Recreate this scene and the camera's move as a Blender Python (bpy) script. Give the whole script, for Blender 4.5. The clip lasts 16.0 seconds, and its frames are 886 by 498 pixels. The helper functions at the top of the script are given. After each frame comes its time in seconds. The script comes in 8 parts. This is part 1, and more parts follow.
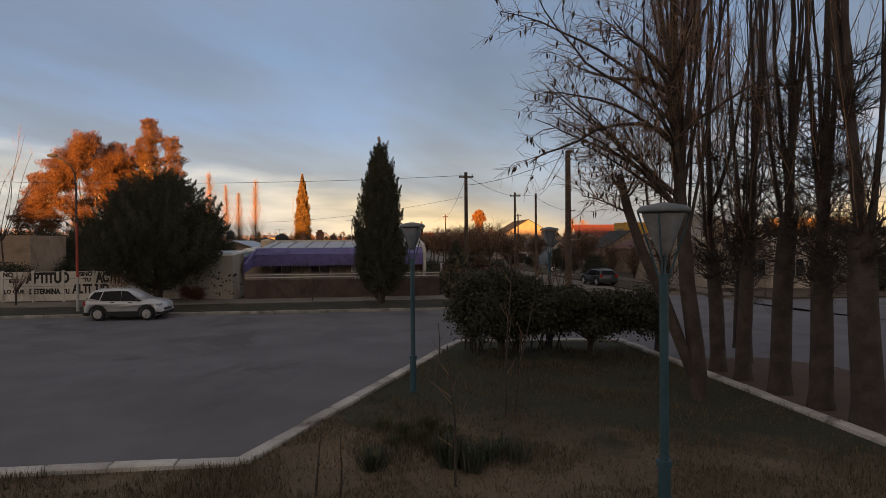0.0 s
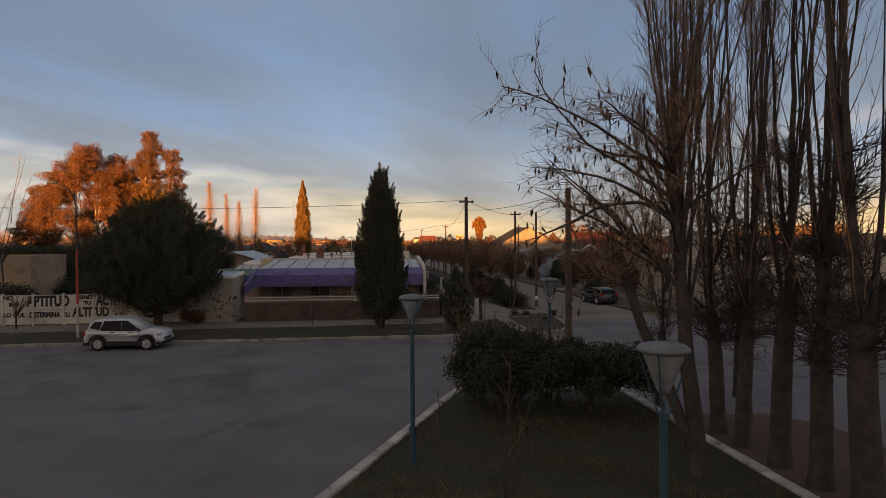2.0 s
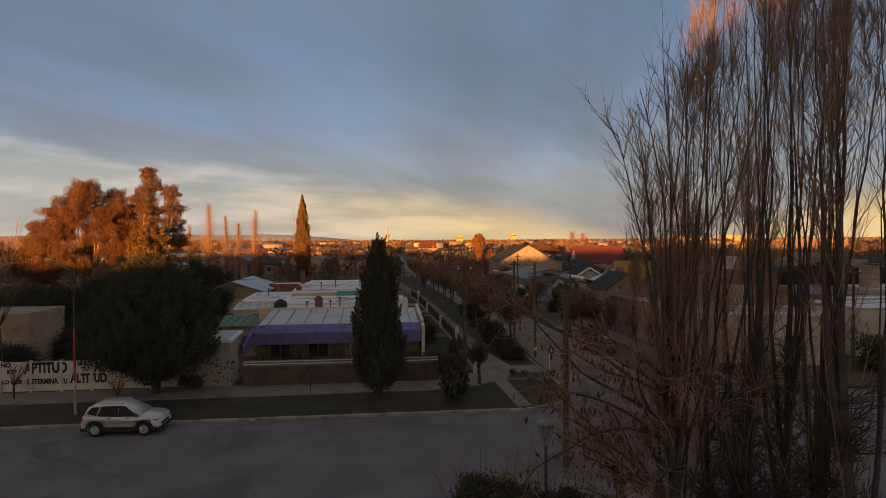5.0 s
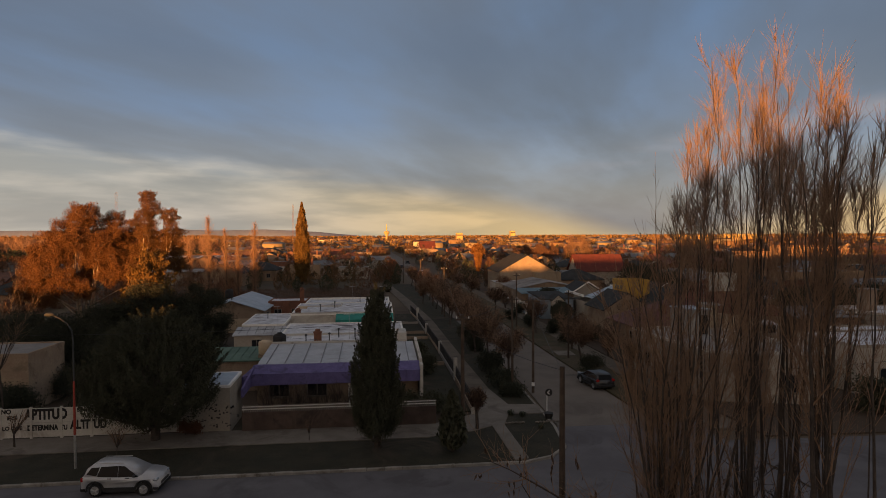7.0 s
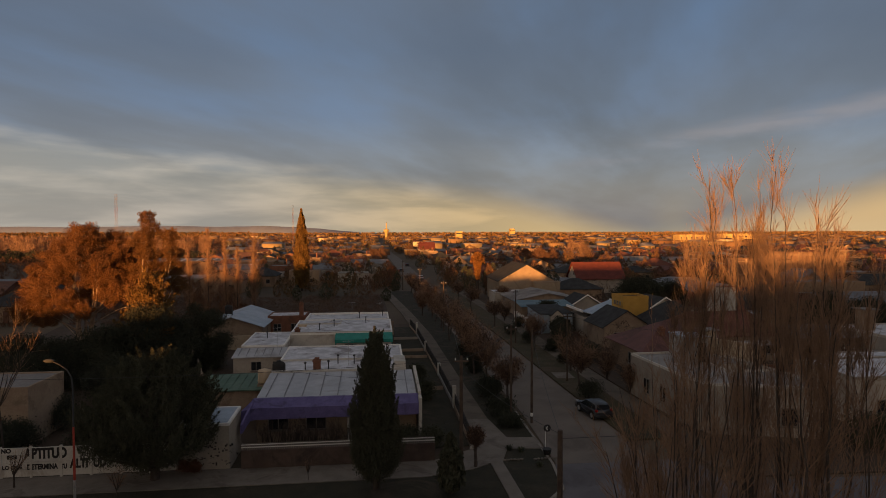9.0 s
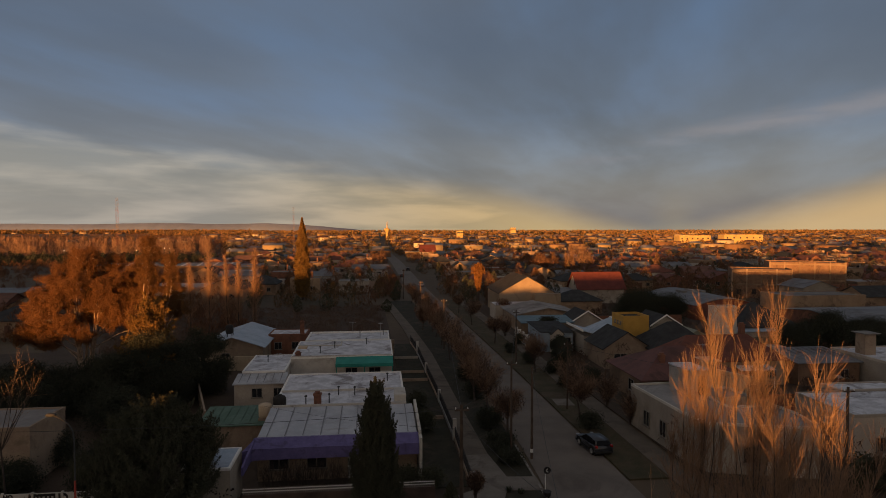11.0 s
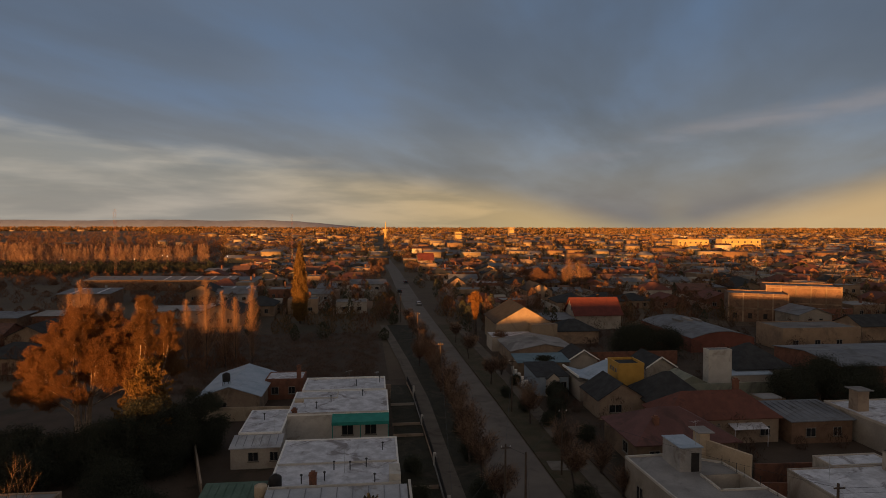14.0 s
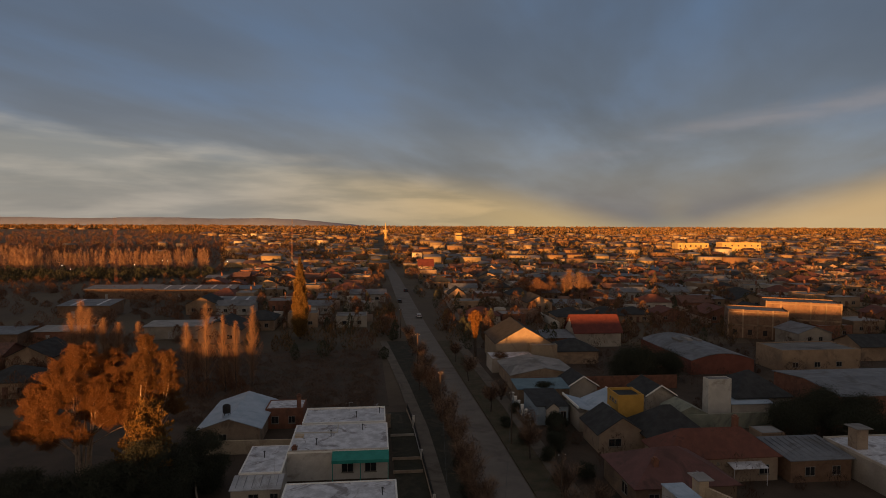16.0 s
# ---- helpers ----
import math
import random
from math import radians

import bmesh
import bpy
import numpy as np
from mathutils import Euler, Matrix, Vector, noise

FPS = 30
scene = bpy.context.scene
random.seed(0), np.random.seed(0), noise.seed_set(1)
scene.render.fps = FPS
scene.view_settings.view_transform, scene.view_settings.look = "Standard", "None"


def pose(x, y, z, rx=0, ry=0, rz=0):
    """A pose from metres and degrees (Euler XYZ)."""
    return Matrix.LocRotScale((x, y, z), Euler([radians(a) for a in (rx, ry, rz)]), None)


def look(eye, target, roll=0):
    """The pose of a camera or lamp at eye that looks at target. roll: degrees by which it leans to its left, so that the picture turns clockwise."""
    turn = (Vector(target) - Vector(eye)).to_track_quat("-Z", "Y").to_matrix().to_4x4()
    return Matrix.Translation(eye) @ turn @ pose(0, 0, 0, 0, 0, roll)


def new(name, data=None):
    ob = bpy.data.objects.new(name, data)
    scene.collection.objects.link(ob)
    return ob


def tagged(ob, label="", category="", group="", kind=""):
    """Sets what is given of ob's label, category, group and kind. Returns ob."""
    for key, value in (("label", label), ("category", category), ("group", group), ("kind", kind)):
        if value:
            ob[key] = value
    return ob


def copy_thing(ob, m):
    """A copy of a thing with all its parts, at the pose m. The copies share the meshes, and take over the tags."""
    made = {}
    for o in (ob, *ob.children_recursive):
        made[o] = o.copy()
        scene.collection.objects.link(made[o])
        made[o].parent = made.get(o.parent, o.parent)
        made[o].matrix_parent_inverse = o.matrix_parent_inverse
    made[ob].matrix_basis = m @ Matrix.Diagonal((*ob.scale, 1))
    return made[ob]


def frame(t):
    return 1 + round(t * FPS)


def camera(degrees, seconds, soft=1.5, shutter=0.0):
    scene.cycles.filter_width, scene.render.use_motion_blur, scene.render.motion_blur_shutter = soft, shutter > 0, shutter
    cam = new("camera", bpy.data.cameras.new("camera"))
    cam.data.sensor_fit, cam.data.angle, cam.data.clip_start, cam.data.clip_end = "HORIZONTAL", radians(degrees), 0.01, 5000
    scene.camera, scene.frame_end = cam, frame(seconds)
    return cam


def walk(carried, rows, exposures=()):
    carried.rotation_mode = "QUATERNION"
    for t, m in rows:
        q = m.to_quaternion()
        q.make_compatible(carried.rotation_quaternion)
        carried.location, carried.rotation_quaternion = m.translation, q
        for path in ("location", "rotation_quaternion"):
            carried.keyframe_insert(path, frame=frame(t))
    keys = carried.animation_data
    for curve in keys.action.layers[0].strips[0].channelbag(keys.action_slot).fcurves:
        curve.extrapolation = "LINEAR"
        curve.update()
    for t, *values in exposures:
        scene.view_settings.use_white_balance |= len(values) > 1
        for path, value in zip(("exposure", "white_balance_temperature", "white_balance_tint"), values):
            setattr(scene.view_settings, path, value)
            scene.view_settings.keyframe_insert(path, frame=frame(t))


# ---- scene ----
cam = camera(72.0, 16.0, 0.75)
METRES, EYE, TILT, LEAN, TURN = 27.5, 3.85, -0.75, 0.45, -6.3
ROWS = [
    (0.0, 0.0, 0.0, 0.0, 0.0, 0.0, -0.0),
    (0.5, -0.001, -0.0012, 0.0095, 0.03, 0.09, -0.09),
    (1.0, -0.0011, -0.0015, 0.0211, 0.05, 0.1, -0.16),
    (1.5, -0.0004, -0.0005, 0.037, -0.02, 0.1, -0.13),
    (2.0, 0.0001, -0.0001, 0.0541, 0.02, 0.07, -0.12),
    (2.5, 0.0001, 0.0002, 0.0751, 0.07, 0.14, -0.14),
    (3.0, 0.0018, 0.0031, 0.0986, 0.07, 0.12, -0.12),
    (3.5, 0.0036, 0.0049, 0.1232, 0.08, 0.07, -0.12),
    (4.0, 0.0047, 0.0046, 0.1529, 0.08, 0.02, -0.06),
    (6.5, 0.0043, -0.0008, 0.3037, -0.01, -0.47, -0.17),
    (7.0, 0.0074, -0.0014, 0.3351, 0.01, -0.6, -0.18),
    (7.5, 0.0084, -0.0022, 0.3608, -0.03, -0.66, -0.21),
    (8.0, 0.0087, -0.0035, 0.388, -0.03, -0.77, -0.23),
    (8.5, 0.0089, -0.0036, 0.4129, -0.01, -0.86, -0.24),
    (9.0, 0.0085, -0.002, 0.4376, -0.02, -0.94, -0.3),
    (11.5, 0.0081, -0.002, 0.5941, 0.04, -1.26, -0.43),
    (12.0, 0.0143, -0.002, 0.6374, -0.07, -1.32, -0.46),
    (12.5, 0.0178, -0.0045, 0.6836, -0.11, -1.39, -0.47),
    (13.0, 0.0174, -0.0064, 0.736, -0.09, -1.47, -0.5),
    (13.5, 0.0177, -0.0063, 0.7817, -0.08, -1.53, -0.55),
    (14.0, 0.0169, -0.0043, 0.8274, -0.08, -1.56, -0.58),
    (14.5, 0.0158, -0.0028, 0.8718, -0.08, -1.61, -0.62),
    (15.0, 0.0149, -0.0029, 0.9205, -0.06, -1.66, -0.67),
    (15.5, 0.0141, -0.0014, 0.9606, -0.07, -1.71, -0.72),
    (16.0, 0.0132, -0.0007, 1.005, -0.07, -1.76, -0.77),
]
EXPOSURES = ((0.0, 1.99), (2.0, 1.84), (3.5, 1.69), (7.0, 1.31), (9.0, 1.08), (12.0, 0.91), (16.0, 0.89))
walk(cam, [(t, pose(0, 0, EYE, TILT, LEAN, TURN) @ pose(METRES * x, METRES * y, METRES * z, 90 + pitch, roll, yaw)) for t, x, y, z, yaw, pitch, roll in ROWS], EXPOSURES)

# ---- world, sun, exposure ----
SUN_AZ, SUN_EL = 27.0, 1.6            # the sun stands behind the first view, 27 degrees round from -y towards -x


def M(nt, op, a, b=0.0, c=0.0, clamp=False):
    """One math node; a, b, c are numbers or sockets."""
    n = nt.nodes.new("ShaderNodeMath")
    n.operation, n.use_clamp = op, clamp
    for i, v in enumerate((a, b, c)):
        if isinstance(v, (int, float)):
            n.inputs[i].default_value = v
        else:
            nt.links.new(v, n.inputs[i])
    return n.outputs[0]


def smooth(nt, v, lo, hi):
    n = nt.nodes.new("ShaderNodeMapRange")
    n.interpolation_type = "SMOOTHSTEP"
    nt.links.new(v, n.inputs["Value"])
    n.inputs["From Min"].default_value, n.inputs["From Max"].default_value = lo, hi
    return n.outputs["Result"]


def mixc(nt, fac, a, b, kind="MIX"):
    n = nt.nodes.new("ShaderNodeMix")
    n.data_type, n.blend_type = "RGBA", kind
    for sock, v in ((n.inputs[0], fac), (n.inputs[6], a), (n.inputs[7], b)):
        if isinstance(v, (int, float)):
            sock.default_value = v
        elif isinstance(v, tuple):
            sock.default_value = (*v, 1)
        else:
            nt.links.new(v, sock)
    return n.outputs[2]


def noise_of(nt, vec, scale, detail=4.0, rough=0.55, distort=0.0):
    n = nt.nodes.new("ShaderNodeTexNoise")
    n.inputs["Scale"].default_value, n.inputs["Detail"].default_value = scale, detail
    n.inputs["Roughness"].default_value, n.inputs["Distortion"].default_value = rough, distort
    nt.links.new(vec, n.inputs["Vector"])
    return n.outputs["Fac"]


def ramp(nt, fac, stops):
    n = nt.nodes.new("ShaderNodeValToRGB")
    e = n.color_ramp.elements
    while len(e) < len(stops):
        e.new(0.5)
    for el, (p, c) in zip(e, stops):
        el.position, el.color = p, (*c, 1)
    nt.links.new(fac, n.inputs[0])
    return n.outputs[0]


world = bpy.data.worlds.new("evening_sky")
scene.world = world
world.use_nodes = True
wt = world.node_tree
wt.nodes.clear()
coord = wt.nodes.new("ShaderNodeTexCoord")
sep = wt.nodes.new("ShaderNodeSeparateXYZ")
wt.links.new(coord.outputs["Generated"], sep.inputs[0])
dx, dy, dz = sep.outputs
el = M(wt, "MAXIMUM", dz, 0.0)
# bearing round the point opposite the sun
ca, sa = math.cos(radians(SUN_AZ)), math.sin(radians(SUN_AZ))
ahead = M(wt, "ADD", M(wt, "MULTIPLY", dx, sa), M(wt, "MULTIPLY", dy, ca))
side = M(wt, "SUBTRACT", M(wt, "MULTIPLY", dx, ca), M(wt, "MULTIPLY", dy, sa))
u = M(wt, "DIVIDE", side, M(wt, "MAXIMUM", ahead, 0.08))
v = M(wt, "DIVIDE", M(wt, "ADD", dz, 0.022), M(wt, "MAXIMUM", ahead, 0.08))
# sheet of cloud, seen in perspective, drawn out along the wind
flat = wt.nodes.new("ShaderNodeCombineXYZ")
low = M(wt, "ADD", el, 0.13)
wt.links.new(M(wt, "DIVIDE", side, low), flat.inputs[0])
wt.links.new(M(wt, "MULTIPLY", M(wt, "DIVIDE", ahead, low), 0.42), flat.inputs[1])
big = noise_of(wt, flat.outputs[0], 0.62, 2.0, 0.45, 0.0)
fine = noise_of(wt, flat.outputs[0], 1.5, 5.0, 0.5, 0.15)
streak_c = wt.nodes.new("ShaderNodeMapping")
streak_c.inputs["Scale"].default_value = (3.6, 3.6, 22.0)
wt.links.new(coord.outputs["Generated"], streak_c.inputs["Vector"])
streak = noise_of(wt, streak_c.outputs[0], 1.4, 5.0, 0.5, 0.15)
veil = ramp(wt, el, [(0.0, (0.449, 0.383, 0.250)), (0.035, (0.382, 0.357, 0.285)), (0.085, (0.277, 0.295, 0.315)), (0.15, (0.181, 0.214, 0.275)), (0.28, (0.126, 0.174, 0.265)), (0.42, (0.143, 0.171, 0.225)), (0.7, (0.205, 0.204, 0.218)), (1.0, (0.214, 0.208, 0.222))])
slate = ramp(wt, el, [(0.0, (0.315, 0.290, 0.220)), (0.05, (0.205, 0.212, 0.205)), (0.10, (0.140, 0.162, 0.200)), (0.18, (0.098, 0.127, 0.182)), (0.32, (0.086, 0.117, 0.178)), (0.45, (0.096, 0.114, 0.146)), (0.7, (0.138, 0.136, 0.142)), (1.0, (0.140, 0.136, 0.142))])
gap = ramp(wt, el, [(0.0, (0.382, 0.352, 0.250)), (0.08, (0.220, 0.269, 0.340)), (0.18, (0.119, 0.181, 0.305)), (0.34, (0.086, 0.153, 0.285)), (0.5, (0.115, 0.155, 0.226)), (0.75, (0.178, 0.184, 0.200)), (1.0, (0.184, 0.186, 0.200))])
sky_c = mixc(wt, M(wt, "MULTIPLY", smooth(wt, big, 0.30, 0.72), 0.75), slate, veil)
sky_c = mixc(wt, M(wt, "MULTIPLY", smooth(wt, fine, 0.38, 0.72), 0.75), sky_c, gap)
sky_c = mixc(wt, 0.62, sky_c, mixc(wt, smooth(wt, fine, 0.25, 0.75), (0.80, 0.80, 0.82), (1.2, 1.2, 1.18)), "MULTIPLY")
# a long pinkish wisp on the right
wisp_d = M(wt, "SUBTRACT", v, M(wt, "MULTIPLY_ADD", u, 0.166, 0.155))
wisp = M(wt, "MULTIPLY", smooth(wt, M(wt, "ABSOLUTE", M(wt, "ADD", wisp_d, M(wt, "MULTIPLY_ADD", fine, 0.06, -0.03))), 0.022, 0.0), M(wt, "MULTIPLY", smooth(wt, u, -0.3, 0.15), smooth(wt, streak, 0.3, 0.6)))
sky_c = mixc(wt, M(wt, "MULTIPLY", wisp, 0.5), sky_c, (0.30, 0.28, 0.31))
# the lower edge of the dark sheet: clear, pale air below it, brightest towards the point opposite the sun
ragged = M(wt, "ADD", M(wt, "MULTIPLY_ADD", fine, 0.10, -0.05), M(wt, "MULTIPLY_ADD", streak, 0.08, -0.04))
ragged = M(wt, "MULTIPLY", ragged, smooth(wt, u, -0.25, -0.9))
edge_l = M(wt, "MULTIPLY_ADD", u, -0.165, M(wt, "MULTIPLY", smooth(wt, u, 0.0, -0.3), 0.028))
arm_l = smooth(wt, M(wt, "ADD", M(wt, "SUBTRACT", edge_l, v), ragged), -0.030, 0.040)
arm_r = smooth(wt, M(wt, "SUBTRACT", M(wt, "MULTIPLY", u, 0.29), v), -0.034, 0.032)
front = smooth(wt, ahead, 0.0, 0.4)
pale = mixc(wt, smooth(wt, u, -0.95, -0.1), (0.46, 0.435, 0.395), (0.68, 0.49, 0.23))
pale = mixc(wt, M(wt, "MAXIMUM", smooth(wt, streak, 0.34, 0.66), M(wt, "MULTIPLY", smooth(wt, u, -0.5, -0.1), 0.8)), mixc(wt, 1.0, pale, (0.60, 0.65, 0.71), "MULTIPLY"), pale)
wedge = M(wt, "MULTIPLY", M(wt, "SUBTRACT", 1.0, M(wt, "MAXIMUM", arm_l, arm_r)), M(wt, "MULTIPLY", smooth(wt, el, 0.14, 0.0), smooth(wt, ahead, 0.5, 0.9)))
sky_c = mixc(wt, M(wt, "MULTIPLY", wedge, 0.75), sky_c, (0.140, 0.160, 0.200))
sky_c = mixc(wt, M(wt, "MULTIPLY", M(wt, "MULTIPLY", arm_l, front), 0.82), sky_c, pale)
sky_c = mixc(wt, M(wt, "MULTIPLY", M(wt, "MULTIPLY", arm_r, front), 0.82), sky_c, (0.66, 0.47, 0.24))
# a faint upright ray over the point opposite the sun
ray = M(wt, "MULTIPLY", smooth(wt, M(wt, "ABSOLUTE", u), 0.045, 0.0), M(wt, "MULTIPLY", smooth(wt, v, 0.10, 0.0), front))
sky_c = mixc(wt, M(wt, "MULTIPLY", ray, 0.3), sky_c, (0.42, 0.36, 0.22))
# the lit side of the sky, round the low sun
sunward = M(wt, "MULTIPLY", smooth(wt, ahead, 0.35, -0.9), smooth(wt, el, 0.85, 0.0))
sky_c = mixc(wt, M(wt, "MULTIPLY", sunward, 0.8), sky_c, (0.66, 0.50, 0.34))
nish = wt.nodes.new("ShaderNodeTexSky")
nish.sky_type, nish.sun_disc = "NISHITA", False
nish.sun_elevation, nish.sun_rotation = radians(SUN_EL), radians(180 + SUN_AZ)
bg_air = wt.nodes.new("ShaderNodeBackground")
wt.links.new(nish.outputs[0], bg_air.inputs[0])
bg_air.inputs[1].default_value = 0.01
sky_c = mixc(wt, 1.0, sky_c, (1.035, 1.0, 0.965), "MULTIPLY")
bg_cloud = wt.nodes.new("ShaderNodeBackground")
wt.links.new(sky_c, bg_cloud.inputs[0])
bg_cloud.inputs[1].default_value = 0.475
both = wt.nodes.new("ShaderNodeAddShader")
wt.links.new(bg_air.outputs[0], both.inputs[0])
wt.links.new(bg_cloud.outputs[0], both.inputs[1])
out = wt.nodes.new("ShaderNodeOutputWorld")
wt.links.new(both.outputs[0], out.inputs[0])

sun = new("sun", bpy.data.lights.new("sun", "SUN"))
sun.data.energy, sun.data.angle, sun.data.color = 5.0, radians(0.6), (1.0, 0.42, 0.11)
sun.matrix_world = look((-sa * 300, -ca * 300, 300 * math.tan(radians(SUN_EL))), (0, 0, 0))

# ---- materials ----
def surface(name, c1, c2, rough=0.85, scale=1.5, fine=14.0, bump=0.25, metal=0.0, c3=None, vary=0.0, depth=0.02, spec=0.3):
    """A two-scale material: patches between c1 and c2, grain, relief; c3 adds stains, vary shifts the brightness of each object."""
    m = bpy.data.materials.new(name)
    m.use_nodes = True
    nt = m.node_tree
    bsdf = nt.nodes["Principled BSDF"]
    tc = nt.nodes.new("ShaderNodeNewGeometry").outputs["Position"]
    a = noise_of(nt, tc, scale, 5.0, 0.6)
    b = noise_of(nt, tc, fine, 5.0, 0.65)
    col = mixc(nt, smooth(nt, a, 0.32, 0.68), c1, c2)
    col = mixc(nt, 0.55, col, mixc(nt, b, (0.55, 0.55, 0.55), (1.45, 1.45, 1.45)), "MULTIPLY")
    if c3:
        s = noise_of(nt, tc, scale * 0.37, 6.0, 0.7, 1.2)
        col = mixc(nt, smooth(nt, s, 0.52, 0.66), col, c3)
    if vary:
        oi = nt.nodes.new("ShaderNodeObjectInfo")
        k = M(nt, "MULTIPLY_ADD", oi.outputs["Random"], 2 * vary, 1 - vary)
        comb = nt.nodes.new("ShaderNodeCombineColor")
        for i in range(3):
            nt.links.new(k, comb.inputs[i])
        col = mixc(nt, 1.0, col, comb.outputs[0], "MULTIPLY")
    nt.links.new(col, bsdf.inputs["Base Color"])
    bsdf.inputs["Roughness"].default_value, bsdf.inputs["Metallic"].default_value = rough, metal
    bsdf.inputs["Specular IOR Level"].default_value = spec
    if bump:
        bp = nt.nodes.new("ShaderNodeBump")
        bp.inputs["Strength"].default_value, bp.inputs["Distance"].default_value = bump, depth
        nt.links.new(b, bp.inputs["Height"])
        nt.links.new(bp.outputs[0], bsdf.inputs["Normal"])
    return m


def island(name, stops, rough=0.9, spec=0.2):
    """Each loose piece takes its own colour from the ramp."""
    m = bpy.data.materials.new(name)
    m.use_nodes = True
    nt = m.node_tree
    bsdf = nt.nodes["Principled BSDF"]
    geo = nt.nodes.new("ShaderNodeNewGeometry")
    col = ramp(nt, geo.outputs["Random Per Island"], stops)
    b = noise_of(nt, geo.outputs["Position"], 1.1, 4.0)
    col = mixc(nt, 0.5, col, mixc(nt, b, (0.5, 0.5, 0.5), (1.5, 1.5, 1.5)), "MULTIPLY")
    nt.links.new(col, bsdf.inputs["Base Color"])
    bsdf.inputs["Roughness"].default_value = rough
    bsdf.inputs["Specular IOR Level"].default_value = spec
    return m


asphalt = surface("worn_asphalt", (0.128, 0.121, 0.130), (0.160, 0.152, 0.162), 0.95, 0.35, 30.0, 0.3, c3=(0.108, 0.102, 0.108), spec=0.08)
street_mat = surface("dusty_street", (0.140, 0.120, 0.104), (0.18, 0.152, 0.13), 0.9, 0.3, 20.0, 0.3, c3=(0.115, 0.095, 0.08))
earth = surface("dry_earth", (0.062, 0.044, 0.032), (0.085, 0.060, 0.043), 0.95, 0.25, 9.0, 0.6, c3=(0.045, 0.038, 0.026), depth=0.05)
far_ground = surface("winter_plain", (0.078, 0.056, 0.040), (0.125, 0.094, 0.060), 0.95, 0.02, 0.6, 0.0, c3=(0.048, 0.045, 0.030))
lawn = surface("winter_lawn", (0.050, 0.046, 0.024), (0.085, 0.064, 0.038), 0.95, 0.5, 11.0, 0.8, c3=(0.10, 0.072, 0.048), depth=0.05)


def lawn_patches(name, dry1, dry2, green, bare):
    """Dry lawn in front, greener turf further in, worn bare spots."""
    m = surface(name, dry1, dry2, 0.95, 0.55, 9.0, 0.8, c3=bare, depth=0.05)
    nt = m.node_tree
    bsdf = nt.nodes["Principled BSDF"]
    old = bsdf.inputs["Base Color"].links[0].from_socket
    pos = nt.nodes.new("ShaderNodeNewGeometry").outputs["Position"]
    sp = nt.nodes.new("ShaderNodeSeparateXYZ")
    nt.links.new(pos, sp.inputs[0])
    edge = M(nt, "ADD", M(nt, "MULTIPLY_ADD", noise_of(nt, pos, 0.45, 5.0, 0.65), 9.0, -4.5), M(nt, "ADD", sp.outputs[1], M(nt, "MULTIPLY", sp.outputs[0], 0.55)))
    g = mixc(nt, noise_of(nt, pos, 6.0, 5.0, 0.7), tuple(c * 0.6 for c in green), tuple(c * 1.4 for c in green))
    nt.links.new(mixc(nt, M(nt, "MULTIPLY", smooth(nt, edge, 10.0, 12.6), 0.85), old, g), bsdf.inputs["Base Color"])
    return m


plaza_soil = lawn_patches("plaza_lawn", (0.105, 0.074, 0.045), (0.150, 0.110, 0.070), (0.018, 0.024, 0.011), (0.135, 0.096, 0.064))
verge_turf = surface("dark_verge_turf", (0.026, 0.026, 0.016), (0.044, 0.037, 0.024), 0.95, 0.6, 11.0, 0.8, c3=(0.066, 0.050, 0.036), depth=0.05)
red_soil = surface("red_soil", (0.070, 0.045, 0.034), (0.095, 0.062, 0.045), 0.95, 0.8, 12.0, 0.6, depth=0.04)
pave = surface("concrete_paving", (0.155, 0.135, 0.115), (0.20, 0.175, 0.15), 0.9, 0.8, 16.0, 0.3, c3=(0.12, 0.10, 0.085))
kerb_white = surface("whitewashed_kerb", (0.33, 0.30, 0.27), (0.47, 0.44, 0.40), 0.85, 1.6, 22.0, 0.5, c3=(0.17, 0.15, 0.135), vary=0.2)
kerb_grey = surface("grey_kerb", (0.22, 0.20, 0.18), (0.30, 0.28, 0.25), 0.9, 1.6, 22.0, 0.5, c3=(0.14, 0.12, 0.10), vary=0.15)
white_wall = surface("white_plaster", (0.45, 0.42, 0.38), (0.54, 0.51, 0.46), 0.85, 0.7, 9.0, 0.25, c3=(0.34, 0.30, 0.26))
cream_wall = surface("cream_plaster", (0.46, 0.36, 0.25), (0.54, 0.43, 0.31), 0.88, 0.7, 9.0, 0.25, c3=(0.36, 0.28, 0.2))
grey_wall = surface("grey_render", (0.27, 0.26, 0.25), (0.36, 0.34, 0.32), 0.9, 0.7, 8.0, 0.3, c3=(0.2, 0.18, 0.16))
tan_wall = surface("bare_render", (0.26, 0.19, 0.14), (0.34, 0.26, 0.19), 0.9, 0.6, 8.0, 0.3, c3=(0.19, 0.14, 0.10))
brick_wall = surface("brick", (0.165, 0.075, 0.050), (0.235, 0.105, 0.066), 0.9, 1.2, 18.0, 0.4, c3=(0.11, 0.06, 0.045))
dark_brick = surface("dark_brown_brick", (0.072, 0.050, 0.042), (0.105, 0.074, 0.061), 0.9, 1.2, 18.0, 0.4, c3=(0.05, 0.038, 0.034))
yellow_wall = surface("yellow_paint", (0.42, 0.24, 0.05), (0.50, 0.29, 0.062), 0.8, 0.8, 9.0, 0.2)
blue_wall = surface("blue_grey_paint", (0.22, 0.28, 0.34), (0.28, 0.34, 0.40), 0.8, 0.8, 9.0, 0.2)
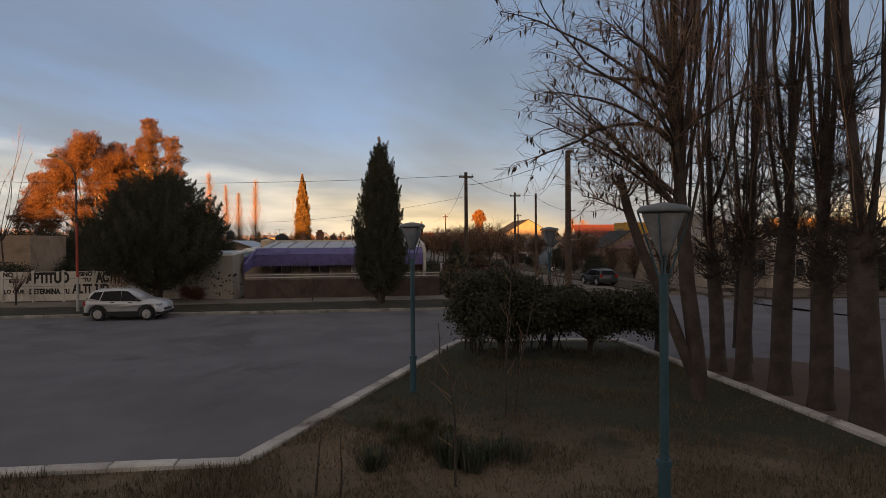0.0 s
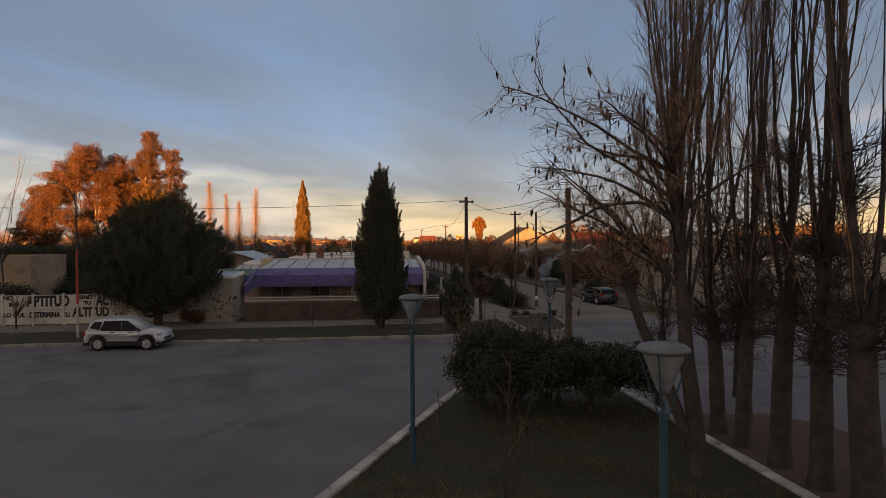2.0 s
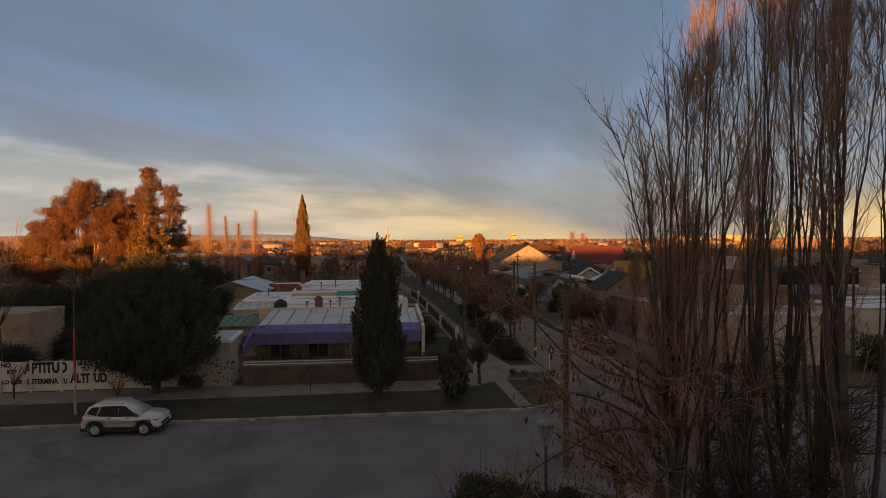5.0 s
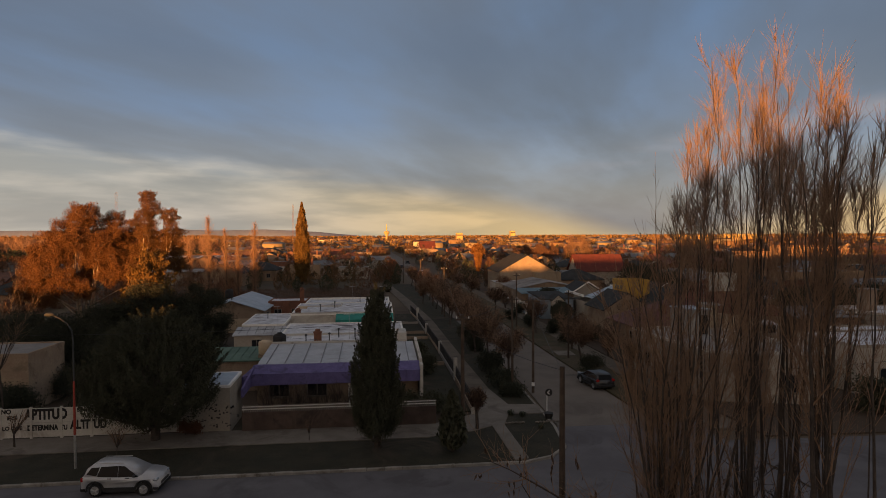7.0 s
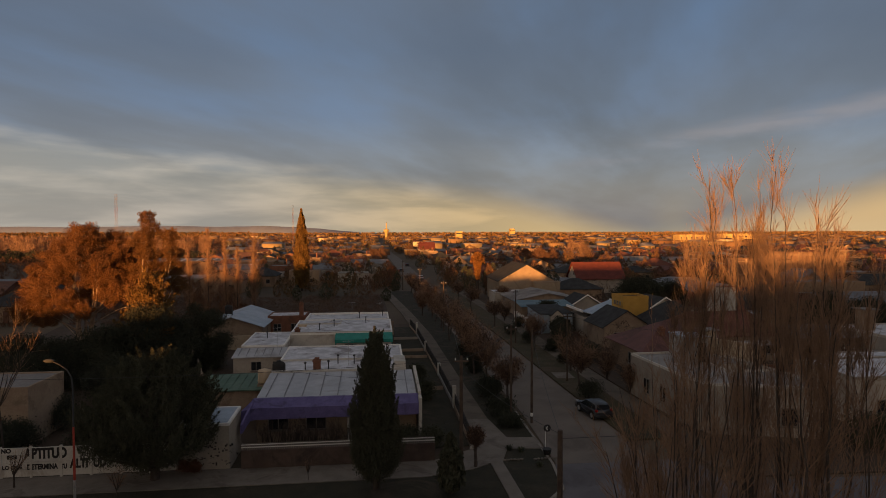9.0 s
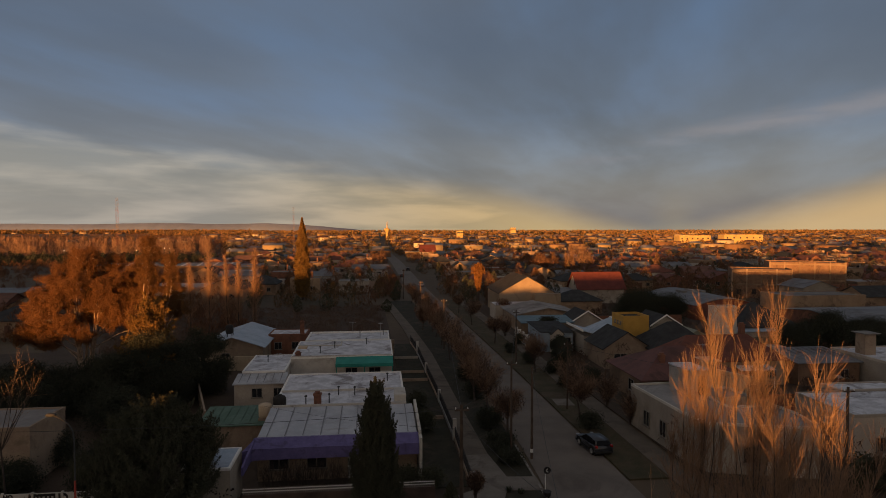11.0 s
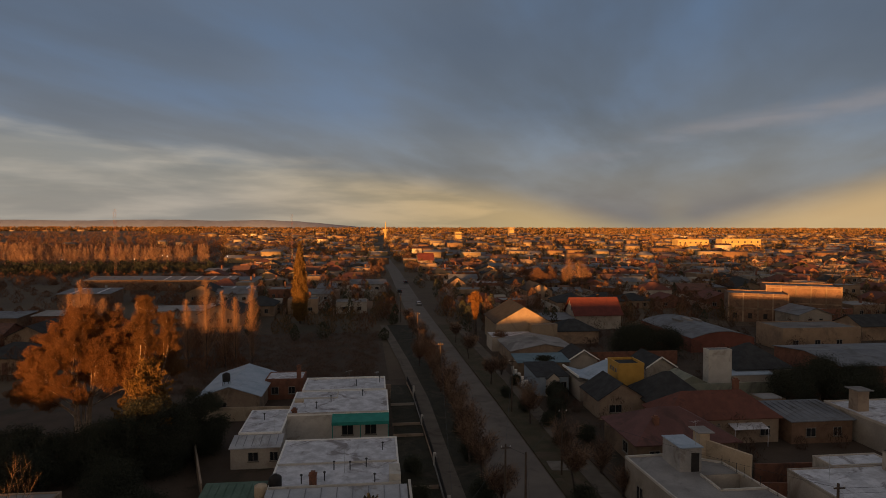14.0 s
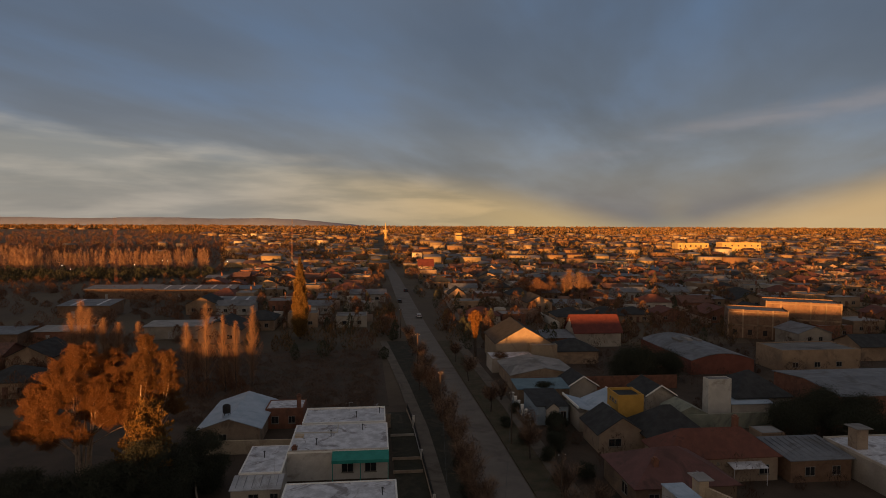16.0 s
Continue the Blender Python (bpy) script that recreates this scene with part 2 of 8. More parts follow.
purple = surface("purple_paint", (0.110, 0.092, 0.225), (0.15, 0.125, 0.29), 0.75, 1.3, 9.0, 0.2, c3=(0.08, 0.07, 0.15))
teal = surface("teal_paint", (0.02, 0.20, 0.17), (0.03, 0.25, 0.21), 0.6, 1.0, 9.0, 0.15)
roof_white = surface("silver_roof_membrane", (0.42, 0.42, 0.45), (0.66, 0.66, 0.70), 0.7, 0.9, 5.0, 0.3, c3=(0.24, 0.22, 0.225))
roof_sheet = surface("zinc_sheet", (0.36, 0.37, 0.40), (0.46, 0.47, 0.50), 0.55, 0.6, 8.0, 0.2, c3=(0.28, 0.27, 0.27))
roof_blue = surface("pale_blue_sheet", (0.30, 0.37, 0.45), (0.40, 0.46, 0.54), 0.6, 0.5, 7.0, 0.2, c3=(0.25, 0.30, 0.36))
roof_red = surface("red_tile", (0.115, 0.046, 0.034), (0.155, 0.060, 0.043), 0.85, 0.8, 12.0, 0.5, c3=(0.08, 0.038, 0.03))
roof_crimson = surface("crimson_roof", (0.105, 0.028, 0.022), (0.14, 0.036, 0.028), 0.8, 0.8, 12.0, 0.4, c3=(0.10, 0.025, 0.02))
roof_brown = surface("brown_tile", (0.12, 0.06, 0.045), (0.17, 0.085, 0.06), 0.85, 0.8, 12.0, 0.5, c3=(0.085, 0.05, 0.04))
roof_dark = surface("slate_sheet", (0.040, 0.041, 0.043), (0.058, 0.059, 0.061), 0.95, 0.8, 9.0, 0.3, spec=0.1)
green_sheet = surface("green_sheet", (0.075, 0.13, 0.095), (0.11, 0.17, 0.13), 0.7, 0.8, 9.0, 0.2, c3=(0.06, 0.09, 0.07))
white_trim = surface("white_paint", (0.72, 0.70, 0.66), (0.80, 0.78, 0.74), 0.6, 1.5, 12.0, 0.1)
black_paint = surface("black_paint", (0.018, 0.016, 0.016), (0.03, 0.027, 0.026), 0.7, 2.0, 12.0, 0.1)
wood_pole = surface("weathered_pole", (0.060, 0.042, 0.032), (0.095, 0.068, 0.052), 0.9, 2.0, 30.0, 0.5)
post_blue = surface("blue_painted_steel", (0.028, 0.066, 0.085), (0.04, 0.085, 0.11), 0.5, 3.0, 20.0, 0.1)
post_red = surface("red_painted_steel", (0.28, 0.045, 0.03), (0.36, 0.06, 0.04), 0.5, 3.0, 20.0, 0.1)
steel = surface("galvanised_steel", (0.36, 0.36, 0.36), (0.46, 0.46, 0.46), 0.45, 3.0, 20.0, 0.1, metal=0.7)
iron = surface("dark_iron", (0.03, 0.03, 0.032), (0.05, 0.05, 0.052), 0.6, 3.0, 20.0, 0.1)
bark = surface("grey_brown_bark", (0.048, 0.038, 0.033), (0.084, 0.066, 0.057), 0.92, 3.0, 26.0, 0.7, depth=0.03)
pale_bark = surface("pale_smooth_bark", (0.26, 0.19, 0.14), (0.42, 0.33, 0.26), 0.8, 2.0, 14.0, 0.3)
twig_mat = surface("winter_twigs", (0.19, 0.118, 0.078), (0.30, 0.19, 0.122), 0.9, 2.0, 18.0, 0.0)
pod_mat = island("dry_pods", [(0.0, (0.045, 0.030, 0.022)), (1.0, (0.09, 0.058, 0.040))])
needle = island("dark_needles", [(0.0, (0.046, 0.049, 0.031)), (0.5, (0.060, 0.062, 0.040)), (1.0, (0.080, 0.076, 0.050))])
shrub_leaf = island("shrub_leaves", [(0.0, (0.034, 0.038, 0.026)), (0.6, (0.058, 0.060, 0.040)), (1.0, (0.095, 0.090, 0.060))])
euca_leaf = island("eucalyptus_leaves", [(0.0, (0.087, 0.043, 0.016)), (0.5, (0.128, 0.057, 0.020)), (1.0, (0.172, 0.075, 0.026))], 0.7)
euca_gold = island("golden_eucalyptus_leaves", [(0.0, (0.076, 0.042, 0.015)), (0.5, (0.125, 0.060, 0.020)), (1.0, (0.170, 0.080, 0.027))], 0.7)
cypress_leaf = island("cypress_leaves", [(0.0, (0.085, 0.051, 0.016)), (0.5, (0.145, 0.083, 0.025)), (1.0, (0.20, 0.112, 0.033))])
palm_leaf = island("dry_palm_fronds", [(0.0, (0.10, 0.042, 0.013)), (0.5, (0.18, 0.080, 0.024)), (1.0, (0.27, 0.125, 0.038))])
rust_leaf = island("russet_leaves", [(0.0, (0.09, 0.042, 0.026)), (0.5, (0.13, 0.058, 0.034)), (1.0, (0.16, 0.08, 0.048))])
wood_far = island("bare_woods", [(0.0, (0.085, 0.052, 0.030)), (0.35, (0.15, 0.085, 0.042)), (0.65, (0.20, 0.115, 0.058)), (0.86, (0.045, 0.046, 0.022)), (1.0, (0.03, 0.033, 0.018))])
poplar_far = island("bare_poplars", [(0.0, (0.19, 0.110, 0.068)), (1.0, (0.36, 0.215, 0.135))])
grass_mat = island("dry_grass", [(0.0, (0.046, 0.048, 0.026)), (0.4, (0.090, 0.075, 0.046)), (1.0, (0.16, 0.122, 0.080))])
# House tones pushed towards yellow to carry the evening sun.
far_wall = island("far_house_walls", [(0.0, (0.42, 0.33, 0.19)), (0.25, (0.28, 0.18, 0.09)), (0.5, (0.18, 0.09, 0.05)), (0.75, (0.34, 0.24, 0.12)), (0.9, (0.26, 0.19, 0.11)), (1.0, (0.60, 0.50, 0.33))])
far_roof = island("far_house_roofs", [(0.0, (0.22, 0.21, 0.22)), (0.3, (0.14, 0.065, 0.045)), (0.5, (0.07, 0.06, 0.055)), (0.75, (0.26, 0.25, 0.25)), (1.0, (0.13, 0.05, 0.035))])
# Dirtied town plasters, their colour also darkened and browned for evening shade.
town_white = surface("shaded_weathered_white", (0.32, 0.28, 0.24), (0.42, 0.37, 0.31), 0.88, 0.3, 6.0, 0.2, c3=(0.24, 0.2, 0.165), vary=0.25)
town_tan = surface("shaded_weathered_tan", (0.24, 0.165, 0.11), (0.32, 0.225, 0.15), 0.88, 0.3, 6.0, 0.2, c3=(0.17, 0.12, 0.085), vary=0.25)
town_roof = surface("grey_flat_roof", (0.19, 0.18, 0.175), (0.27, 0.255, 0.245), 0.85, 0.3, 6.0, 0.2, c3=(0.13, 0.12, 0.115), vary=0.3)
# Lighter copy of wood_far with low-sun gold painted in, plus some dark trees.
sun_gold_woods = island("sun_painted_bare_woods", [(0.0, (0.035, 0.034, 0.016)), (0.30, (0.06, 0.05, 0.024)), (0.36, (0.16, 0.082, 0.034)), (0.7, (0.26, 0.142, 0.055)), (1.0, (0.38, 0.225, 0.09))])
path_mat = surface("dirt_pavement", (0.11, 0.09, 0.072), (0.15, 0.125, 0.10), 0.92, 0.5, 14.0, 0.4, c3=(0.08, 0.064, 0.05))
scrub_mat = island("dry_scrub", [(0.0, (0.085, 0.055, 0.042)), (0.5, (0.13, 0.085, 0.062)), (1.0, (0.18, 0.12, 0.09))])
# Haze of distance is mixed into this blue-grey base colour.
hill_mat = surface("haze_tinted_hills", (0.15, 0.185, 0.28), (0.19, 0.225, 0.32), 0.95, 0.002, 0.02, 0.0)


def glass_mat(name, tint, rough):
    m = surface(name, tint, tuple(min(1, c * 1.4) for c in tint), rough, 2.0, 10.0, 0.0)
    m.node_tree.nodes["Principled BSDF"].inputs["Specular IOR Level"].default_value = 0.6
    return m


dark_glass = glass_mat("window_glass", (0.018, 0.020, 0.024), 0.12)
car_glass = surface("car_glass", (0.006, 0.006, 0.008), (0.009, 0.009, 0.011), 0.15, 2.0, 10.0, 0.0, spec=0.12)
car_paint = surface("silver_car_paint", (0.46, 0.46, 0.48), (0.52, 0.52, 0.54), 0.32, 2.0, 40.0, 0.0, metal=0.2, spec=0.6)
car_dark = surface("dark_car_paint", (0.022, 0.024, 0.03), (0.035, 0.037, 0.043), 0.3, 2.0, 40.0, 0.0, spec=0.6)
rubber = surface("tyre_rubber", (0.015, 0.015, 0.015), (0.025, 0.025, 0.025), 0.8, 4.0, 30.0, 0.1)
lamp_glass = surface("dusty_lamp_glass", (0.20, 0.205, 0.21), (0.29, 0.295, 0.30), 0.25, 4.0, 20.0, 0.0, spec=0.4)
lamp_glass.node_tree.nodes["Principled BSDF"].inputs["Transmission Weight"].default_value = 0.35
head_glass = surface("headlight_lens", (0.45, 0.47, 0.5), (0.6, 0.62, 0.65), 0.1, 8.0, 30.0, 0.0, metal=0.5, spec=0.6)
tail_red = surface("tail_light_lens", (0.25, 0.01, 0.01), (0.35, 0.015, 0.012), 0.2, 8.0, 30.0, 0.0, spec=0.6)
russet_twigs = island("russet_twigs", [(0.0, (0.075, 0.040, 0.026)), (0.5, (0.13, 0.066, 0.040)), (1.0, (0.19, 0.10, 0.058))], 0.9)
mast_red = surface("mast_red_paint", (0.20, 0.075, 0.05), (0.26, 0.10, 0.07), 0.7, 2.0, 20.0, 0.05)
roof_maroon = surface("maroon_sheet_roof", (0.115, 0.055, 0.050), (0.15, 0.07, 0.062), 0.8, 0.5, 7.0, 0.25, c3=(0.085, 0.045, 0.04))
roof_teal = surface("teal_sheet_roof", (0.10, 0.16, 0.20), (0.14, 0.21, 0.25), 0.7, 0.5, 7.0, 0.2)
grey_green = surface("grey_green_render", (0.19, 0.20, 0.16), (0.27, 0.27, 0.21), 0.9, 0.4, 8.0, 0.2, c3=(0.13, 0.13, 0.11))
red_brown_wall = surface("red_brown_render", (0.15, 0.055, 0.040), (0.21, 0.078, 0.054), 0.9, 0.4, 8.0, 0.2, c3=(0.17, 0.06, 0.045))
yard_wall_mix = island("yard_wall_mix", [(0.0, (0.34, 0.28, 0.22)), (0.3, (0.22, 0.12, 0.08)), (0.6, (0.25, 0.21, 0.17)), (1.0, (0.42, 0.37, 0.31))])
window_trim = surface("worn_window_paint", (0.20, 0.175, 0.15), (0.29, 0.26, 0.22), 0.7, 1.5, 12.0, 0.1)
roof_zinc = surface("weathered_zinc", (0.125, 0.13, 0.145), (0.18, 0.185, 0.20), 0.65, 0.5, 8.0, 0.2, c3=(0.10, 0.095, 0.095))
gable_plaster = surface("gable_plaster", (0.26, 0.195, 0.135), (0.31, 0.24, 0.17), 0.9, 0.5, 8.0, 0.2, c3=(0.21, 0.16, 0.115))
tuft_mat = island("green_grass_tufts", [(0.0, (0.040, 0.045, 0.022)), (0.6, (0.075, 0.078, 0.038)), (1.0, (0.12, 0.105, 0.062))])
# Shade put into the colour: keeps the sun-struck arm and head looking unlit.
lamp_grey = surface("shade_darkened_lamp_grey", (0.045, 0.048, 0.052), (0.065, 0.068, 0.072), 0.8, 2.0, 20.0, 0.05, spec=0.1)
tan_brick = surface("tan_brick", (0.16, 0.095, 0.062), (0.22, 0.135, 0.088), 0.9, 1.2, 18.0, 0.4, c3=(0.11, 0.07, 0.05))
seam_grey = surface("dark_roof_seam", (0.20, 0.20, 0.22), (0.27, 0.27, 0.29), 0.8, 2.0, 20.0, 0.05)
# Pale render with the low sun's yellow painted into its colour.
sun_yellowed = surface("sun_yellowed_render", (0.44, 0.31, 0.12), (0.52, 0.37, 0.15), 0.9, 0.3, 6.0, 0.2, c3=(0.36, 0.25, 0.10))
bulb_glow = bpy.data.materials.new("lit_street_bulb")
bulb_glow.use_nodes = True
bulb_glow.node_tree.nodes["Principled BSDF"].inputs["Emission Color"].default_value = (1.0, 0.93, 0.82, 1)
bulb_glow.node_tree.nodes["Principled BSDF"].inputs["Emission Strength"].default_value = 1.6
yard_leaf = island("dark_yard_leaves", [(0.0, (0.028, 0.032, 0.022)), (0.6, (0.042, 0.046, 0.031)), (1.0, (0.060, 0.060, 0.042))])
lamp_cap = surface("lamp_cap_paint", (0.12, 0.135, 0.145), (0.16, 0.175, 0.185), 0.6, 3.0, 20.0, 0.05)

# ---- building helpers ----
rng = random.Random(7)


def box(bm, x0, x1, y0, y1, z0, z1):
    vs = [bm.verts.new(p) for p in ((x0, y0, z0), (x1, y0, z0), (x1, y1, z0), (x0, y1, z0), (x0, y0, z1), (x1, y0, z1), (x1, y1, z1), (x0, y1, z1))]
    for f in ((3, 2, 1, 0), (4, 5, 6, 7), (0, 1, 5, 4), (1, 2, 6, 5), (2, 3, 7, 6), (3, 0, 4, 7)):
        bm.faces.new([vs[i] for i in f])


def prism(bm, pts, z0, z1):
    """An upright prism on a plan outline, anticlockwise; z0 and z1 may be lists."""
    n = len(pts)
    za = z0 if isinstance(z0, (list, tuple)) else [z0] * n
    zb = z1 if isinstance(z1, (list, tuple)) else [z1] * n
    lo = [bm.verts.new((p[0], p[1], a)) for p, a in zip(pts, za)]
    hi = [bm.verts.new((p[0], p[1], b)) for p, b in zip(pts, zb)]
    bm.faces.new(lo[::-1])
    bm.faces.new(hi)
    for i in range(n):
        bm.faces.new((lo[i], lo[(i + 1) % n], hi[(i + 1) % n], hi[i]))


def rod(bm, p0, p1, r0, r1=None, n=8):
    """A tapered round bar from p0 to p1."""
    r1 = r0 if r1 is None else r1
    a, b = Vector(p0), Vector(p1)
    q = (b - a).to_track_quat("Z", "Y")
    rings = []
    for c, r in ((a, r0), (b, r1)):
        rings.append([bm.verts.new(c + q @ Vector((r * math.cos(2 * math.pi * i / n), r * math.sin(2 * math.pi * i / n), 0))) for i in range(n)])
    for i in range(n):
        bm.faces.new((rings[0][i], rings[0][(i + 1) % n], rings[1][(i + 1) % n], rings[1][i]))
    bm.faces.new(rings[0][::-1])
    bm.faces.new(rings[1])


def lathe(bm, profile, n=16, centre=(0, 0)):
    """Turns a list of (radius, height) round the upright axis."""
    rings = [[bm.verts.new((centre[0] + r * math.cos(2 * math.pi * i / n), centre[1] + r * math.sin(2 * math.pi * i / n), z)) for i in range(n)] for r, z in profile]
    for a, b in zip(rings, rings[1:]):
        for i in range(n):
            bm.faces.new((a[i], a[(i + 1) % n], b[(i + 1) % n], b[i]))
    bm.faces.new(rings[0][::-1])
    bm.faces.new(rings[-1])


def mesh_of(bm, name, material, smooth_faces=False):
    bmesh.ops.recalc_face_normals(bm, faces=bm.faces)
    me = bpy.data.meshes.new(name)
    bm.to_mesh(me)
    bm.free()
    me.materials.append(material)
    if smooth_faces:
        me.shade_smooth()
    return me


def part(name, bm, material, parent, label="", smooth_faces=False):
    ob = new(name, mesh_of(bm, name, material, smooth_faces) if isinstance(bm, bmesh.types.BMesh) else bm)
    ob.parent = parent
    if label:
        tagged(ob, label)
    return ob


def thing(name, label, category, group="", kind="", at=(0, 0, 0), turn=0.0):
    ob = new(name)
    ob.empty_display_size = 0.2
    ob.matrix_world = pose(*at, 0, 0, turn)
    return tagged(ob, label, category, group, kind)


def solid(name, bm, material, label="", category="", group="", kind="", smooth_faces=False):
    return tagged(new(name, mesh_of(bm, name, material, smooth_faces)), label, category, group, kind)


def raw_mesh(name, verts, faces, material, smooth_faces=False):
    """A mesh from arrays: verts n x 3, faces m x k."""
    verts, faces = np.asarray(verts, dtype=np.float32), np.asarray(faces, dtype=np.int32)
    me = bpy.data.meshes.new(name)
    k = faces.shape[1]
    me.vertices.add(len(verts))
    me.vertices.foreach_set("co", verts.ravel())
    me.loops.add(faces.size)
    me.loops.foreach_set("vertex_index", faces.ravel())
    me.polygons.add(len(faces))
    me.polygons.foreach_set("loop_start", np.arange(0, faces.size, k, dtype=np.int32))
    me.update(calc_edges=True)
    me.materials.append(material)
    if smooth_faces:
        me.shade_smooth()
    return me


def tubes(name, lines, material, sides=3):
    """Tapered tubes along polylines; each line is a list of (x, y, z, radius)."""
    vs, fs, base = [], [], 0
    ang = np.arange(sides) * 2 * math.pi / sides
    ring = np.stack([np.cos(ang), np.sin(ang)], 1)
    for ln in lines:
        p = np.asarray(ln, dtype=float)
        c, r = p[:, :3], p[:, 3]
        d = np.gradient(c, axis=0)
        d /= np.linalg.norm(d, axis=1, keepdims=True) + 1e-9
        ref = np.where(np.abs(d[:, 2:3]) > 0.9, np.array([[1.0, 0, 0]]), np.array([[0, 0, 1.0]]))
        a = np.cross(d, ref)
        a /= np.linalg.norm(a, axis=1, keepdims=True) + 1e-9
        b = np.cross(d, a)
        pts = c[:, None, :] + r[:, None, None] * (ring[None, :, :1] * a[:, None, :] + ring[None, :, 1:] * b[:, None, :])
        vs.append(pts.reshape(-1, 3))
        n = len(p)
        i = np.arange(n - 1)[:, None] * sides + np.arange(sides)[None, :]
        j = np.arange(n - 1)[:, None] * sides + (np.arange(sides)[None, :] + 1) % sides
        fs.append(np.stack([i, i + sides, j + sides, j], -1).reshape(-1, 4) + base)
        base += n * sides
    return raw_mesh(name, np.concatenate(vs), np.concatenate(fs), material, True)


def shards(name, centres, size, material, seed=0, stretch=1.6, flat=0.0, lean=None):
    """Leaf-like quads round the given centres, turned every way; lean draws their length towards a direction."""
    r = np.random.default_rng(seed)
    c = np.asarray(centres, dtype=float)
    n = len(c)
    a = r.normal(size=(n, 3))
    if lean is not None:
        a = a * 0.45 + np.asarray(lean, dtype=float)
    a /= np.linalg.norm(a, axis=1, keepdims=True)
    b = np.cross(a, r.normal(size=(n, 3)))
    b /= np.linalg.norm(b, axis=1, keepdims=True) + 1e-9
    s = size * r.uniform(0.6, 1.4, size=(n, 1))
    a, b = a * s * stretch * 0.5, b * s * 0.5
    v = np.stack([c - a, c + b * 0.9 - a * 0.1, c + a, c - b * 0.9 - a * 0.1], 1).reshape(-1, 3)
    f = np.arange(n * 4).reshape(-1, 4)
    return raw_mesh(name, v, f, material)

# ---- ground, roads, pavements ----
def street_x(y):
    """Middle of the long street, which bears a little to the west."""
    return float(np.interp(y, [40, 90, 130, 190, 350, 640], [15.9, 15.2, 14.2, 12.9, 11.2, 4.0]))


def sheet(name, outline, z, material, label, category):
    bm = bmesh.new()
    prism(bm, outline, z - 0.3, z)
    return solid(name, bm, material, label, category, kind="structure")


bm = bmesh.new()
ys = [-400, -60, 0, 60, 120, 250, 500, 1000, 2000, 4500]
grid = [[bm.verts.new((x, y, -0.06)) for x in (-4500, -1500, -500, -150, 0, 150, 500, 1500, 4500)] for y in ys]
for a, b in zip(grid, grid[1:]):
    for i in range(len(a) - 1):
        bm.faces.new((a[i], a[i + 1], b[i + 1], b[i]))
solid("ground", bm, far_ground, "brown winter plain with dry earth and grass", "ground", kind="structure")

def rise_at(y):
    """The avenue climbs gently from the far kerb up to the plaza."""
    return 0.5 * max(0.0, min(1.0, (31.0 - y) / 15.0))


bm = bmesh.new()
lines = [-40, 0, 8, 12, 16, 20, 24, 28, 31, 33.8, 35.6, 40]
east = [22.2] * len(lines)
west = [-90] * 10 + [11.4, 12.4]
rows_v = []
for y, xa, xb in zip(lines, west, east):
    rows_v.append([bm.verts.new((xa + (xb - xa) * k / 6, y, rise_at(y))) for k in range(7)])
for a, b in zip(rows_v, rows_v[1:]):
    for i in range(6):
        bm.faces.new((a[i], a[i + 1], b[i + 1], b[i]))
solid("road_avenue", bm, asphalt, "wide worn grey asphalt avenue in front of the plaza", "road", kind="structure")
bm = bmesh.new()
lo, hi = [], []
for y in range(40, 640, 12):
    w = 3.4
    lo.append((street_x(y) - (w if y < 52 else 2.8), y))
    hi.append((street_x(y) + w, y))
prism(bm, [(x, y) for x, y in hi] + lo[::-1], -0.3, 0.004)
solid("road_street", bm, street_mat, "long straight dusty street running out of town", "road", kind="structure")
bm = bmesh.new()
side_lo, side_hi = [(22.2, 22.0), (60, 21.0), (130, 20)], [(22.2, 36), (60, 35), (130, 33)]
ends = [[bm.verts.new((x, y, rise_at(y) + 0.003)) for x, y in ln] for ln in (side_lo, side_hi)]
for i in range(2):
    bm.faces.new((ends[0][i], ends[0][i + 1], ends[1][i + 1], ends[1][i]))
solid("road_side_street", bm, asphalt, "grey side street beside the plaza", "road", kind="structure")

# plaza island and its tree strip
PLAZA_Z = 0.67
PLAZA = [(-52, 9.0), (-1.96, 9.0), (2.57, 19.05), (7.61, 18.44), (7.79, 8.7), (7.92, -26), (-52, -26)]
bm = bmesh.new()
prism(bm, PLAZA[::-1], -0.3, PLAZA_Z)
bmesh.ops.recalc_face_normals(bm, faces=bm.faces)
solid("ground_plaza", bm, plaza_soil, "plaza lawn of thin winter grass and bare soil", "lawn", kind="structure")
bm = bmesh.new()
prism(bm, [(8.1, -26), (11.5, -26), (11.5, 14.4), (10.4, 15.6), (7.95, 15.7)], -0.3, 0.60)
solid("ground_tree_strip", bm, red_soil, "strip of bare reddish soil under the poplars", "soil", kind="structure")


def kerb_run(pts, w, h, length, material, parent, z0=-0.1):
    """Kerb stones end to end along a line of plan points."""
    for (xa, ya), (xb, yb) in zip(pts, pts[1:]):
        d = math.hypot(xb - xa, yb - ya)
        n = max(1, round(d / length))
        ang = math.degrees(math.atan2(yb - ya, xb - xa))
        L = d / n
        bm = bmesh.new()
        box(bm, -L / 2 + 0.008, L / 2 - 0.008, -w / 2, w / 2, z0, h)
        bmesh.ops.bevel(bm, geom=[e for e in bm.edges if all(v.co.z > h - 0.01 for v in e.verts)], offset=0.02, segments=1, affect="EDGES")
        me = mesh_of(bm, "kerb_stone", material)
        for i in range(n):
            k = (i + 0.5) / n
            ob = new("kerb_stone", me)
            ob.parent = parent
            ob.matrix_world = pose(xa + (xb - xa) * k, ya + (yb - ya) * k, rng.uniform(-0.012, 0.012), 0, 0, ang + rng.uniform(-0.4, 0.4))


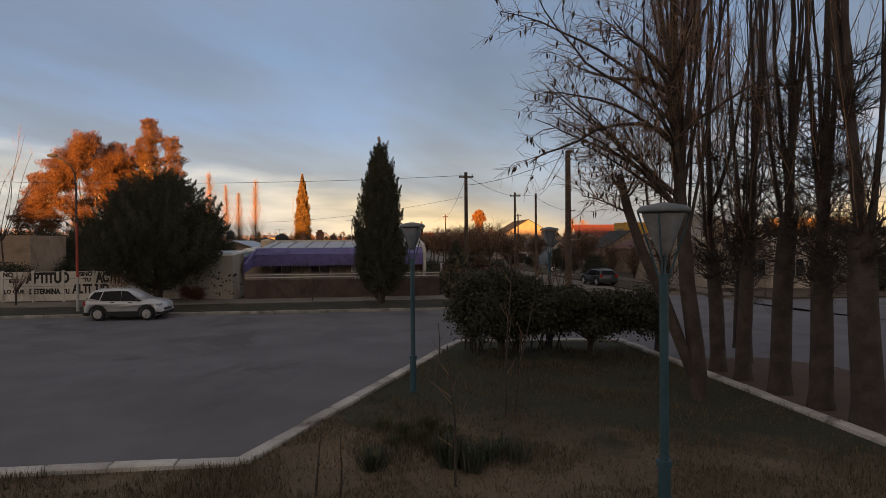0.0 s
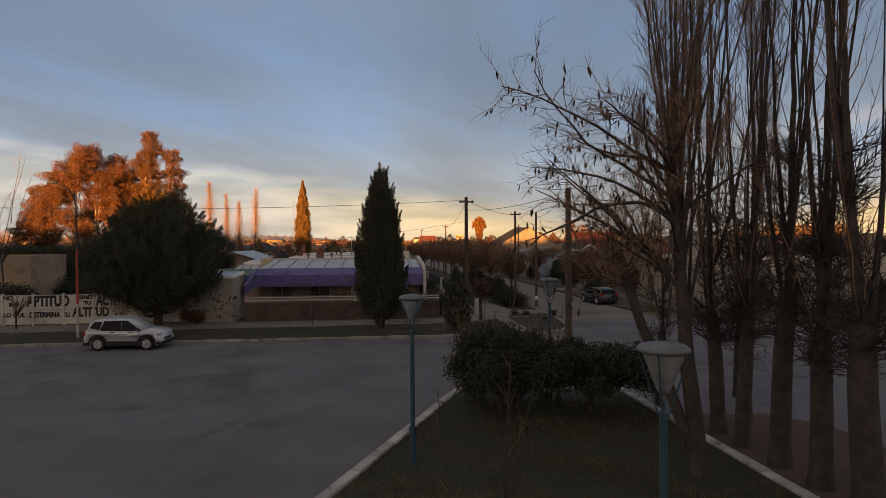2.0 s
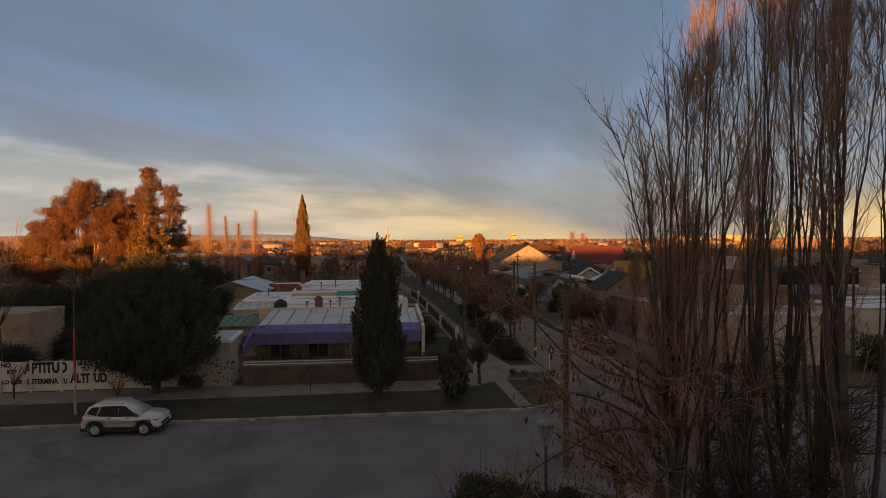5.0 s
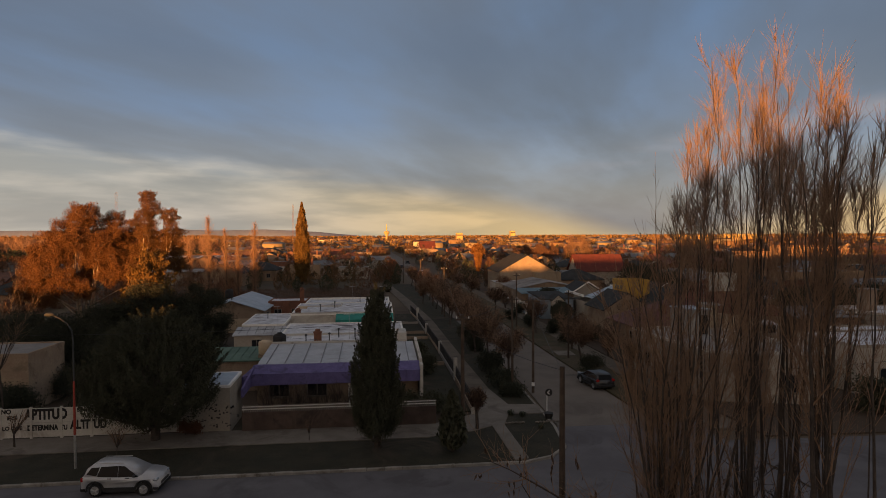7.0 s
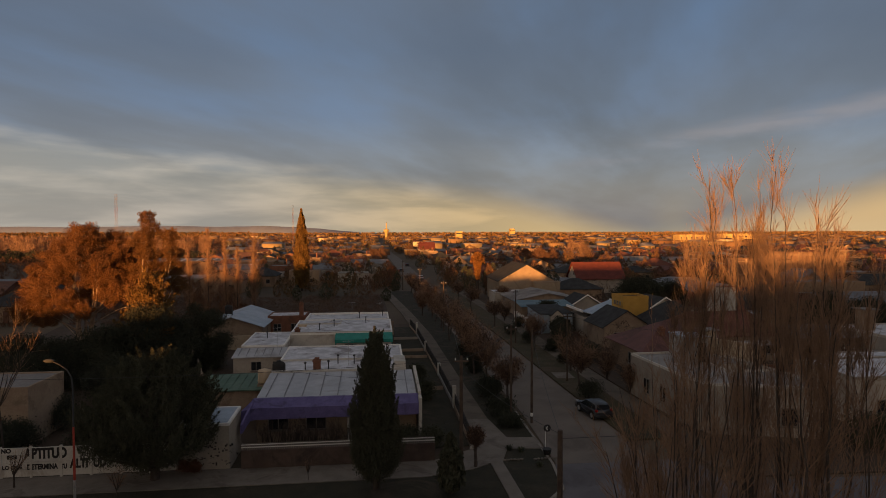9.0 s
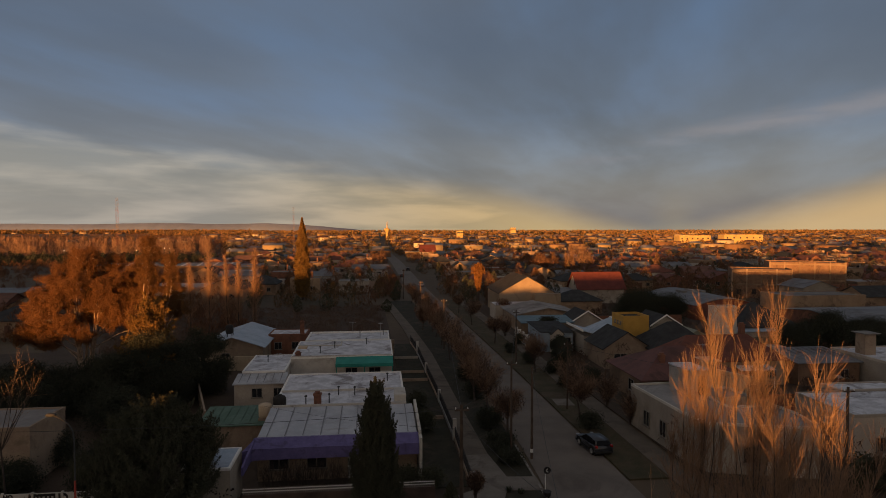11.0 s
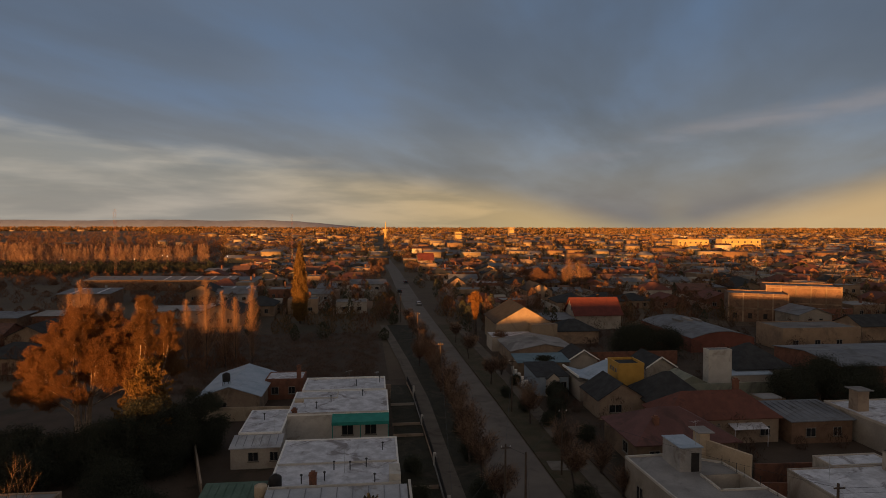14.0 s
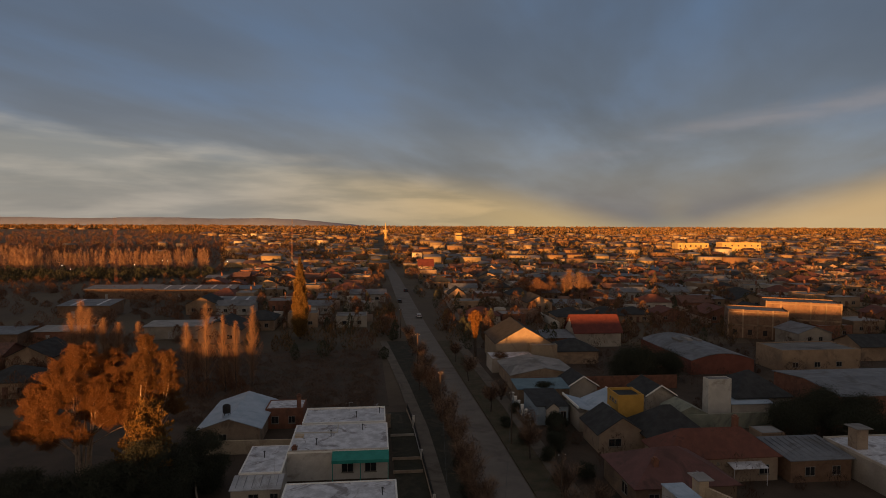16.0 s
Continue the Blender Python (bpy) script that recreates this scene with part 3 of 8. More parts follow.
plaza_kerb = thing("trim_plaza_kerb", "whitewashed concrete kerb round the plaza, chipped and stained", "kerb", kind="structure")
kerb_run([(-26, 9.0), (-1.96, 9.0), (2.57, 19.05), (7.61, 18.44), (7.79, 8.7), (7.87, -4)], 0.24, 0.74, 0.9, kerb_white, plaza_kerb, 0.2)
far_kerb = thing("trim_far_kerb", "low grey concrete kerb along the far pavement", "kerb", kind="structure")
kerb_run([(-40, 33.8), (8.6, 33.8), (10.4, 34.5), (11.7, 36.0), (12.2, 40), (12.4, 52)], 0.18, 0.15, 1.0, kerb_grey, far_kerb)

# far pavement: verge, path, walks
sheet("ground_verge", [(-90, 33.8), (8.6, 33.8), (10.4, 34.5), (11.7, 36.0), (12.2, 40), (12.4, 44), (8.4, 44), (8.4, 41.3), (-90, 41.3)], 0.10, verge_turf,
      "verge of thin winter grass and earth behind the kerb", "verge")
sheet("pavement_front", [(-90, 38.2), (3.5, 38.6), (6.6, 39.5), (8.0, 40.4), (8.9, 40.6), (9.7, 42.9), (12.4, 42.7), (12.4, 45.1), (10.2, 45.3), (9.6, 50.0), (7.3, 50.0), (7.2, 43.2), (4.4, 41.45), (-90, 41.45)], 0.15, pave, "pale concrete pavement before the garden walls", "pavement")
sheet("pavement_path", [(8.15, 34.0), (9.0, 34.3), (8.88, 40.58), (8.02, 40.38)], 0.16, pave, "narrow concrete path across the verge", "path")
bm = bmesh.new()
prism(bm, [(7.3, 50.0), (9.6, 50.0), (9.2, 66), (8.7, 92), (7.2, 117), (3.8, 160), (1.9, 160), (5.2, 117), (6.6, 92), (7.1, 70)], -0.3, 0.13)
solid("pavement_street", bm, path_mat, "pale concrete pavement beside the long street", "pavement", kind="structure")
bm = bmesh.new()
prism(bm, [(10.2, 45.3), (12.4, 45.1), (12.4, 52), (12.35, 66), (12.3, 90), (11.2, 130), (9.4, 160), (3.8, 160), (7.2, 117), (8.7, 92), (9.2, 66), (9.6, 50)], -0.3, 0.10)
solid("ground_street_verge", bm, verge_turf, "dark grass verge between street and pavement", "verge", kind="structure")
sheet("pavement_slab", [(19.6, 63.2), (21.5, 63.0), (21.6, 65.6), (19.7, 65.8)], 0.12, pave, "pale concrete drive slab across the verge", "slab")
bm = bmesh.new()
prism(bm, [(19.4, 44), (22.6, 44), (22.4, 100), (21.0, 160), (17.2, 160), (18.8, 90)], -0.3, 0.08)
solid("ground_east_verge", bm, lawn, "worn grass verge on the far side of the street", "verge", kind="structure")
bm = bmesh.new()
prism(bm, [(22.6, 38), (24.6, 38), (24.4, 100), (23.4, 160), (21.0, 160), (22.4, 100)], -0.3, 0.13)
solid("pavement_east", bm, path_mat, "concrete pavement before the houses across the street", "pavement", kind="structure")
bm = bmesh.new()
prism(bm, [(-50, 96), (3.0, 104), (2.0, 150), (-60, 150)], -0.3, 0.03)
solid("ground_field", bm, earth, "vacant lot of dark dry scrub", "field", kind="structure")
sheet("ground_yards", [(-90, 41.45), (4.4, 41.45), (7.2, 43.2), (7.1, 70), (6.6, 92), (5.6, 104), (-90, 96)], 0.05, earth, "bare earth of back yards", "yard")
sheet("ground_east_yards", [(25.2, 36.5), (120, 33.5), (120, 150), (23.8, 150)], 0.05, earth, "bare earth of back yards", "yard")

# ---- houses ----
WINDOWS = {}


def window_meshes(w, h):
    key = (round(w, 2), round(h, 2))
    if key not in WINDOWS:
        bm = bmesh.new()
        t = 0.055
        for x0, x1, z0, z1 in ((-w / 2, w / 2, 0, t), (-w / 2, w / 2, h - t, h), (-w / 2, -w / 2 + t, t, h - t), (w / 2 - t, w / 2, t, h - t), (-t / 2, t / 2, t, h - t)):
            box(bm, x0, x1, -0.05, 0.05, z0, z1)
        fr = mesh_of(bm, "window_frame", window_trim)
        bm = bmesh.new()
        box(bm, -w / 2 + t, w / 2 - t, -0.012, 0.012, t, h - t)
        pn = mesh_of(bm, "pane", dark_glass)
        bm = bmesh.new()
        box(bm, -w / 2 - 0.06, w / 2 + 0.06, -0.12, 0.03, -0.08, 0.0)
        sl = mesh_of(bm, "window_sill", pave)
        WINDOWS[key] = fr, pn, sl
    return WINDOWS[key]


def add_window(parent, x, y, z, turn, w=1.2, h=1.1):
    """A window standing 3 cm proud; turn 0 faces -y."""
    fr, pn, sl = window_meshes(w, h)
    f = part("window", fr, None, parent)
    f.matrix_local = pose(x, y, z, 0, 0, turn)
    p = part("pane", pn, None, f)
    s = part("window_sill", sl, None, f)


def add_door(parent, x, y, z, turn, material, w=0.95, h=2.05):
    bm = bmesh.new()
    box(bm, -w / 2, w / 2, -0.05, 0.03, 0, h)
    box(bm, -w / 2 + 0.12, w / 2 - 0.12, -0.065, -0.05, 0.2, h * 0.45)
    box(bm, -w / 2 + 0.12, w / 2 - 0.12, -0.065, -0.05, h * 0.52, h - 0.15)
    d = part("door", bm, material, parent)
    d.matrix_local = pose(x, y, z, 0, 0, turn)
    bm = bmesh.new()
    rod(bm, (w / 2 - 0.1, -0.07, 1.0), (w / 2 - 0.1, -0.12, 1.0), 0.03, 0.03, 6)
    part("handle", bm, steel, d)


def roof_mesh(kind, w, d, h, rise, over):
    """Roof over a w x d plan with its corner at 0,0. kind: flat, shed, gable_x (ridge along x), gable_y, hip."""
    bm = bmesh.new()
    x0, x1, y0, y1 = -over, w + over, -over, d + over
    t = 0.10
    if kind == "flat":
        box(bm, x0, x1, y0, y1, h, h + t)
    elif kind == "shed":
        prism(bm, [(x0, y0), (x1, y0), (x1, y1), (x0, y1)], [h, h, h + rise, h + rise], [h + t, h + t, h + rise + t, h + rise + t])
    else:
        drop = rise * over / (d / 2 if kind == "gable_x" else w / 2)
        e = h - drop
        if kind == "gable_x":
            m = d / 2
            ridge = [(x0, m), (x1, m)]
            quads = [[(x0, y0, e), (x1, y0, e), (x1, m, h + rise), (x0, m, h + rise)], [(x1, y1, e), (x0, y1, e), (x0, m, h + rise), (x1, m, h + rise)]]
        elif kind == "gable_y":
            m = w / 2
            quads = [[(x0, y1, e), (x0, y0, e), (m, y0, h + rise), (m, y1, h + rise)], [(x1, y0, e), (x1, y1, e), (m, y1, h + rise), (m, y0, h + rise)]]
        else:
            k = min(w, d) / 2
            a, b = ((k, d / 2), (w - k, d / 2)) if w >= d else ((w / 2, k), (w / 2, d - k))
            A, B = (*a, h + rise), (*b, h + rise)
            c = [(x0, y0, e), (x1, y0, e), (x1, y1, e), (x0, y1, e)]
            if w >= d:
                quads = [[c[0], c[1], B, A], [c[2], c[3], A, B], [c[1], c[2], B], [c[3], c[0], A]]
            else:
                quads = [[c[1], c[2], B, A], [c[3], c[0], A, B], [c[0], c[1], A], [c[2], c[3], B]]
        seen = {}

        def corner_at(p, low):
            k = (round(p[0], 4), round(p[1], 4), round(p[2], 4), low)
            if k not in seen:
                seen[k] = bm.verts.new((p[0], p[1], p[2] + (0 if low else t)))
            return seen[k]
        for q in quads:
            bm.faces.new([corner_at(p, 0) for p in q])
            bm.faces.new([corner_at(p, 1) for p in q][::-1])
        for q in quads:
            for i in range(len(q)):
                p1, p2 = q[i], q[(i + 1) % len(q)]
                if sum(1 for o in quads if p1 in o and p2 in o) == 1:
                    bm.faces.new((corner_at(p1, 1), corner_at(p2, 1), corner_at(p2, 0), corner_at(p1, 0)))
    return bm


def wall_mesh(w, d, h, kind, rise):
    bm = bmesh.new()
    box(bm, 0, w, 0, d, 0, h)
    if kind == "gable_x":
        for x in (0, w - 0.2):
            prism_y(bm, [(0, h), (d, h), (d / 2, h + rise)], x, x + 0.2)
    if kind == "gable_y":
        for y in (0, d - 0.2):
            prism_x(bm, [(0, h), (w, h), (w / 2, h + rise)], y, y + 0.2)
    if kind == "shed":
        prism_y(bm, [(0, h), (d, h), (d, h + rise)], 0, w)
    return bm


def prism_x(bm, pts, y0, y1):
    """A prism whose outline lies in x and z."""
    a = [bm.verts.new((x, y0, z)) for x, z in pts]
    b = [bm.verts.new((x, y1, z)) for x, z in pts]
    bm.faces.new(a)
    bm.faces.new(b[::-1])
    for i in range(len(pts)):
        j = (i + 1) % len(pts)
        bm.faces.new((a[j], a[i], b[i], b[j]))


def prism_y(bm, pts, x0, x1):
    """A prism whose outline lies in y and z."""
    a = [bm.verts.new((x0, y, z)) for y, z in pts]
    b = [bm.verts.new((x1, y, z)) for y, z in pts]
    bm.faces.new(a)
    bm.faces.new(b[::-1])
    for i in range(len(pts)):
        j = (i + 1) % len(pts)
        bm.faces.new((a[j], a[i], b[i], b[j]))


def house(label, x, y, w, d, h, wall, roof, kind="flat", rise=1.5, over=0.35, turn=0.0, parapet=0.0, front=(), sides=(), doors=(), chimney=None, tank=None, ribs=0,
          name="house", category="house", group="", parapet_mat=None, z=0.0):
    """A house with its south-west corner at x, y. front/sides: window (place, sill, width, height) on the -y face and on the -x face; doors on the -y face."""
    e = thing(name, label, category, group, at=(x, y, z), turn=turn)
    part("wall", wall_mesh(w, d, h, kind, rise), wall, e)
    top = part("roof", roof_mesh(kind, w, d, h, rise, 0.0 if parapet else over), roof, e)
    for i in range(ribs):
        bm = bmesh.new()
        rx, rz = (i + 0.5) * w / ribs, rise if kind == "shed" else 0.0
        prism(bm, [(rx - 0.035, 0.2), (rx + 0.035, 0.2), (rx + 0.035, d - 0.2), (rx - 0.035, d - 0.2)], [h + 0.09, h + 0.09, h + rz + 0.09, h + rz + 0.09], [h + 0.16, h + 0.16, h + rz + 0.16, h + rz + 0.16])
        part("roof_rib", bm, seam_grey if roof is roof_sheet else roof, top)
    if parapet:
        bm = bmesh.new()
        t = 0.16
        o = [(-0.02, -0.02), (w + 0.02, -0.02), (w + 0.02, d + 0.02), (-0.02, d + 0.02)]
        n = [(t, t), (w - t, t), (w - t, d - t), (t, d - t)]
        up = [h + (rise * max(0, min(1, p[1] / d)) if kind == "shed" else 0) for p in o]
        loops = [[bm.verts.new((*p, z - 0.05)) for p, z in zip(o, up)], [bm.verts.new((*p, z + parapet)) for p, z in zip(o, up)],
                 [bm.verts.new((*p, z + parapet)) for p, z in zip(n, up)], [bm.verts.new((*p, z - 0.05)) for p, z in zip(n, up)]]
        for la, lb in zip(loops, loops[1:] + loops[:1]):
            for i in range(4):
                bm.faces.new((la[i], la[(i + 1) % 4], lb[(i + 1) % 4], lb[i]))
        part("parapet", bm, parapet_mat or wall, e)
    for p, s, ww, hh in front:
        add_window(e, p, -0.03, s, 0, ww, hh)
    for p, s, ww, hh in sides:
        add_window(e, -0.03, p, s, -90, ww, hh)
    for p, m in doors:
        add_door(e, p, -0.02, 0.05, 0, m)
    if chimney:
        cx, cy, cz0, cz1 = chimney
        bm = bmesh.new()
        box(bm, cx - 0.3, cx + 0.3, cy - 0.3, cy + 0.3, cz0, cz1)
        box(bm, cx - 0.36, cx + 0.36, cy - 0.36, cy + 0.36, cz1, cz1 + 0.1)
        box(bm, cx - 0.2, cx + 0.2, cy - 0.2, cy + 0.2, cz1 + 0.1, cz1 + 0.3)
        part("chimney", bm, brick_wall, e)
    if tank:
        cx, cy, cz = tank
        bm = bmesh.new()
        for sx in (-0.5, 0.5):
            for sy in (-0.5, 0.5):
                rod(bm, (cx + sx, cy + sy, cz), (cx + sx, cy + sy, cz + 0.7), 0.05, 0.05, 6)
        box(bm, cx - 0.65, cx + 0.65, cy - 0.65, cy + 0.65, cz + 0.7, cz + 0.78)
        part("tank_stand", bm, grey_wall, e)
        bm = bmesh.new()
        lathe(bm, [(0.5, cz + 0.78), (0.56, cz + 0.9), (0.56, cz + 1.7), (0.45, cz + 1.85), (0.2, cz + 1.95), (0.2, cz + 2.02)], 14, (cx, cy))
        part("water_tank", bm, black_paint, e, "dark plastic roof water tank", True)
    return e

# ---- trees ----
def branch(r, p, d, length, r0, r1, steps, up=0.0, wob=0.12):
    """A wandering polyline from p along d; up draws it towards the sky."""
    pts = []
    p, d = np.array(p, float), np.array(d, float)
    for i in range(steps + 1):
        k = i / steps
        pts.append((*p, r0 + (r1 - r0) * k))
        d = d + r.normal(size=3) * wob + np.array([0, 0, up])
        d /= np.linalg.norm(d)
        p = p + d * length / steps
    return pts


def along(line, k):
    """The place and heading at the share k of a polyline."""
    n = len(line) - 1
    i = min(int(k * n), n - 1)
    f = k * n - i
    a, b = np.array(line[i]), np.array(line[i + 1])
    d = b[:3] - a[:3]
    return a[:3] + (b[:3] - a[:3]) * f, d / (np.linalg.norm(d) + 1e-9), a[3] + (b[3] - a[3]) * f


def spread(r, d, angle):
    """A heading turned away from d by about angle degrees, any way round."""
    q = np.cross(d, r.normal(size=3))
    q /= np.linalg.norm(q) + 1e-9
    a = radians(angle * r.uniform(0.7, 1.3))
    return d * math.cos(a) + q * math.sin(a)


def poplar(label, x, y, z, height, girth, seed, leaders=9, fork=3.6, subs=27, twigs=8, wide=1.0, group="bare poplars in a row", tangle=210, lean=(0, 0), shoots=6):
    """A bare pollarded poplar: a stout trunk, candelabra leaders and a brush of fine rising twigs."""
    r = np.random.default_rng(seed)
    e = thing("poplar_tree", label, "tree", group, at=(x, y, z))
    trunk = branch(r, (0, 0, -0.15), (0, 0, 1), fork + 0.15, girth * 1.1, girth * 0.92, 6, 0.04, 0.022)
    trunk[0] = (*trunk[0][:3], girth * 1.4)
    limbs, sub, fine = [], [], []
    n = 16
    base = np.array(trunk[-1][:3])

    def leader(p, a, out, top, r0, r1=0.006):
        """A shoot that bows outward by out and then climbs to top."""
        jx, jy = np.cumsum(r.normal(size=n + 1)) * 0.06, np.cumsum(r.normal(size=n + 1)) * 0.06
        ln = []
        for j in range(n + 1):
            k = j / n
            o = out * (0.62 * (1 - math.exp(-4.0 * k)) + 0.42 * k)
            ln.append((p[0] + o * math.cos(a) + jx[j] * k, p[1] + o * math.sin(a) + jy[j] * k, p[2] + (top - p[2]) * k ** 1.1, (r0 - r1) * (1 - k) ** 1.5 + r1))
        return ln

    limbs.append(leader(base, r.uniform(0, 6.3), 0.3, height - 0.7, girth * 0.48))
    prim = 3
    for i in range(prim):
        p, d, rr = along(trunk, r.uniform(0.74, 1.0)) if i % 2 else along(limbs[0], r.uniform(0.02, 0.2))
        a = 2 * math.pi * (i + r.uniform(-0.3, 0.3)) / prim + seed
        out = wide * r.uniform(0.8, 1.3)
        limbs.append(leader(p, a, out, height - out * r.uniform(0.4, 2.2), girth * r.uniform(0.22, 0.34)))
    for i in range(leaders):
        src = limbs[i % (prim + 1)]
        p, d, rr = along(src, 0.03 + 0.57 * r.uniform() ** 1.3)
        a = math.atan2(p[1], p[0]) + r.uniform(-1.5, 1.5)
        out = wide * r.uniform(0.25, 0.9)
        rad = math.hypot(p[0], p[1]) + out
        limbs.append(leader(p, a, out, height - rad * r.uniform(1.4, 3.4) - r.uniform(0, 1.6), rr * r.uniform(0.36, 0.55)))
    for ln in limbs:
        for j in range(n + 1):
            q = ln[j]
            k = max(0, (q[2] - fork) / (height - fork))
            ln[j] = (q[0] + lean[0] * k, q[1] + lean[1] * k, q[2], q[3])
    for li, ln in enumerate(limbs):
        for i in range(subs):
            k = 0.30 + 0.69 * r.uniform() ** 0.5
            p, d, rr = along(ln, k)
            L = (1 - k) * r.uniform(0.9, 3.0) + r.uniform(0.3, 0.8)
            s = branch(r, p, spread(r, d, 30 if k < 0.72 else 19), L, min(rr * 0.5, 0.017), 0.0035, 7, 0.12, 0.09)
            sub.append(s)
            for j in range(twigs + (8 if k > 0.86 else 0)):
                q, d3, r3 = along(s, r.uniform(0.08, 0.98))
                fine.append(branch(r, q, spread(r, d3, 30 if k < 0.8 else 22), r.uniform(0.2, 0.65), 0.0044, 0.0019, 3, 0.12, 0.11))
    knot = []
    for i in range(tangle):
        p, d, rr = along(trunk, r.uniform(0.72, 1.0)) if i % 3 == 0 else along(limbs[r.integers(4)], r.uniform(0.0, 0.16))
        shoot = branch(r, p, spread(r, np.array([0, 0, 1.0]), 70), r.uniform(0.3, 1.0), 0.015, 0.005, 5, 0.10, 0.18)
        knot.append(shoot)
        for j in range(5):
            q, d3, r3 = along(shoot, r.uniform(0.2, 0.98))
            knot.append(branch(r, q, spread(r, d3, 42), r.uniform(0.2, 0.6), 0.010, 0.004, 3, 0.05, 0.15))
    for i in range(shoots):
        p, d, rr = along(limbs[1 + i % 3], r.uniform(0.0, 0.12)) if i % 2 else along(trunk, r.uniform(0.78, 1.0))
        shoot = branch(r, p, spread(r, np.array([0, 0, 1.0]), 17), r.uniform(2.2, 5.2), r.uniform(0.012, 0.026), 0.004, 10, 0.07, 0.06)
        sub.append(shoot)
        for j in range(9):
            q, d3, r3 = along(shoot, r.uniform(0.3, 0.98))
            fine.append(branch(r, q, spread(r, d3, 26), r.uniform(0.3, 0.8), 0.0048, 0.002, 3, 0.1, 0.09))
    part("trunk", tubes("trunk", [trunk], bark, 10), None, e)
    for ln in limbs:
        part("limb", tubes("limb", [ln], bark, 6), None, e)
    tagged(part("branchwork", tubes("branchwork", sub, twig_mat, 4), None, e), kind="stuff")
    tagged(part("twigwork", tubes("twigwork", fine, twig_mat, 3), None, e, "fine bare winter twigs"), kind="stuff")
    tagged(part("pollard_brush", tubes("pollard_brush", knot, bark, 3), None, e, "dense dark brush round the pollard head"), kind="stuff")
    return e


def gum_tree(label, x, y, z, tufts, seed, stems=6, leaf=0.055, per=7200, group="", material=None):
    """An open-crowned tree: pale stems fan out from low down and end in separate tufts of leaves (x, y, z, radius)."""
    r = np.random.default_rng(seed)
    e = thing("eucalyptus_tree", label, "tree", group, at=(x, y, z))
    feet = []
    for i in range(stems):
        a = 2 * math.pi * i / stems + r.uniform(-0.4, 0.4)
        c = np.mean([t[:3] for t in tufts], 0)
        tip = np.array([c[0] + 1.8 * math.cos(a), c[1] + 1.8 * math.sin(a), c[2] * r.uniform(0.85, 1.1)])
        st = np.array([0.35 * math.cos(a), 0.35 * math.sin(a), -0.1])
        mid = st + (tip - st) * 0.5 + np.array([0, 0, 0.8])
        feet.append([(*st, 0.2), (*(st * 0.6 + mid * 0.4 + r.normal(size=3) * 0.1), 0.17), (*mid, 0.14), (*(mid * 0.5 + tip * 0.5 + r.normal(size=3) * 0.2), 0.1), (*tip, 0.05)])
    arms, small, pts = [], [], []
    for tx, ty, tz, tr_ in tufts:
        t = np.array([tx, ty, tz])
        ln = min(feet, key=lambda f: np.linalg.norm(np.array(f[-1][:3]) - t))
        p, d, rr = along(ln, min(0.98, max(0.15, tz / ln[-1][2] * 0.62)))
        m = p + (t - p) * 0.55 + np.array([0, 0, 0.1 * np.linalg.norm(t - p)]) + r.normal(size=3) * 0.2
        arms.append([(*p, rr * 0.6), (*m, rr * 0.36), (*t, 0.03)])
        for j in range(7):
            q, d3, r3 = along(arms[-1], r.uniform(0.6, 1.0))
            b = branch(r, q, spread(r, d3, 45), tr_ * r.uniform(0.6, 1.2), 0.03, 0.008, 4, 0.06, 0.15)
            small.append(b)
        n = int(per * (tr_ / 1.2) ** 2)
        d = r.normal(size=(n, 3))
        d /= np.linalg.norm(d, axis=1, keepdims=True)
        lobes = 1 + 0.35 * np.sin(d[:, 0] * 6 + tx * 3) * np.sin(d[:, 1] * 5 + ty) + 0.25 * np.sin(d[:, 2] * 7 + tz)
        pts.append(t + d * (tr_ * lobes * r.uniform(0.25, 1.0, n) ** 0.45)[:, None] * np.array([1, 1, 0.85]))
    for ln in feet:
        part("trunk", tubes("trunk", [ln], pale_bark, 8), None, e, "pale smooth stem")
    for ln in arms:
        part("limb", tubes("limb", [ln], pale_bark, 5), None, e)
    tagged(part("branchwork", tubes("branchwork", small, pale_bark, 4), None, e), kind="stuff")
    part("crown", shards("crown", np.concatenate(pts), leaf, material or euca_leaf, seed, 2.4, lean=(0, 0, -0.45)), None, e)
    return e


def sprays(r, tips, count, length, width):
    """Leaf centres and headings of feathery sprays: tips are (x, y, z, dx, dy, dz)."""
    out = []
    for tip in tips:
        p, d = np.array(tip[:3]), np.array(tip[3:])
        L = length * r.uniform(0.6, 1.4)
        k = r.uniform(0, 1, count)
        w = width * (1 - k) ** 0.7
        out.append(p + d * ((k - 0.45) * L)[:, None] + r.normal(size=(count, 3)) * w[:, None])
    return np.concatenate(out)


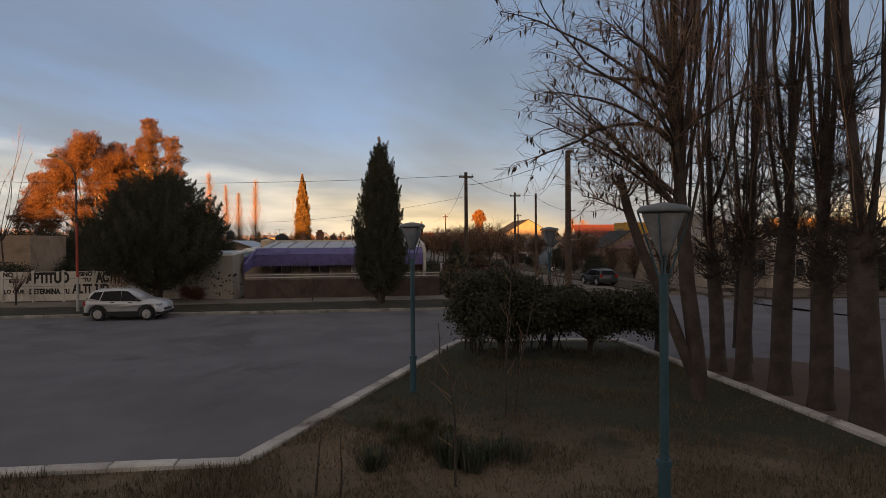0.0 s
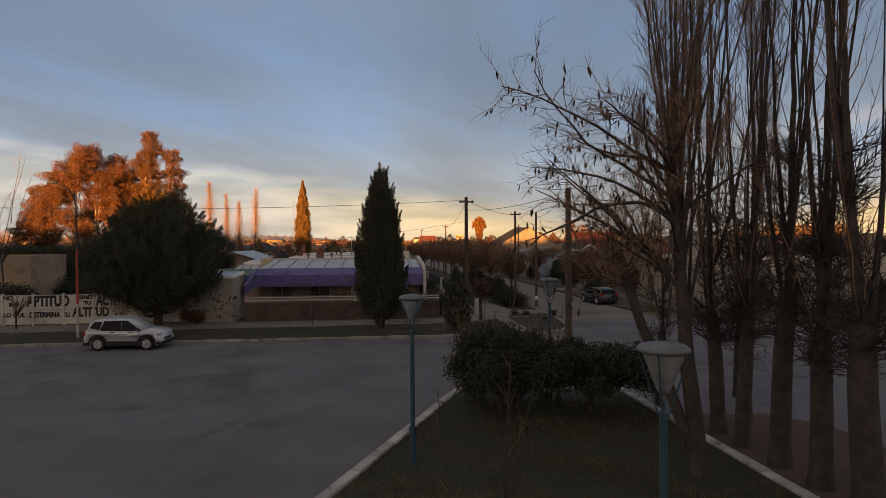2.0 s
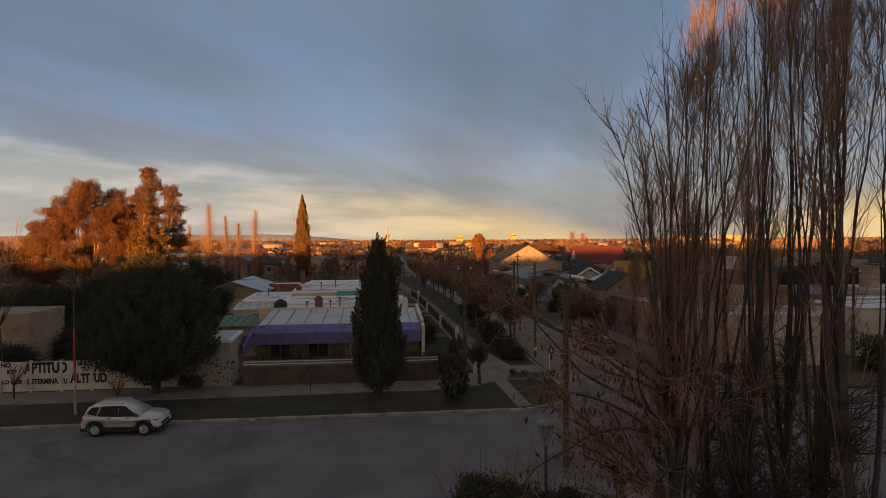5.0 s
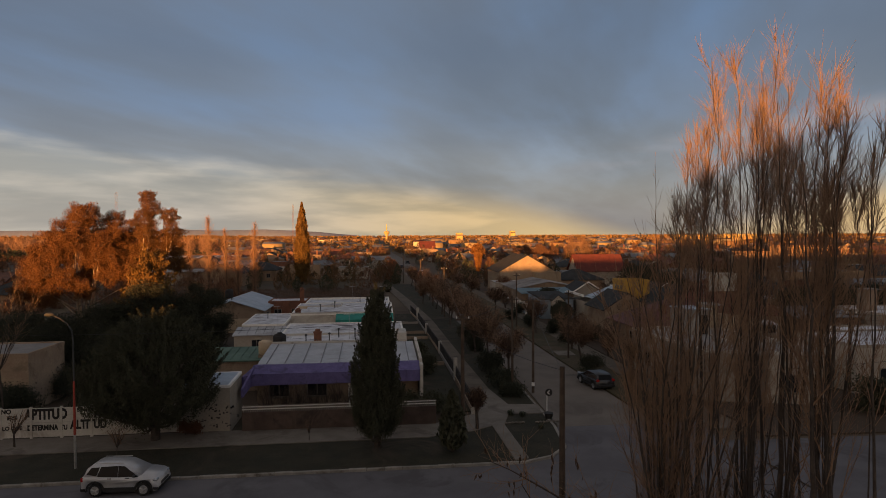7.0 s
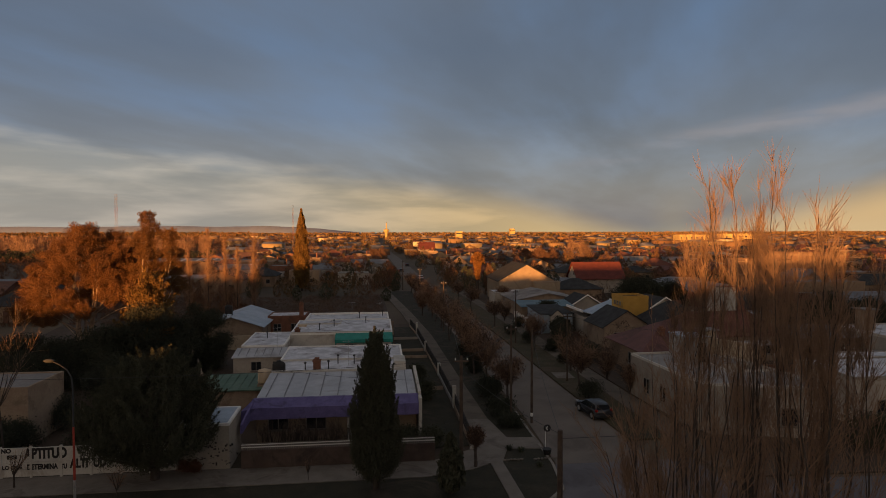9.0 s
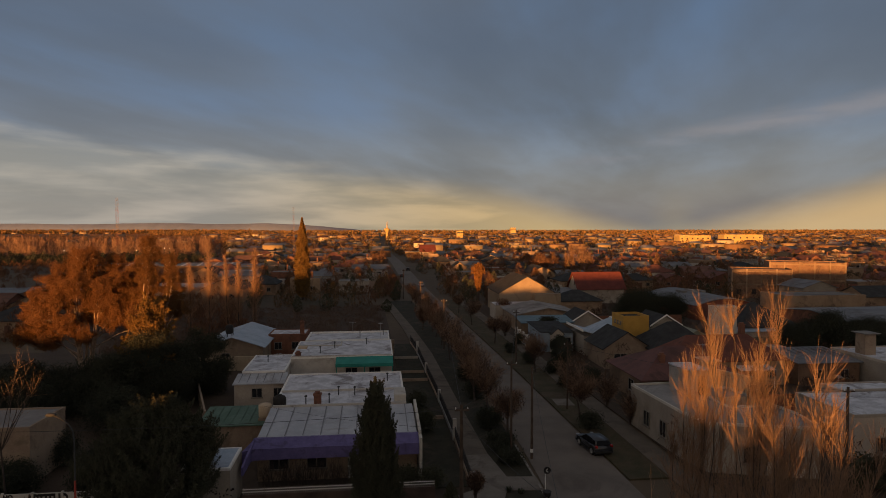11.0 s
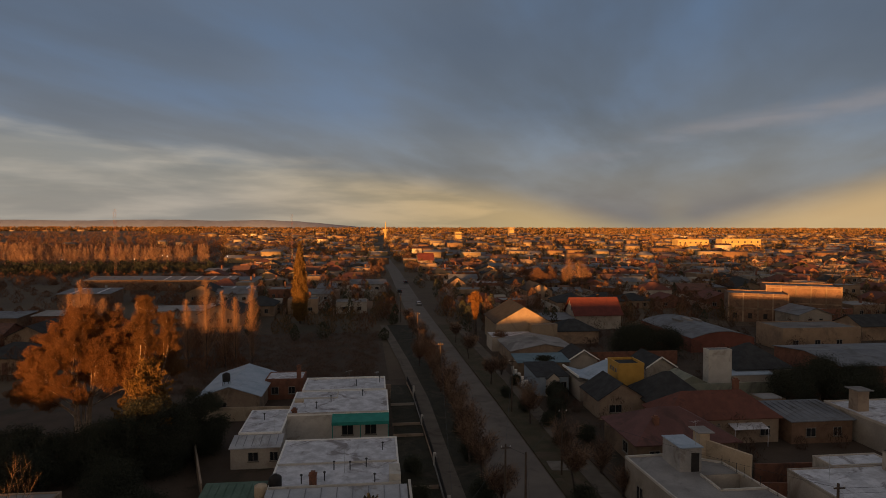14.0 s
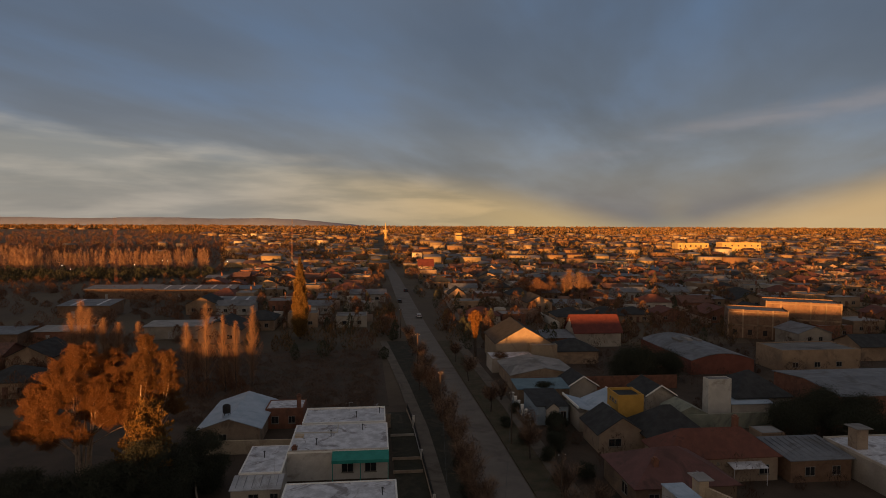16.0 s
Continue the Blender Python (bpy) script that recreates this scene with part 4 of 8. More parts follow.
def feather_conifer(name, label, x, y, z, height, trunk_r, outline, seed, tips=420, count=95, length=1.3, width=0.17, leaf=0.07, rise=0.9, material=None):
    """A conifer of many rising feathery sprays; outline gives (share of height, radius)."""
    r = np.random.default_rng(seed)
    e = thing(name, label, "tree", at=(x, y, z))
    ks, rs = [o[0] for o in outline], [o[1] for o in outline]
    tp, ls = [], []
    while len(tp) < tips:
        k = r.uniform(ks[0], ks[-1])
        R = float(np.interp(k, ks, rs))
        if r.uniform() > (R / max(rs)) ** 1.0 + 0.05:
            continue
        a = r.uniform(0, 6.283)
        q = R * r.uniform(0.3, 1.0) ** 0.35 * (1 + 0.14 * math.sin(3 * a + 9 * k) + 0.10 * math.sin(5 * a - 17 * k))
        d = np.array([math.cos(a), math.sin(a), rise + 1.1 * r.uniform()])
        d /= np.linalg.norm(d)
        tp.append((q * math.cos(a), q * math.sin(a), height * k, *d))
        if len(ls) < 60:
            ls.append([(0, 0, height * max(0.1, k - 0.22), trunk_r * 0.4), (q * 0.5 * math.cos(a), q * 0.5 * math.sin(a), height * (k - 0.1), trunk_r * 0.25), (q * math.cos(a), q * math.sin(a), height * k, 0.015)])
    part("trunk", tubes("trunk", [[(0, 0, -0.1, trunk_r * 1.2), (0.05, 0, height * 0.3, trunk_r), (0, 0, height * 0.9, 0.04)]], bark, 9), None, e)
    for ln in ls[:12]:
        part("limb", tubes("limb", [ln], bark, 5), None, e)
    tagged(part("branchwork", tubes("branchwork", ls[12:], bark, 4), None, e), kind="stuff")
    part("crown", shards("crown", sprays(r, tp, count, length, width), leaf, material or needle, seed, 3.4, lean=(0, 0, 0.5)), None, e)
    return e


def leafy(name, label, x, y, z, height, trunk_r, clumps, leaf, size, material, seed, group="", limbs=5, base=0.25, stretch=1.6, lean=None, trunk_mat=None, bare=0):
    """A tree in leaf: clumps are (x, y, z, rx, ry, rz, leaves); leaves crowd towards the rim of each clump."""
    r = np.random.default_rng(seed)
    e = thing(name, label, "tree", group, at=(x, y, z))
    trunk = branch(r, (0, 0, -0.1), (0, 0, 1), height * 0.62, trunk_r, trunk_r * 0.35, 8, 0.03, 0.05)
    ls = []
    for i, c in enumerate(clumps[:40]):
        p, d, rr = along(trunk, min(1.0, max(base, c[2] / (height * 0.62) * 0.55)))
        t = np.array(c[:3])
        m = p + (t - p) * 0.5 + np.array([0, 0, 0.12 * np.linalg.norm(t - p)])
        ls.append([(*p, rr * 0.55), (*m, rr * 0.34), (*t, 0.025)])
    for i in range(bare):
        c = clumps[r.integers(len(clumps))]
        p, d, rr = along(trunk, r.uniform(0.1, 0.5))
        ls.append(branch(r, p, (c[0] * 0.12, c[1] * 0.12, 1), height * r.uniform(0.3, 0.6), rr * 0.4, 0.02, 5, 0.03, 0.12))
    pts = []
    for cx, cy, cz, rx, ry, rz, n in clumps:
        d = np.clip(r.normal(size=(n, 3)), -2.2, 2.2) * 0.62
        pts.append(d * np.array([rx, ry, rz]) + np.array([cx, cy, cz]))
    part("trunk", tubes("trunk", [trunk], trunk_mat or bark, 9), None, e)
    for ln in ls[:14]:
        part("limb", tubes("limb", [ln], trunk_mat or bark, 5), None, e)
    if ls[14:]:
        tagged(part("branchwork", tubes("branchwork", ls[14:], trunk_mat or bark, 4), None, e), kind="stuff")
    part("crown", shards("crown", np.concatenate(pts), leaf, material, seed, stretch, lean=lean), None, e)
    return e


def random_clumps(r, n, rx, ry, z0, z1, size, leaves, taper=0.6):
    out = []
    for i in range(n):
        k = r.uniform(0, 1)
        a = r.uniform(0, 2 * math.pi)
        w = math.sqrt(r.uniform(0.05, 1)) * (1 - taper * abs(2 * k - 0.8))
        s = size * r.uniform(0.7, 1.3)
        out.append((rx * w * math.cos(a), ry * w * math.sin(a), z0 + (z1 - z0) * k, s, s, s * 0.8, leaves))
    return out


def spire(name, label, x, y, z, height, radius, material, seed, n=9000, leaf=0.22, group="", foot=0.8, bend=0.0):
    """A columnar conifer with a ragged flank and a thin top."""
    r = np.random.default_rng(seed)
    e = thing(name, label, "tree", group, at=(x, y, z))
    k = r.uniform(0, 1, n) ** 0.9
    prof = np.interp(k, [0, 0.06, 0.2, 0.45, 0.7, 0.88, 1.0], [0.35, 0.8, 1.0, 0.93, 0.66, 0.34, 0.04])
    a = r.uniform(0, 2 * math.pi, n)
    rag = 1 + 0.16 * np.sin(a * 5 + k * 23) + 0.12 * np.sin(a * 3 - k * 41) + 0.08 * r.normal(size=n)
    rr = radius * prof * rag * np.sqrt(r.uniform(0.2, 1.0, n))
    pts = np.stack([rr * np.cos(a) + bend * k ** 1.5, rr * np.sin(a), foot + k * (height - foot)], 1)
    part("trunk", tubes("trunk", [[(0, 0, -0.1, radius * 0.16), (bend * 0.35, 0, height * 0.5, radius * 0.1), (bend * 0.95, 0, height * 0.97, 0.02)]], bark, 8), None, e)
    part("crown", shards("crown", pts, leaf, material, seed, 2.2, lean=(0, 0, 0.8)), None, e)
    return e

# ---- plaza ----
for i, (x, y, h, g, L, w, lx, ly) in enumerate([(8.39, 14.2, 16.5, 0.175, 10, 0.95, 0.5, 0.0), (8.4, 13.2, 16.9, 0.165, 6, 0.5, 0.2, 0.1), (8.43, 11.95, 16.3, 0.20, 8, 0.58, 0.15, 0.2), (8.46, 10.8, 15.2, 0.20, 5, 0.55, 0.42, 0.2), (8.42, 9.6, 15.1, 0.24, 6, 0.6, 0.15, 0.0)]):
    poplar("tall bare poplar with a stout grey trunk and rising twigs", x, y, 0.58, h, g, 31 + i, leaders=L, fork=3.0 + 0.35 * (i % 3), wide=w, lean=(lx, ly), subs=17, twigs=9, tangle=150, shoots=8)
for i, (x, y, h) in enumerate([(8.3, 17.2, 10.6), (11.2, 17.9, 10.6), (9.7, 15.0, 12.0)]):
    poplar("slim young bare poplar beside the road", x, y, 0.52, h, 0.11, 61 + i, leaders=5, fork=2.2, subs=16, twigs=9, wide=0.95, tangle=50, shoots=4)

# the leaning tree with hanging pods
r_t = np.random.default_rng(17)
pod_tree = thing("pod_tree", "bare leaning tree hung with dark dry seed pods", "tree", at=(6.4, 11.5, PLAZA_Z))
stem = [(0, 0, -0.1, 0.22), (-0.1, 0, 1.2, 0.19), (-0.35, -0.1, 2.6, 0.17), (-0.5, -0.2, 4.0, 0.14), (-0.7, -0.3, 5.6, 0.10), (-0.8, -0.3, 7.4, 0.05)]
arm = [(-0.02, 0, 0.3, 0.16), (-0.42, 0.1, 1.3, 0.14), (-0.80, 0.2, 2.4, 0.13), (-1.20, 0.3, 3.3, 0.12), (-1.55, 0.3, 4.3, 0.11), (-1.75, 0.3, 5.1, 0.09)]
part("trunk", tubes("trunk", [stem], bark, 9), None, pod_tree)
part("leaning_stem", tubes("leaning_stem", [arm], bark, 8), None, pod_tree, "sawn-off leaning stem")
boughs, small, pods = [], [], []
for i in range(14):
    p, d, rr = along(stem, r_t.uniform(0.55, 1.0))
    a = r_t.uniform(2.2, 4.3) if i < 11 else r_t.uniform(0, 6.28)
    bgh = branch(r_t, p, (math.cos(a), math.sin(a) * 0.8, r_t.uniform(0.5, 1.1)), r_t.uniform(1.8, 4.0), 0.055, 0.012, 8, 0.01, 0.13)
    boughs.append(bgh)
for i in range(5):
    p, d, rr = along(arm, r_t.uniform(0.75, 1.0))
    boughs.append(branch(r_t, p, spread(r_t, np.array([-0.2, 0, 1.0]), 45), r_t.uniform(0.8, 1.8), 0.03, 0.008, 6, 0.04, 0.12))
for i in range(7):
    p, d, rr = along(stem, r_t.uniform(0.6, 1.0))
    boughs.append(branch(r_t, p, (-1.0, r_t.uniform(-0.35, 0.35), r_t.uniform(0.5, 1.0)), r_t.uniform(3.2, 4.6), 0.05, 0.010, 9, -0.01, 0.10))
uprights = []
for i in range(22):
    p, d, rr = along(stem, r_t.uniform(0.45, 1.0))
    tilt = r_t.uniform(-0.19, 0.14)
    uprights.append(branch(r_t, p, (tilt, r_t.normal() * 0.12, 1), r_t.uniform(10.8, 14.6) - 6.0 * max(0.0, abs(tilt) - 0.1) - p[2], 0.042, 0.007, 12, 0.07, 0.05))
for bgh in boughs + uprights:
    rising = bgh in uprights
    for j in range(30 if rising else 18):
        q, d3, r3 = along(bgh, r_t.uniform(0.15, 1.0))
        s = branch(r_t, q, spread(r_t, d3, 27 if rising else 48), r_t.uniform(0.5, 1.4), 0.010, 0.004, 4, 0.10 if rising else 0.0, 0.10 if rising else 0.16)
        small.append(s)
        for k in range(6 if rising else 5):
            q2, d4, _ = along(s, r_t.uniform(0.2, 1.0))
            small.append(branch(r_t, q2, spread(r_t, d4, 28 if rising else 45), r_t.uniform(0.2, 0.6), 0.0045, 0.002, 3, 0.08 if rising else 0.0, 0.1))
            if not rising and r_t.uniform() < 0.32:
                pods.append(np.array(q2) + (0, 0, -0.08))
boughs += uprights
for bgh in boughs:
    part("bough", tubes("bough", [bgh], bark, 5), None, pod_tree)
tagged(part("twigwork", tubes("twigwork", small, twig_mat, 3), None, pod_tree), kind="stuff")
tagged(part("podwork", shards("podwork", pods, 0.055, pod_mat, 6, 3.2, lean=(0, 0, -1.6)), None, pod_tree, "dark dry hanging seed pods"), kind="stuff")
pod_tree.scale = (0.88, 0.88, 0.88)

leafy("bush", "tall rounded dark evergreen bush on the plaza point", 3.4, 16.45, PLAZA_Z, 2.3, 0.09,
      random_clumps(np.random.default_rng(5), 52, 1.3, 1.2, 0.85, 2.15, 0.34, 800, 0.2), 0.052, 0, shrub_leaf, 5, base=0.1, bare=10)
leafy("bush", "low spreading dark evergreen bush on the plaza point", 5.8, 16.1, PLAZA_Z, 1.75, 0.09,
      random_clumps(np.random.default_rng(6), 60, 2.2, 1.3, 0.85, 1.6, 0.31, 800, 0.2), 0.052, 0, shrub_leaf, 6, base=0.1, bare=12)
r_b = np.random.default_rng(9)
for bx, by in ((2.9, 17.5), (4.0, 17.7), (4.9, 17.4)):
    e = thing("bare_shrub", "bare russet shrub behind the evergreen bush", "shrub", "bare shrubs on the plaza point", at=(bx, by, PLAZA_Z - 0.02))
    stems_b = [branch(r_b, (r_b.normal() * 0.2, r_b.normal() * 0.2, 0), spread(r_b, np.array([0, 0, 1.0]), 20), r_b.uniform(1.9, 3.1), 0.02, 0.005, 7, 0.03, 0.09) for _ in range(16)]
    tw_b = []
    for ln in stems_b:
        for k in r_b.uniform(0.3, 1.0, 16):
            p, d, _ = along(ln, k)
            tw_b.append(branch(r_b, p, spread(r_b, d, 40), r_b.uniform(0.2, 0.6), 0.006, 0.0025, 3, 0.04, 0.12))
    tagged(part("stemwork", tubes("stemwork", stems_b, bark, 5), None, e), kind="stuff")
    tagged(part("twigwork", tubes("twigwork", tw_b, twig_mat, 3), None, e), kind="stuff")


def park_lamp(x, y, z, h=3.56):
    e = thing("park_lamp", "blue steel park lamp with a flared glass lantern and flat cap", "lamp", "park lamps", at=(x, y, z))
    bm = bmesh.new()
    rod(bm, (0, 0, -0.1), (0, 0, 0.75), 0.068, 0.068, 14)
    rod(bm, (0, 0, 0.75), (0, 0, h - 0.75), 0.05, 0.045, 14)
    part("post", bm, post_blue, e)
    bm = bmesh.new()
    rod(bm, (0, 0, 0.72), (0, 0, 0.78), 0.085, 0.085, 14)
    part("collar", bm, post_blue, e)
    bm = bmesh.new()
    lathe(bm, [(0.05, h - 0.56), (0.08, h - 0.50), (0.225, h - 0.12), (0.225, h - 0.10), (0.05, h - 0.10)], 18)
    part("lantern", bm, lamp_glass, e, "frosted tapering lantern", True)
    for k in range(4):
        a = k * math.pi / 2 + 0.4
        bm = bmesh.new()
        rod(bm, (0.05 * math.cos(a), 0.05 * math.sin(a), h - 0.80), (0.275 * math.cos(a), 0.275 * math.sin(a), h - 0.08), 0.010, 0.010, 6)
        part("stay", bm, post_blue, e)
    bm = bmesh.new()
    lathe(bm, [(0.275, h - 0.09), (0.28, h - 0.06), (0.24, h - 0.02), (0.08, h + 0.01), (0.02, h + 0.02)], 24)
    part("cap", bm, lamp_cap, e, "grey flat lamp cap", True)
    return e


first_lamp = park_lamp(0.76, 12.8, PLAZA_Z)
for x, y in ((3.1, 6.3), (5.2, 17.9)):
    copy_thing(first_lamp, pose(x, y, PLAZA_Z, 0, 0, 30))


def blades(label, x, y, n, h, seed, material, name="agave", lean=0.5, wide=0.05, z=PLAZA_Z):
    """A tuft of stiff tapering leaves."""
    r = np.random.default_rng(seed)
    v, f = [], []
    for i in range(n):
        a = r.uniform(0, 6.28)
        t = r.uniform(0.0, lean)
        L = h * r.uniform(0.6, 1.1)
        d = np.array([math.cos(a) * math.sin(t), math.sin(a) * math.sin(t), math.cos(t)])
        s = np.array([-math.sin(a), math.cos(a), 0]) * wide * 0.5
        p = np.array([math.cos(a), math.sin(a), 0]) * r.uniform(0, 0.2)
        m = p + d * L * 0.5 + np.array([0, 0, 0.02])
        b = len(v)
        v += [p - s, p + s, m + s * 0.8, m - s * 0.8, p + d * L + np.array([math.cos(a), math.sin(a), -0.3]) * 0.1 * t]
        f += [(b, b + 1, b + 2, b + 3), (b + 3, b + 2, b + 4, b + 4)]
    me = raw_mesh("leaves", v, [q for q in f], material)
    me.validate()
    e = thing(name, label, "plant", "tufts on the lawn", at=(x, y, z))
    tagged(part("leaves", me, None, e), kind="stuff")
    return e


agave_mat = island("agave_leaves", [(0.0, (0.036, 0.044, 0.030)), (0.6, (0.062, 0.070, 0.048)), (1.0, (0.11, 0.115, 0.078))], 0.7)
for i, (x, y, n, h, ln, wd) in enumerate([(-0.0696, 8.57, 120, 0.54, 0.80, 0.02), (1.04, 8.50, 190, 0.83, 0.55, 0.02), (1.30, 8.32, 130, 0.65, 0.70, 0.018), (1.57, 8.66, 100, 0.52, 0.80, 0.018), (2.00, 8.61, 70, 0.48, 0.70, 0.018), (1.83, 9.00, 70, 0.43, 0.70, 0.018)]):
    blades("dark spiky tuft of narrow stiff leaves on the lawn", x, y, n, h, 100 + i, agave_mat, lean=ln, wide=wd)
for i, (x, y, n, h) in enumerate([(0.43, 9.83, 200, 0.43), (0.87, 10.22, 200, 0.43), (0.087, 10.35, 150, 0.31), (0.65, 9.57, 180, 0.37), (1.17, 9.83, 150, 0.35), (0.87, 9.05, 140, 0.35), (0.26, 9.48, 120, 0.26)]):
    blades("loose tuft of tall green grass on the lawn", x, y, n, h, 140 + i, tuft_mat, "grass_tuft", 0.6, 0.014)
# bare saplings
for i, (x, y, h) in enumerate([(1.00, 7.80, 1.91), (2.31, 10.79, 3.13), (2.44, 10.61, 2.52), (1.35, 13.57, 1.39), (-0.48, 7.48, 0.87), (-0.78, 7.74, 0.78)]):
    r = np.random.default_rng(200 + i)
    e = thing("sapling", "thin bare sapling on the lawn", "sapling", "saplings on the lawn", at=(x, y, PLAZA_Z))
    ln = branch(r, (0, 0, -0.0435), (r.normal() * 0.05, r.normal() * 0.05, 1), h, 0.022, 0.006, 6, 0.02, 0.05)
    part("stem", tubes("stem", [ln], bark, 5), None, e)
    tw = [branch(r, along(ln, k)[0], spread(r, along(ln, k)[1], 35), 0.4, 0.006, 0.002, 3, 0.05, 0.1) for k in r.uniform(0.26, 0.83, 7)]
    tagged(part("twigwork", tubes("twigwork", tw, twig_mat, 3), None, e), kind="stuff")
# winter grass of the plaza
r_g = np.random.default_rng(77)
gv, gf = [], []
cnt = 0
while cnt < 52000:
    gx, gy = r_g.uniform(-7, 7.55), r_g.uniform(5.4, 17.6)
    if gy > 8.85 and (gx + 1.96) * 10.05 - (gy - 9.0) * 4.53 < 1.6:
        continue
    if gy + 0.55 * gx > 10.6 and r_g.uniform() < 0.6:
        continue
    dens = noise.noise((gx * 0.7, gy * 0.7, 3.0))
    if dens < -0.12 and r_g.uniform() < 0.75:
        continue
    hgt = r_g.uniform(0.03, 0.11) * (1.8 if dens > 0.2 else 1.0)
    a = r_g.uniform(0, 6.28)
    s = np.array([math.cos(a), math.sin(a), 0]) * 0.007
    p = np.array([gx, gy, PLAZA_Z - 0.005])
    gv += [p - s, p + s, p + np.array([r_g.normal() * 0.03, r_g.normal() * 0.03, hgt])]
    gf.append((cnt * 3, cnt * 3 + 1, cnt * 3 + 2))
    cnt += 1
tagged(new("grass", raw_mesh("grass", gv, gf, grass_mat)), "thin dry winter grass blades on the plaza", "grass", kind="stuff")

# ---- poles, wires, street lamp ----
def wood_pole_at(x, y, h, r=0.13, arms=1, base_white=False, label="tall weathered wooden power pole with a crossarm"):
    e = thing("power_pole", label, "pole", "power poles", at=(x, y, 0.0))
    bm = bmesh.new()
    rod(bm, (0, 0, -0.2), (0, 0, h), r, r * 0.72, 12)
    part("shaft", bm, wood_pole, e)
    for k in range(arms):
        bm = bmesh.new()
        box(bm, -0.45, 0.45, -0.16, -0.08, h - 0.35 - k * 0.6, h - 0.25 - k * 0.6)
        part("crossarm", bm, wood_pole, e)
        for sx in (-0.38, 0.38):
            bm = bmesh.new()
            lathe(bm, [(0.02, h - 0.25 - k * 0.6), (0.04, h - 0.2 - k * 0.6), (0.03, h - 0.14 - k * 0.6), (0.01, h - 0.10 - k * 0.6)], 8, (sx, -0.12))
            part("insulator", bm, white_trim, e)
    if base_white:
        bm = bmesh.new()
        rod(bm, (0, 0, 0.55), (0, 0, 0.85), r * 1.05, r * 1.04, 12)
        part("band", bm, white_trim, e, "white painted band")
    return e


POLES = [(7.95, 24.6, 7.55, 0.15), (13.1, 49.0, 7.7, 0.12), (11.7, 50.5, 7.9, 0.11), (5.6, 37.5, 8.1, 0.14), (10.9, 95, 8.0, 0.12), (9.6, 128, 8.0, 0.12), (19.9, 84, 7.6, 0.11), (7.6, 165, 8, 0.12), (20.3, 62.0, 7.2, 0.1), (-34.0, 37.4, 8.1, 0.14), (34.9, 41.2, 7.4, 0.13)]
for i, (x, y, h, r) in enumerate(POLES):
    wood_pole_at(x, y, h, r, 0 if i in (0, 1) else 1, i in (1,))


def wire(p, q, sag, r=0.012):
    n = 14
    pts = []
    for i in range(n + 1):
        k = i / n
        pts.append((p[0] + (q[0] - p[0]) * k, p[1] + (q[1] - p[1]) * k, p[2] + (q[2] - p[2]) * k - sag * 4 * k * (1 - k), r))
    return tagged(new("power_line", tubes("power_line", [pts], iron, 4)), "dark overhead power line strung between poles", "wire", "power lines")


wire((-34, 37.3, 7.9), (5.6, 37.4, 7.9), 0.55)
wire((5.6, 37.4, 7.9), (11.7, 50.4, 7.6), 0.25)
wire((5.6, 37.4, 7.3), (7.95, 24.6, 7.4), 0.25)
wire((5.6, 37.4, 7.8), (10.9, 95, 7.7), 0.6)
wire((10.9, 95, 7.7), (9.6, 128, 7.7), 0.4)
wire((7.95, 24.6, 7.4), (13.1, 49, 7.4), 0.35)
wire((7.95, 24.6, 7.2), (42, 33, 6.6), 0.6)
wire((13.1, 49, 7.4), (20.3, 62, 6.9), 0.25)
wire((11.7, 50.5, 7.7), (19.9, 84, 7.3), 0.4)
wire((13.1, 49, 7.5), (11.7, 50.5, 7.75), 0.03)
wire((34.9, 41.1, 7.1), (62, 44, 6.9), 0.5)
wire((34.9, 41.1, 6.7), (62, 44, 6.5), 0.5)
wire((34.9, 41.1, 7.1), (20.3, 62.0, 6.9), 0.4)
wire((-8.3, 48.0, 5.4), (5.6, 37.4, 6.6), 0.3, 0.008)

lamp_l = thing("street_lamp", "red and silver steel street lamp with a curved arm", "street lamp", at=(-16.5, 35.9, 0.1))
bm = bmesh.new()
rod(bm, (0, 0, -0.2), (0, 0, 1.9), 0.075, 0.07, 12)
part("post_foot", bm, steel, lamp_l)
bm = bmesh.new()
rod(bm, (0, 0, 1.9), (0, 0, 4.9), 0.07, 0.055, 12)
part("post", bm, post_red, lamp_l, "red painted steel post")
part("arm", tubes("arm", [[(0, 0, 4.9, 0.05), (0, 0, 7.1, 0.045), (-0.06, 0, 7.7, 0.042), (-0.28, 0, 8.1, 0.04), (-0.65, 0, 8.4, 0.038), (-1.0, 0, 8.58, 0.036)]], lamp_grey, 8), None, lamp_l)
bm = bmesh.new()
bmesh.ops.create_uvsphere(bm, u_segments=14, v_segments=8, radius=0.2)
bmesh.ops.scale(bm, vec=(1.5, 0.8, 0.55), verts=bm.verts)
bmesh.ops.translate(bm, vec=(-1.2, 0, 8.64), verts=bm.verts)
part("lamp_head", bm, lamp_grey, lamp_l, "", True)

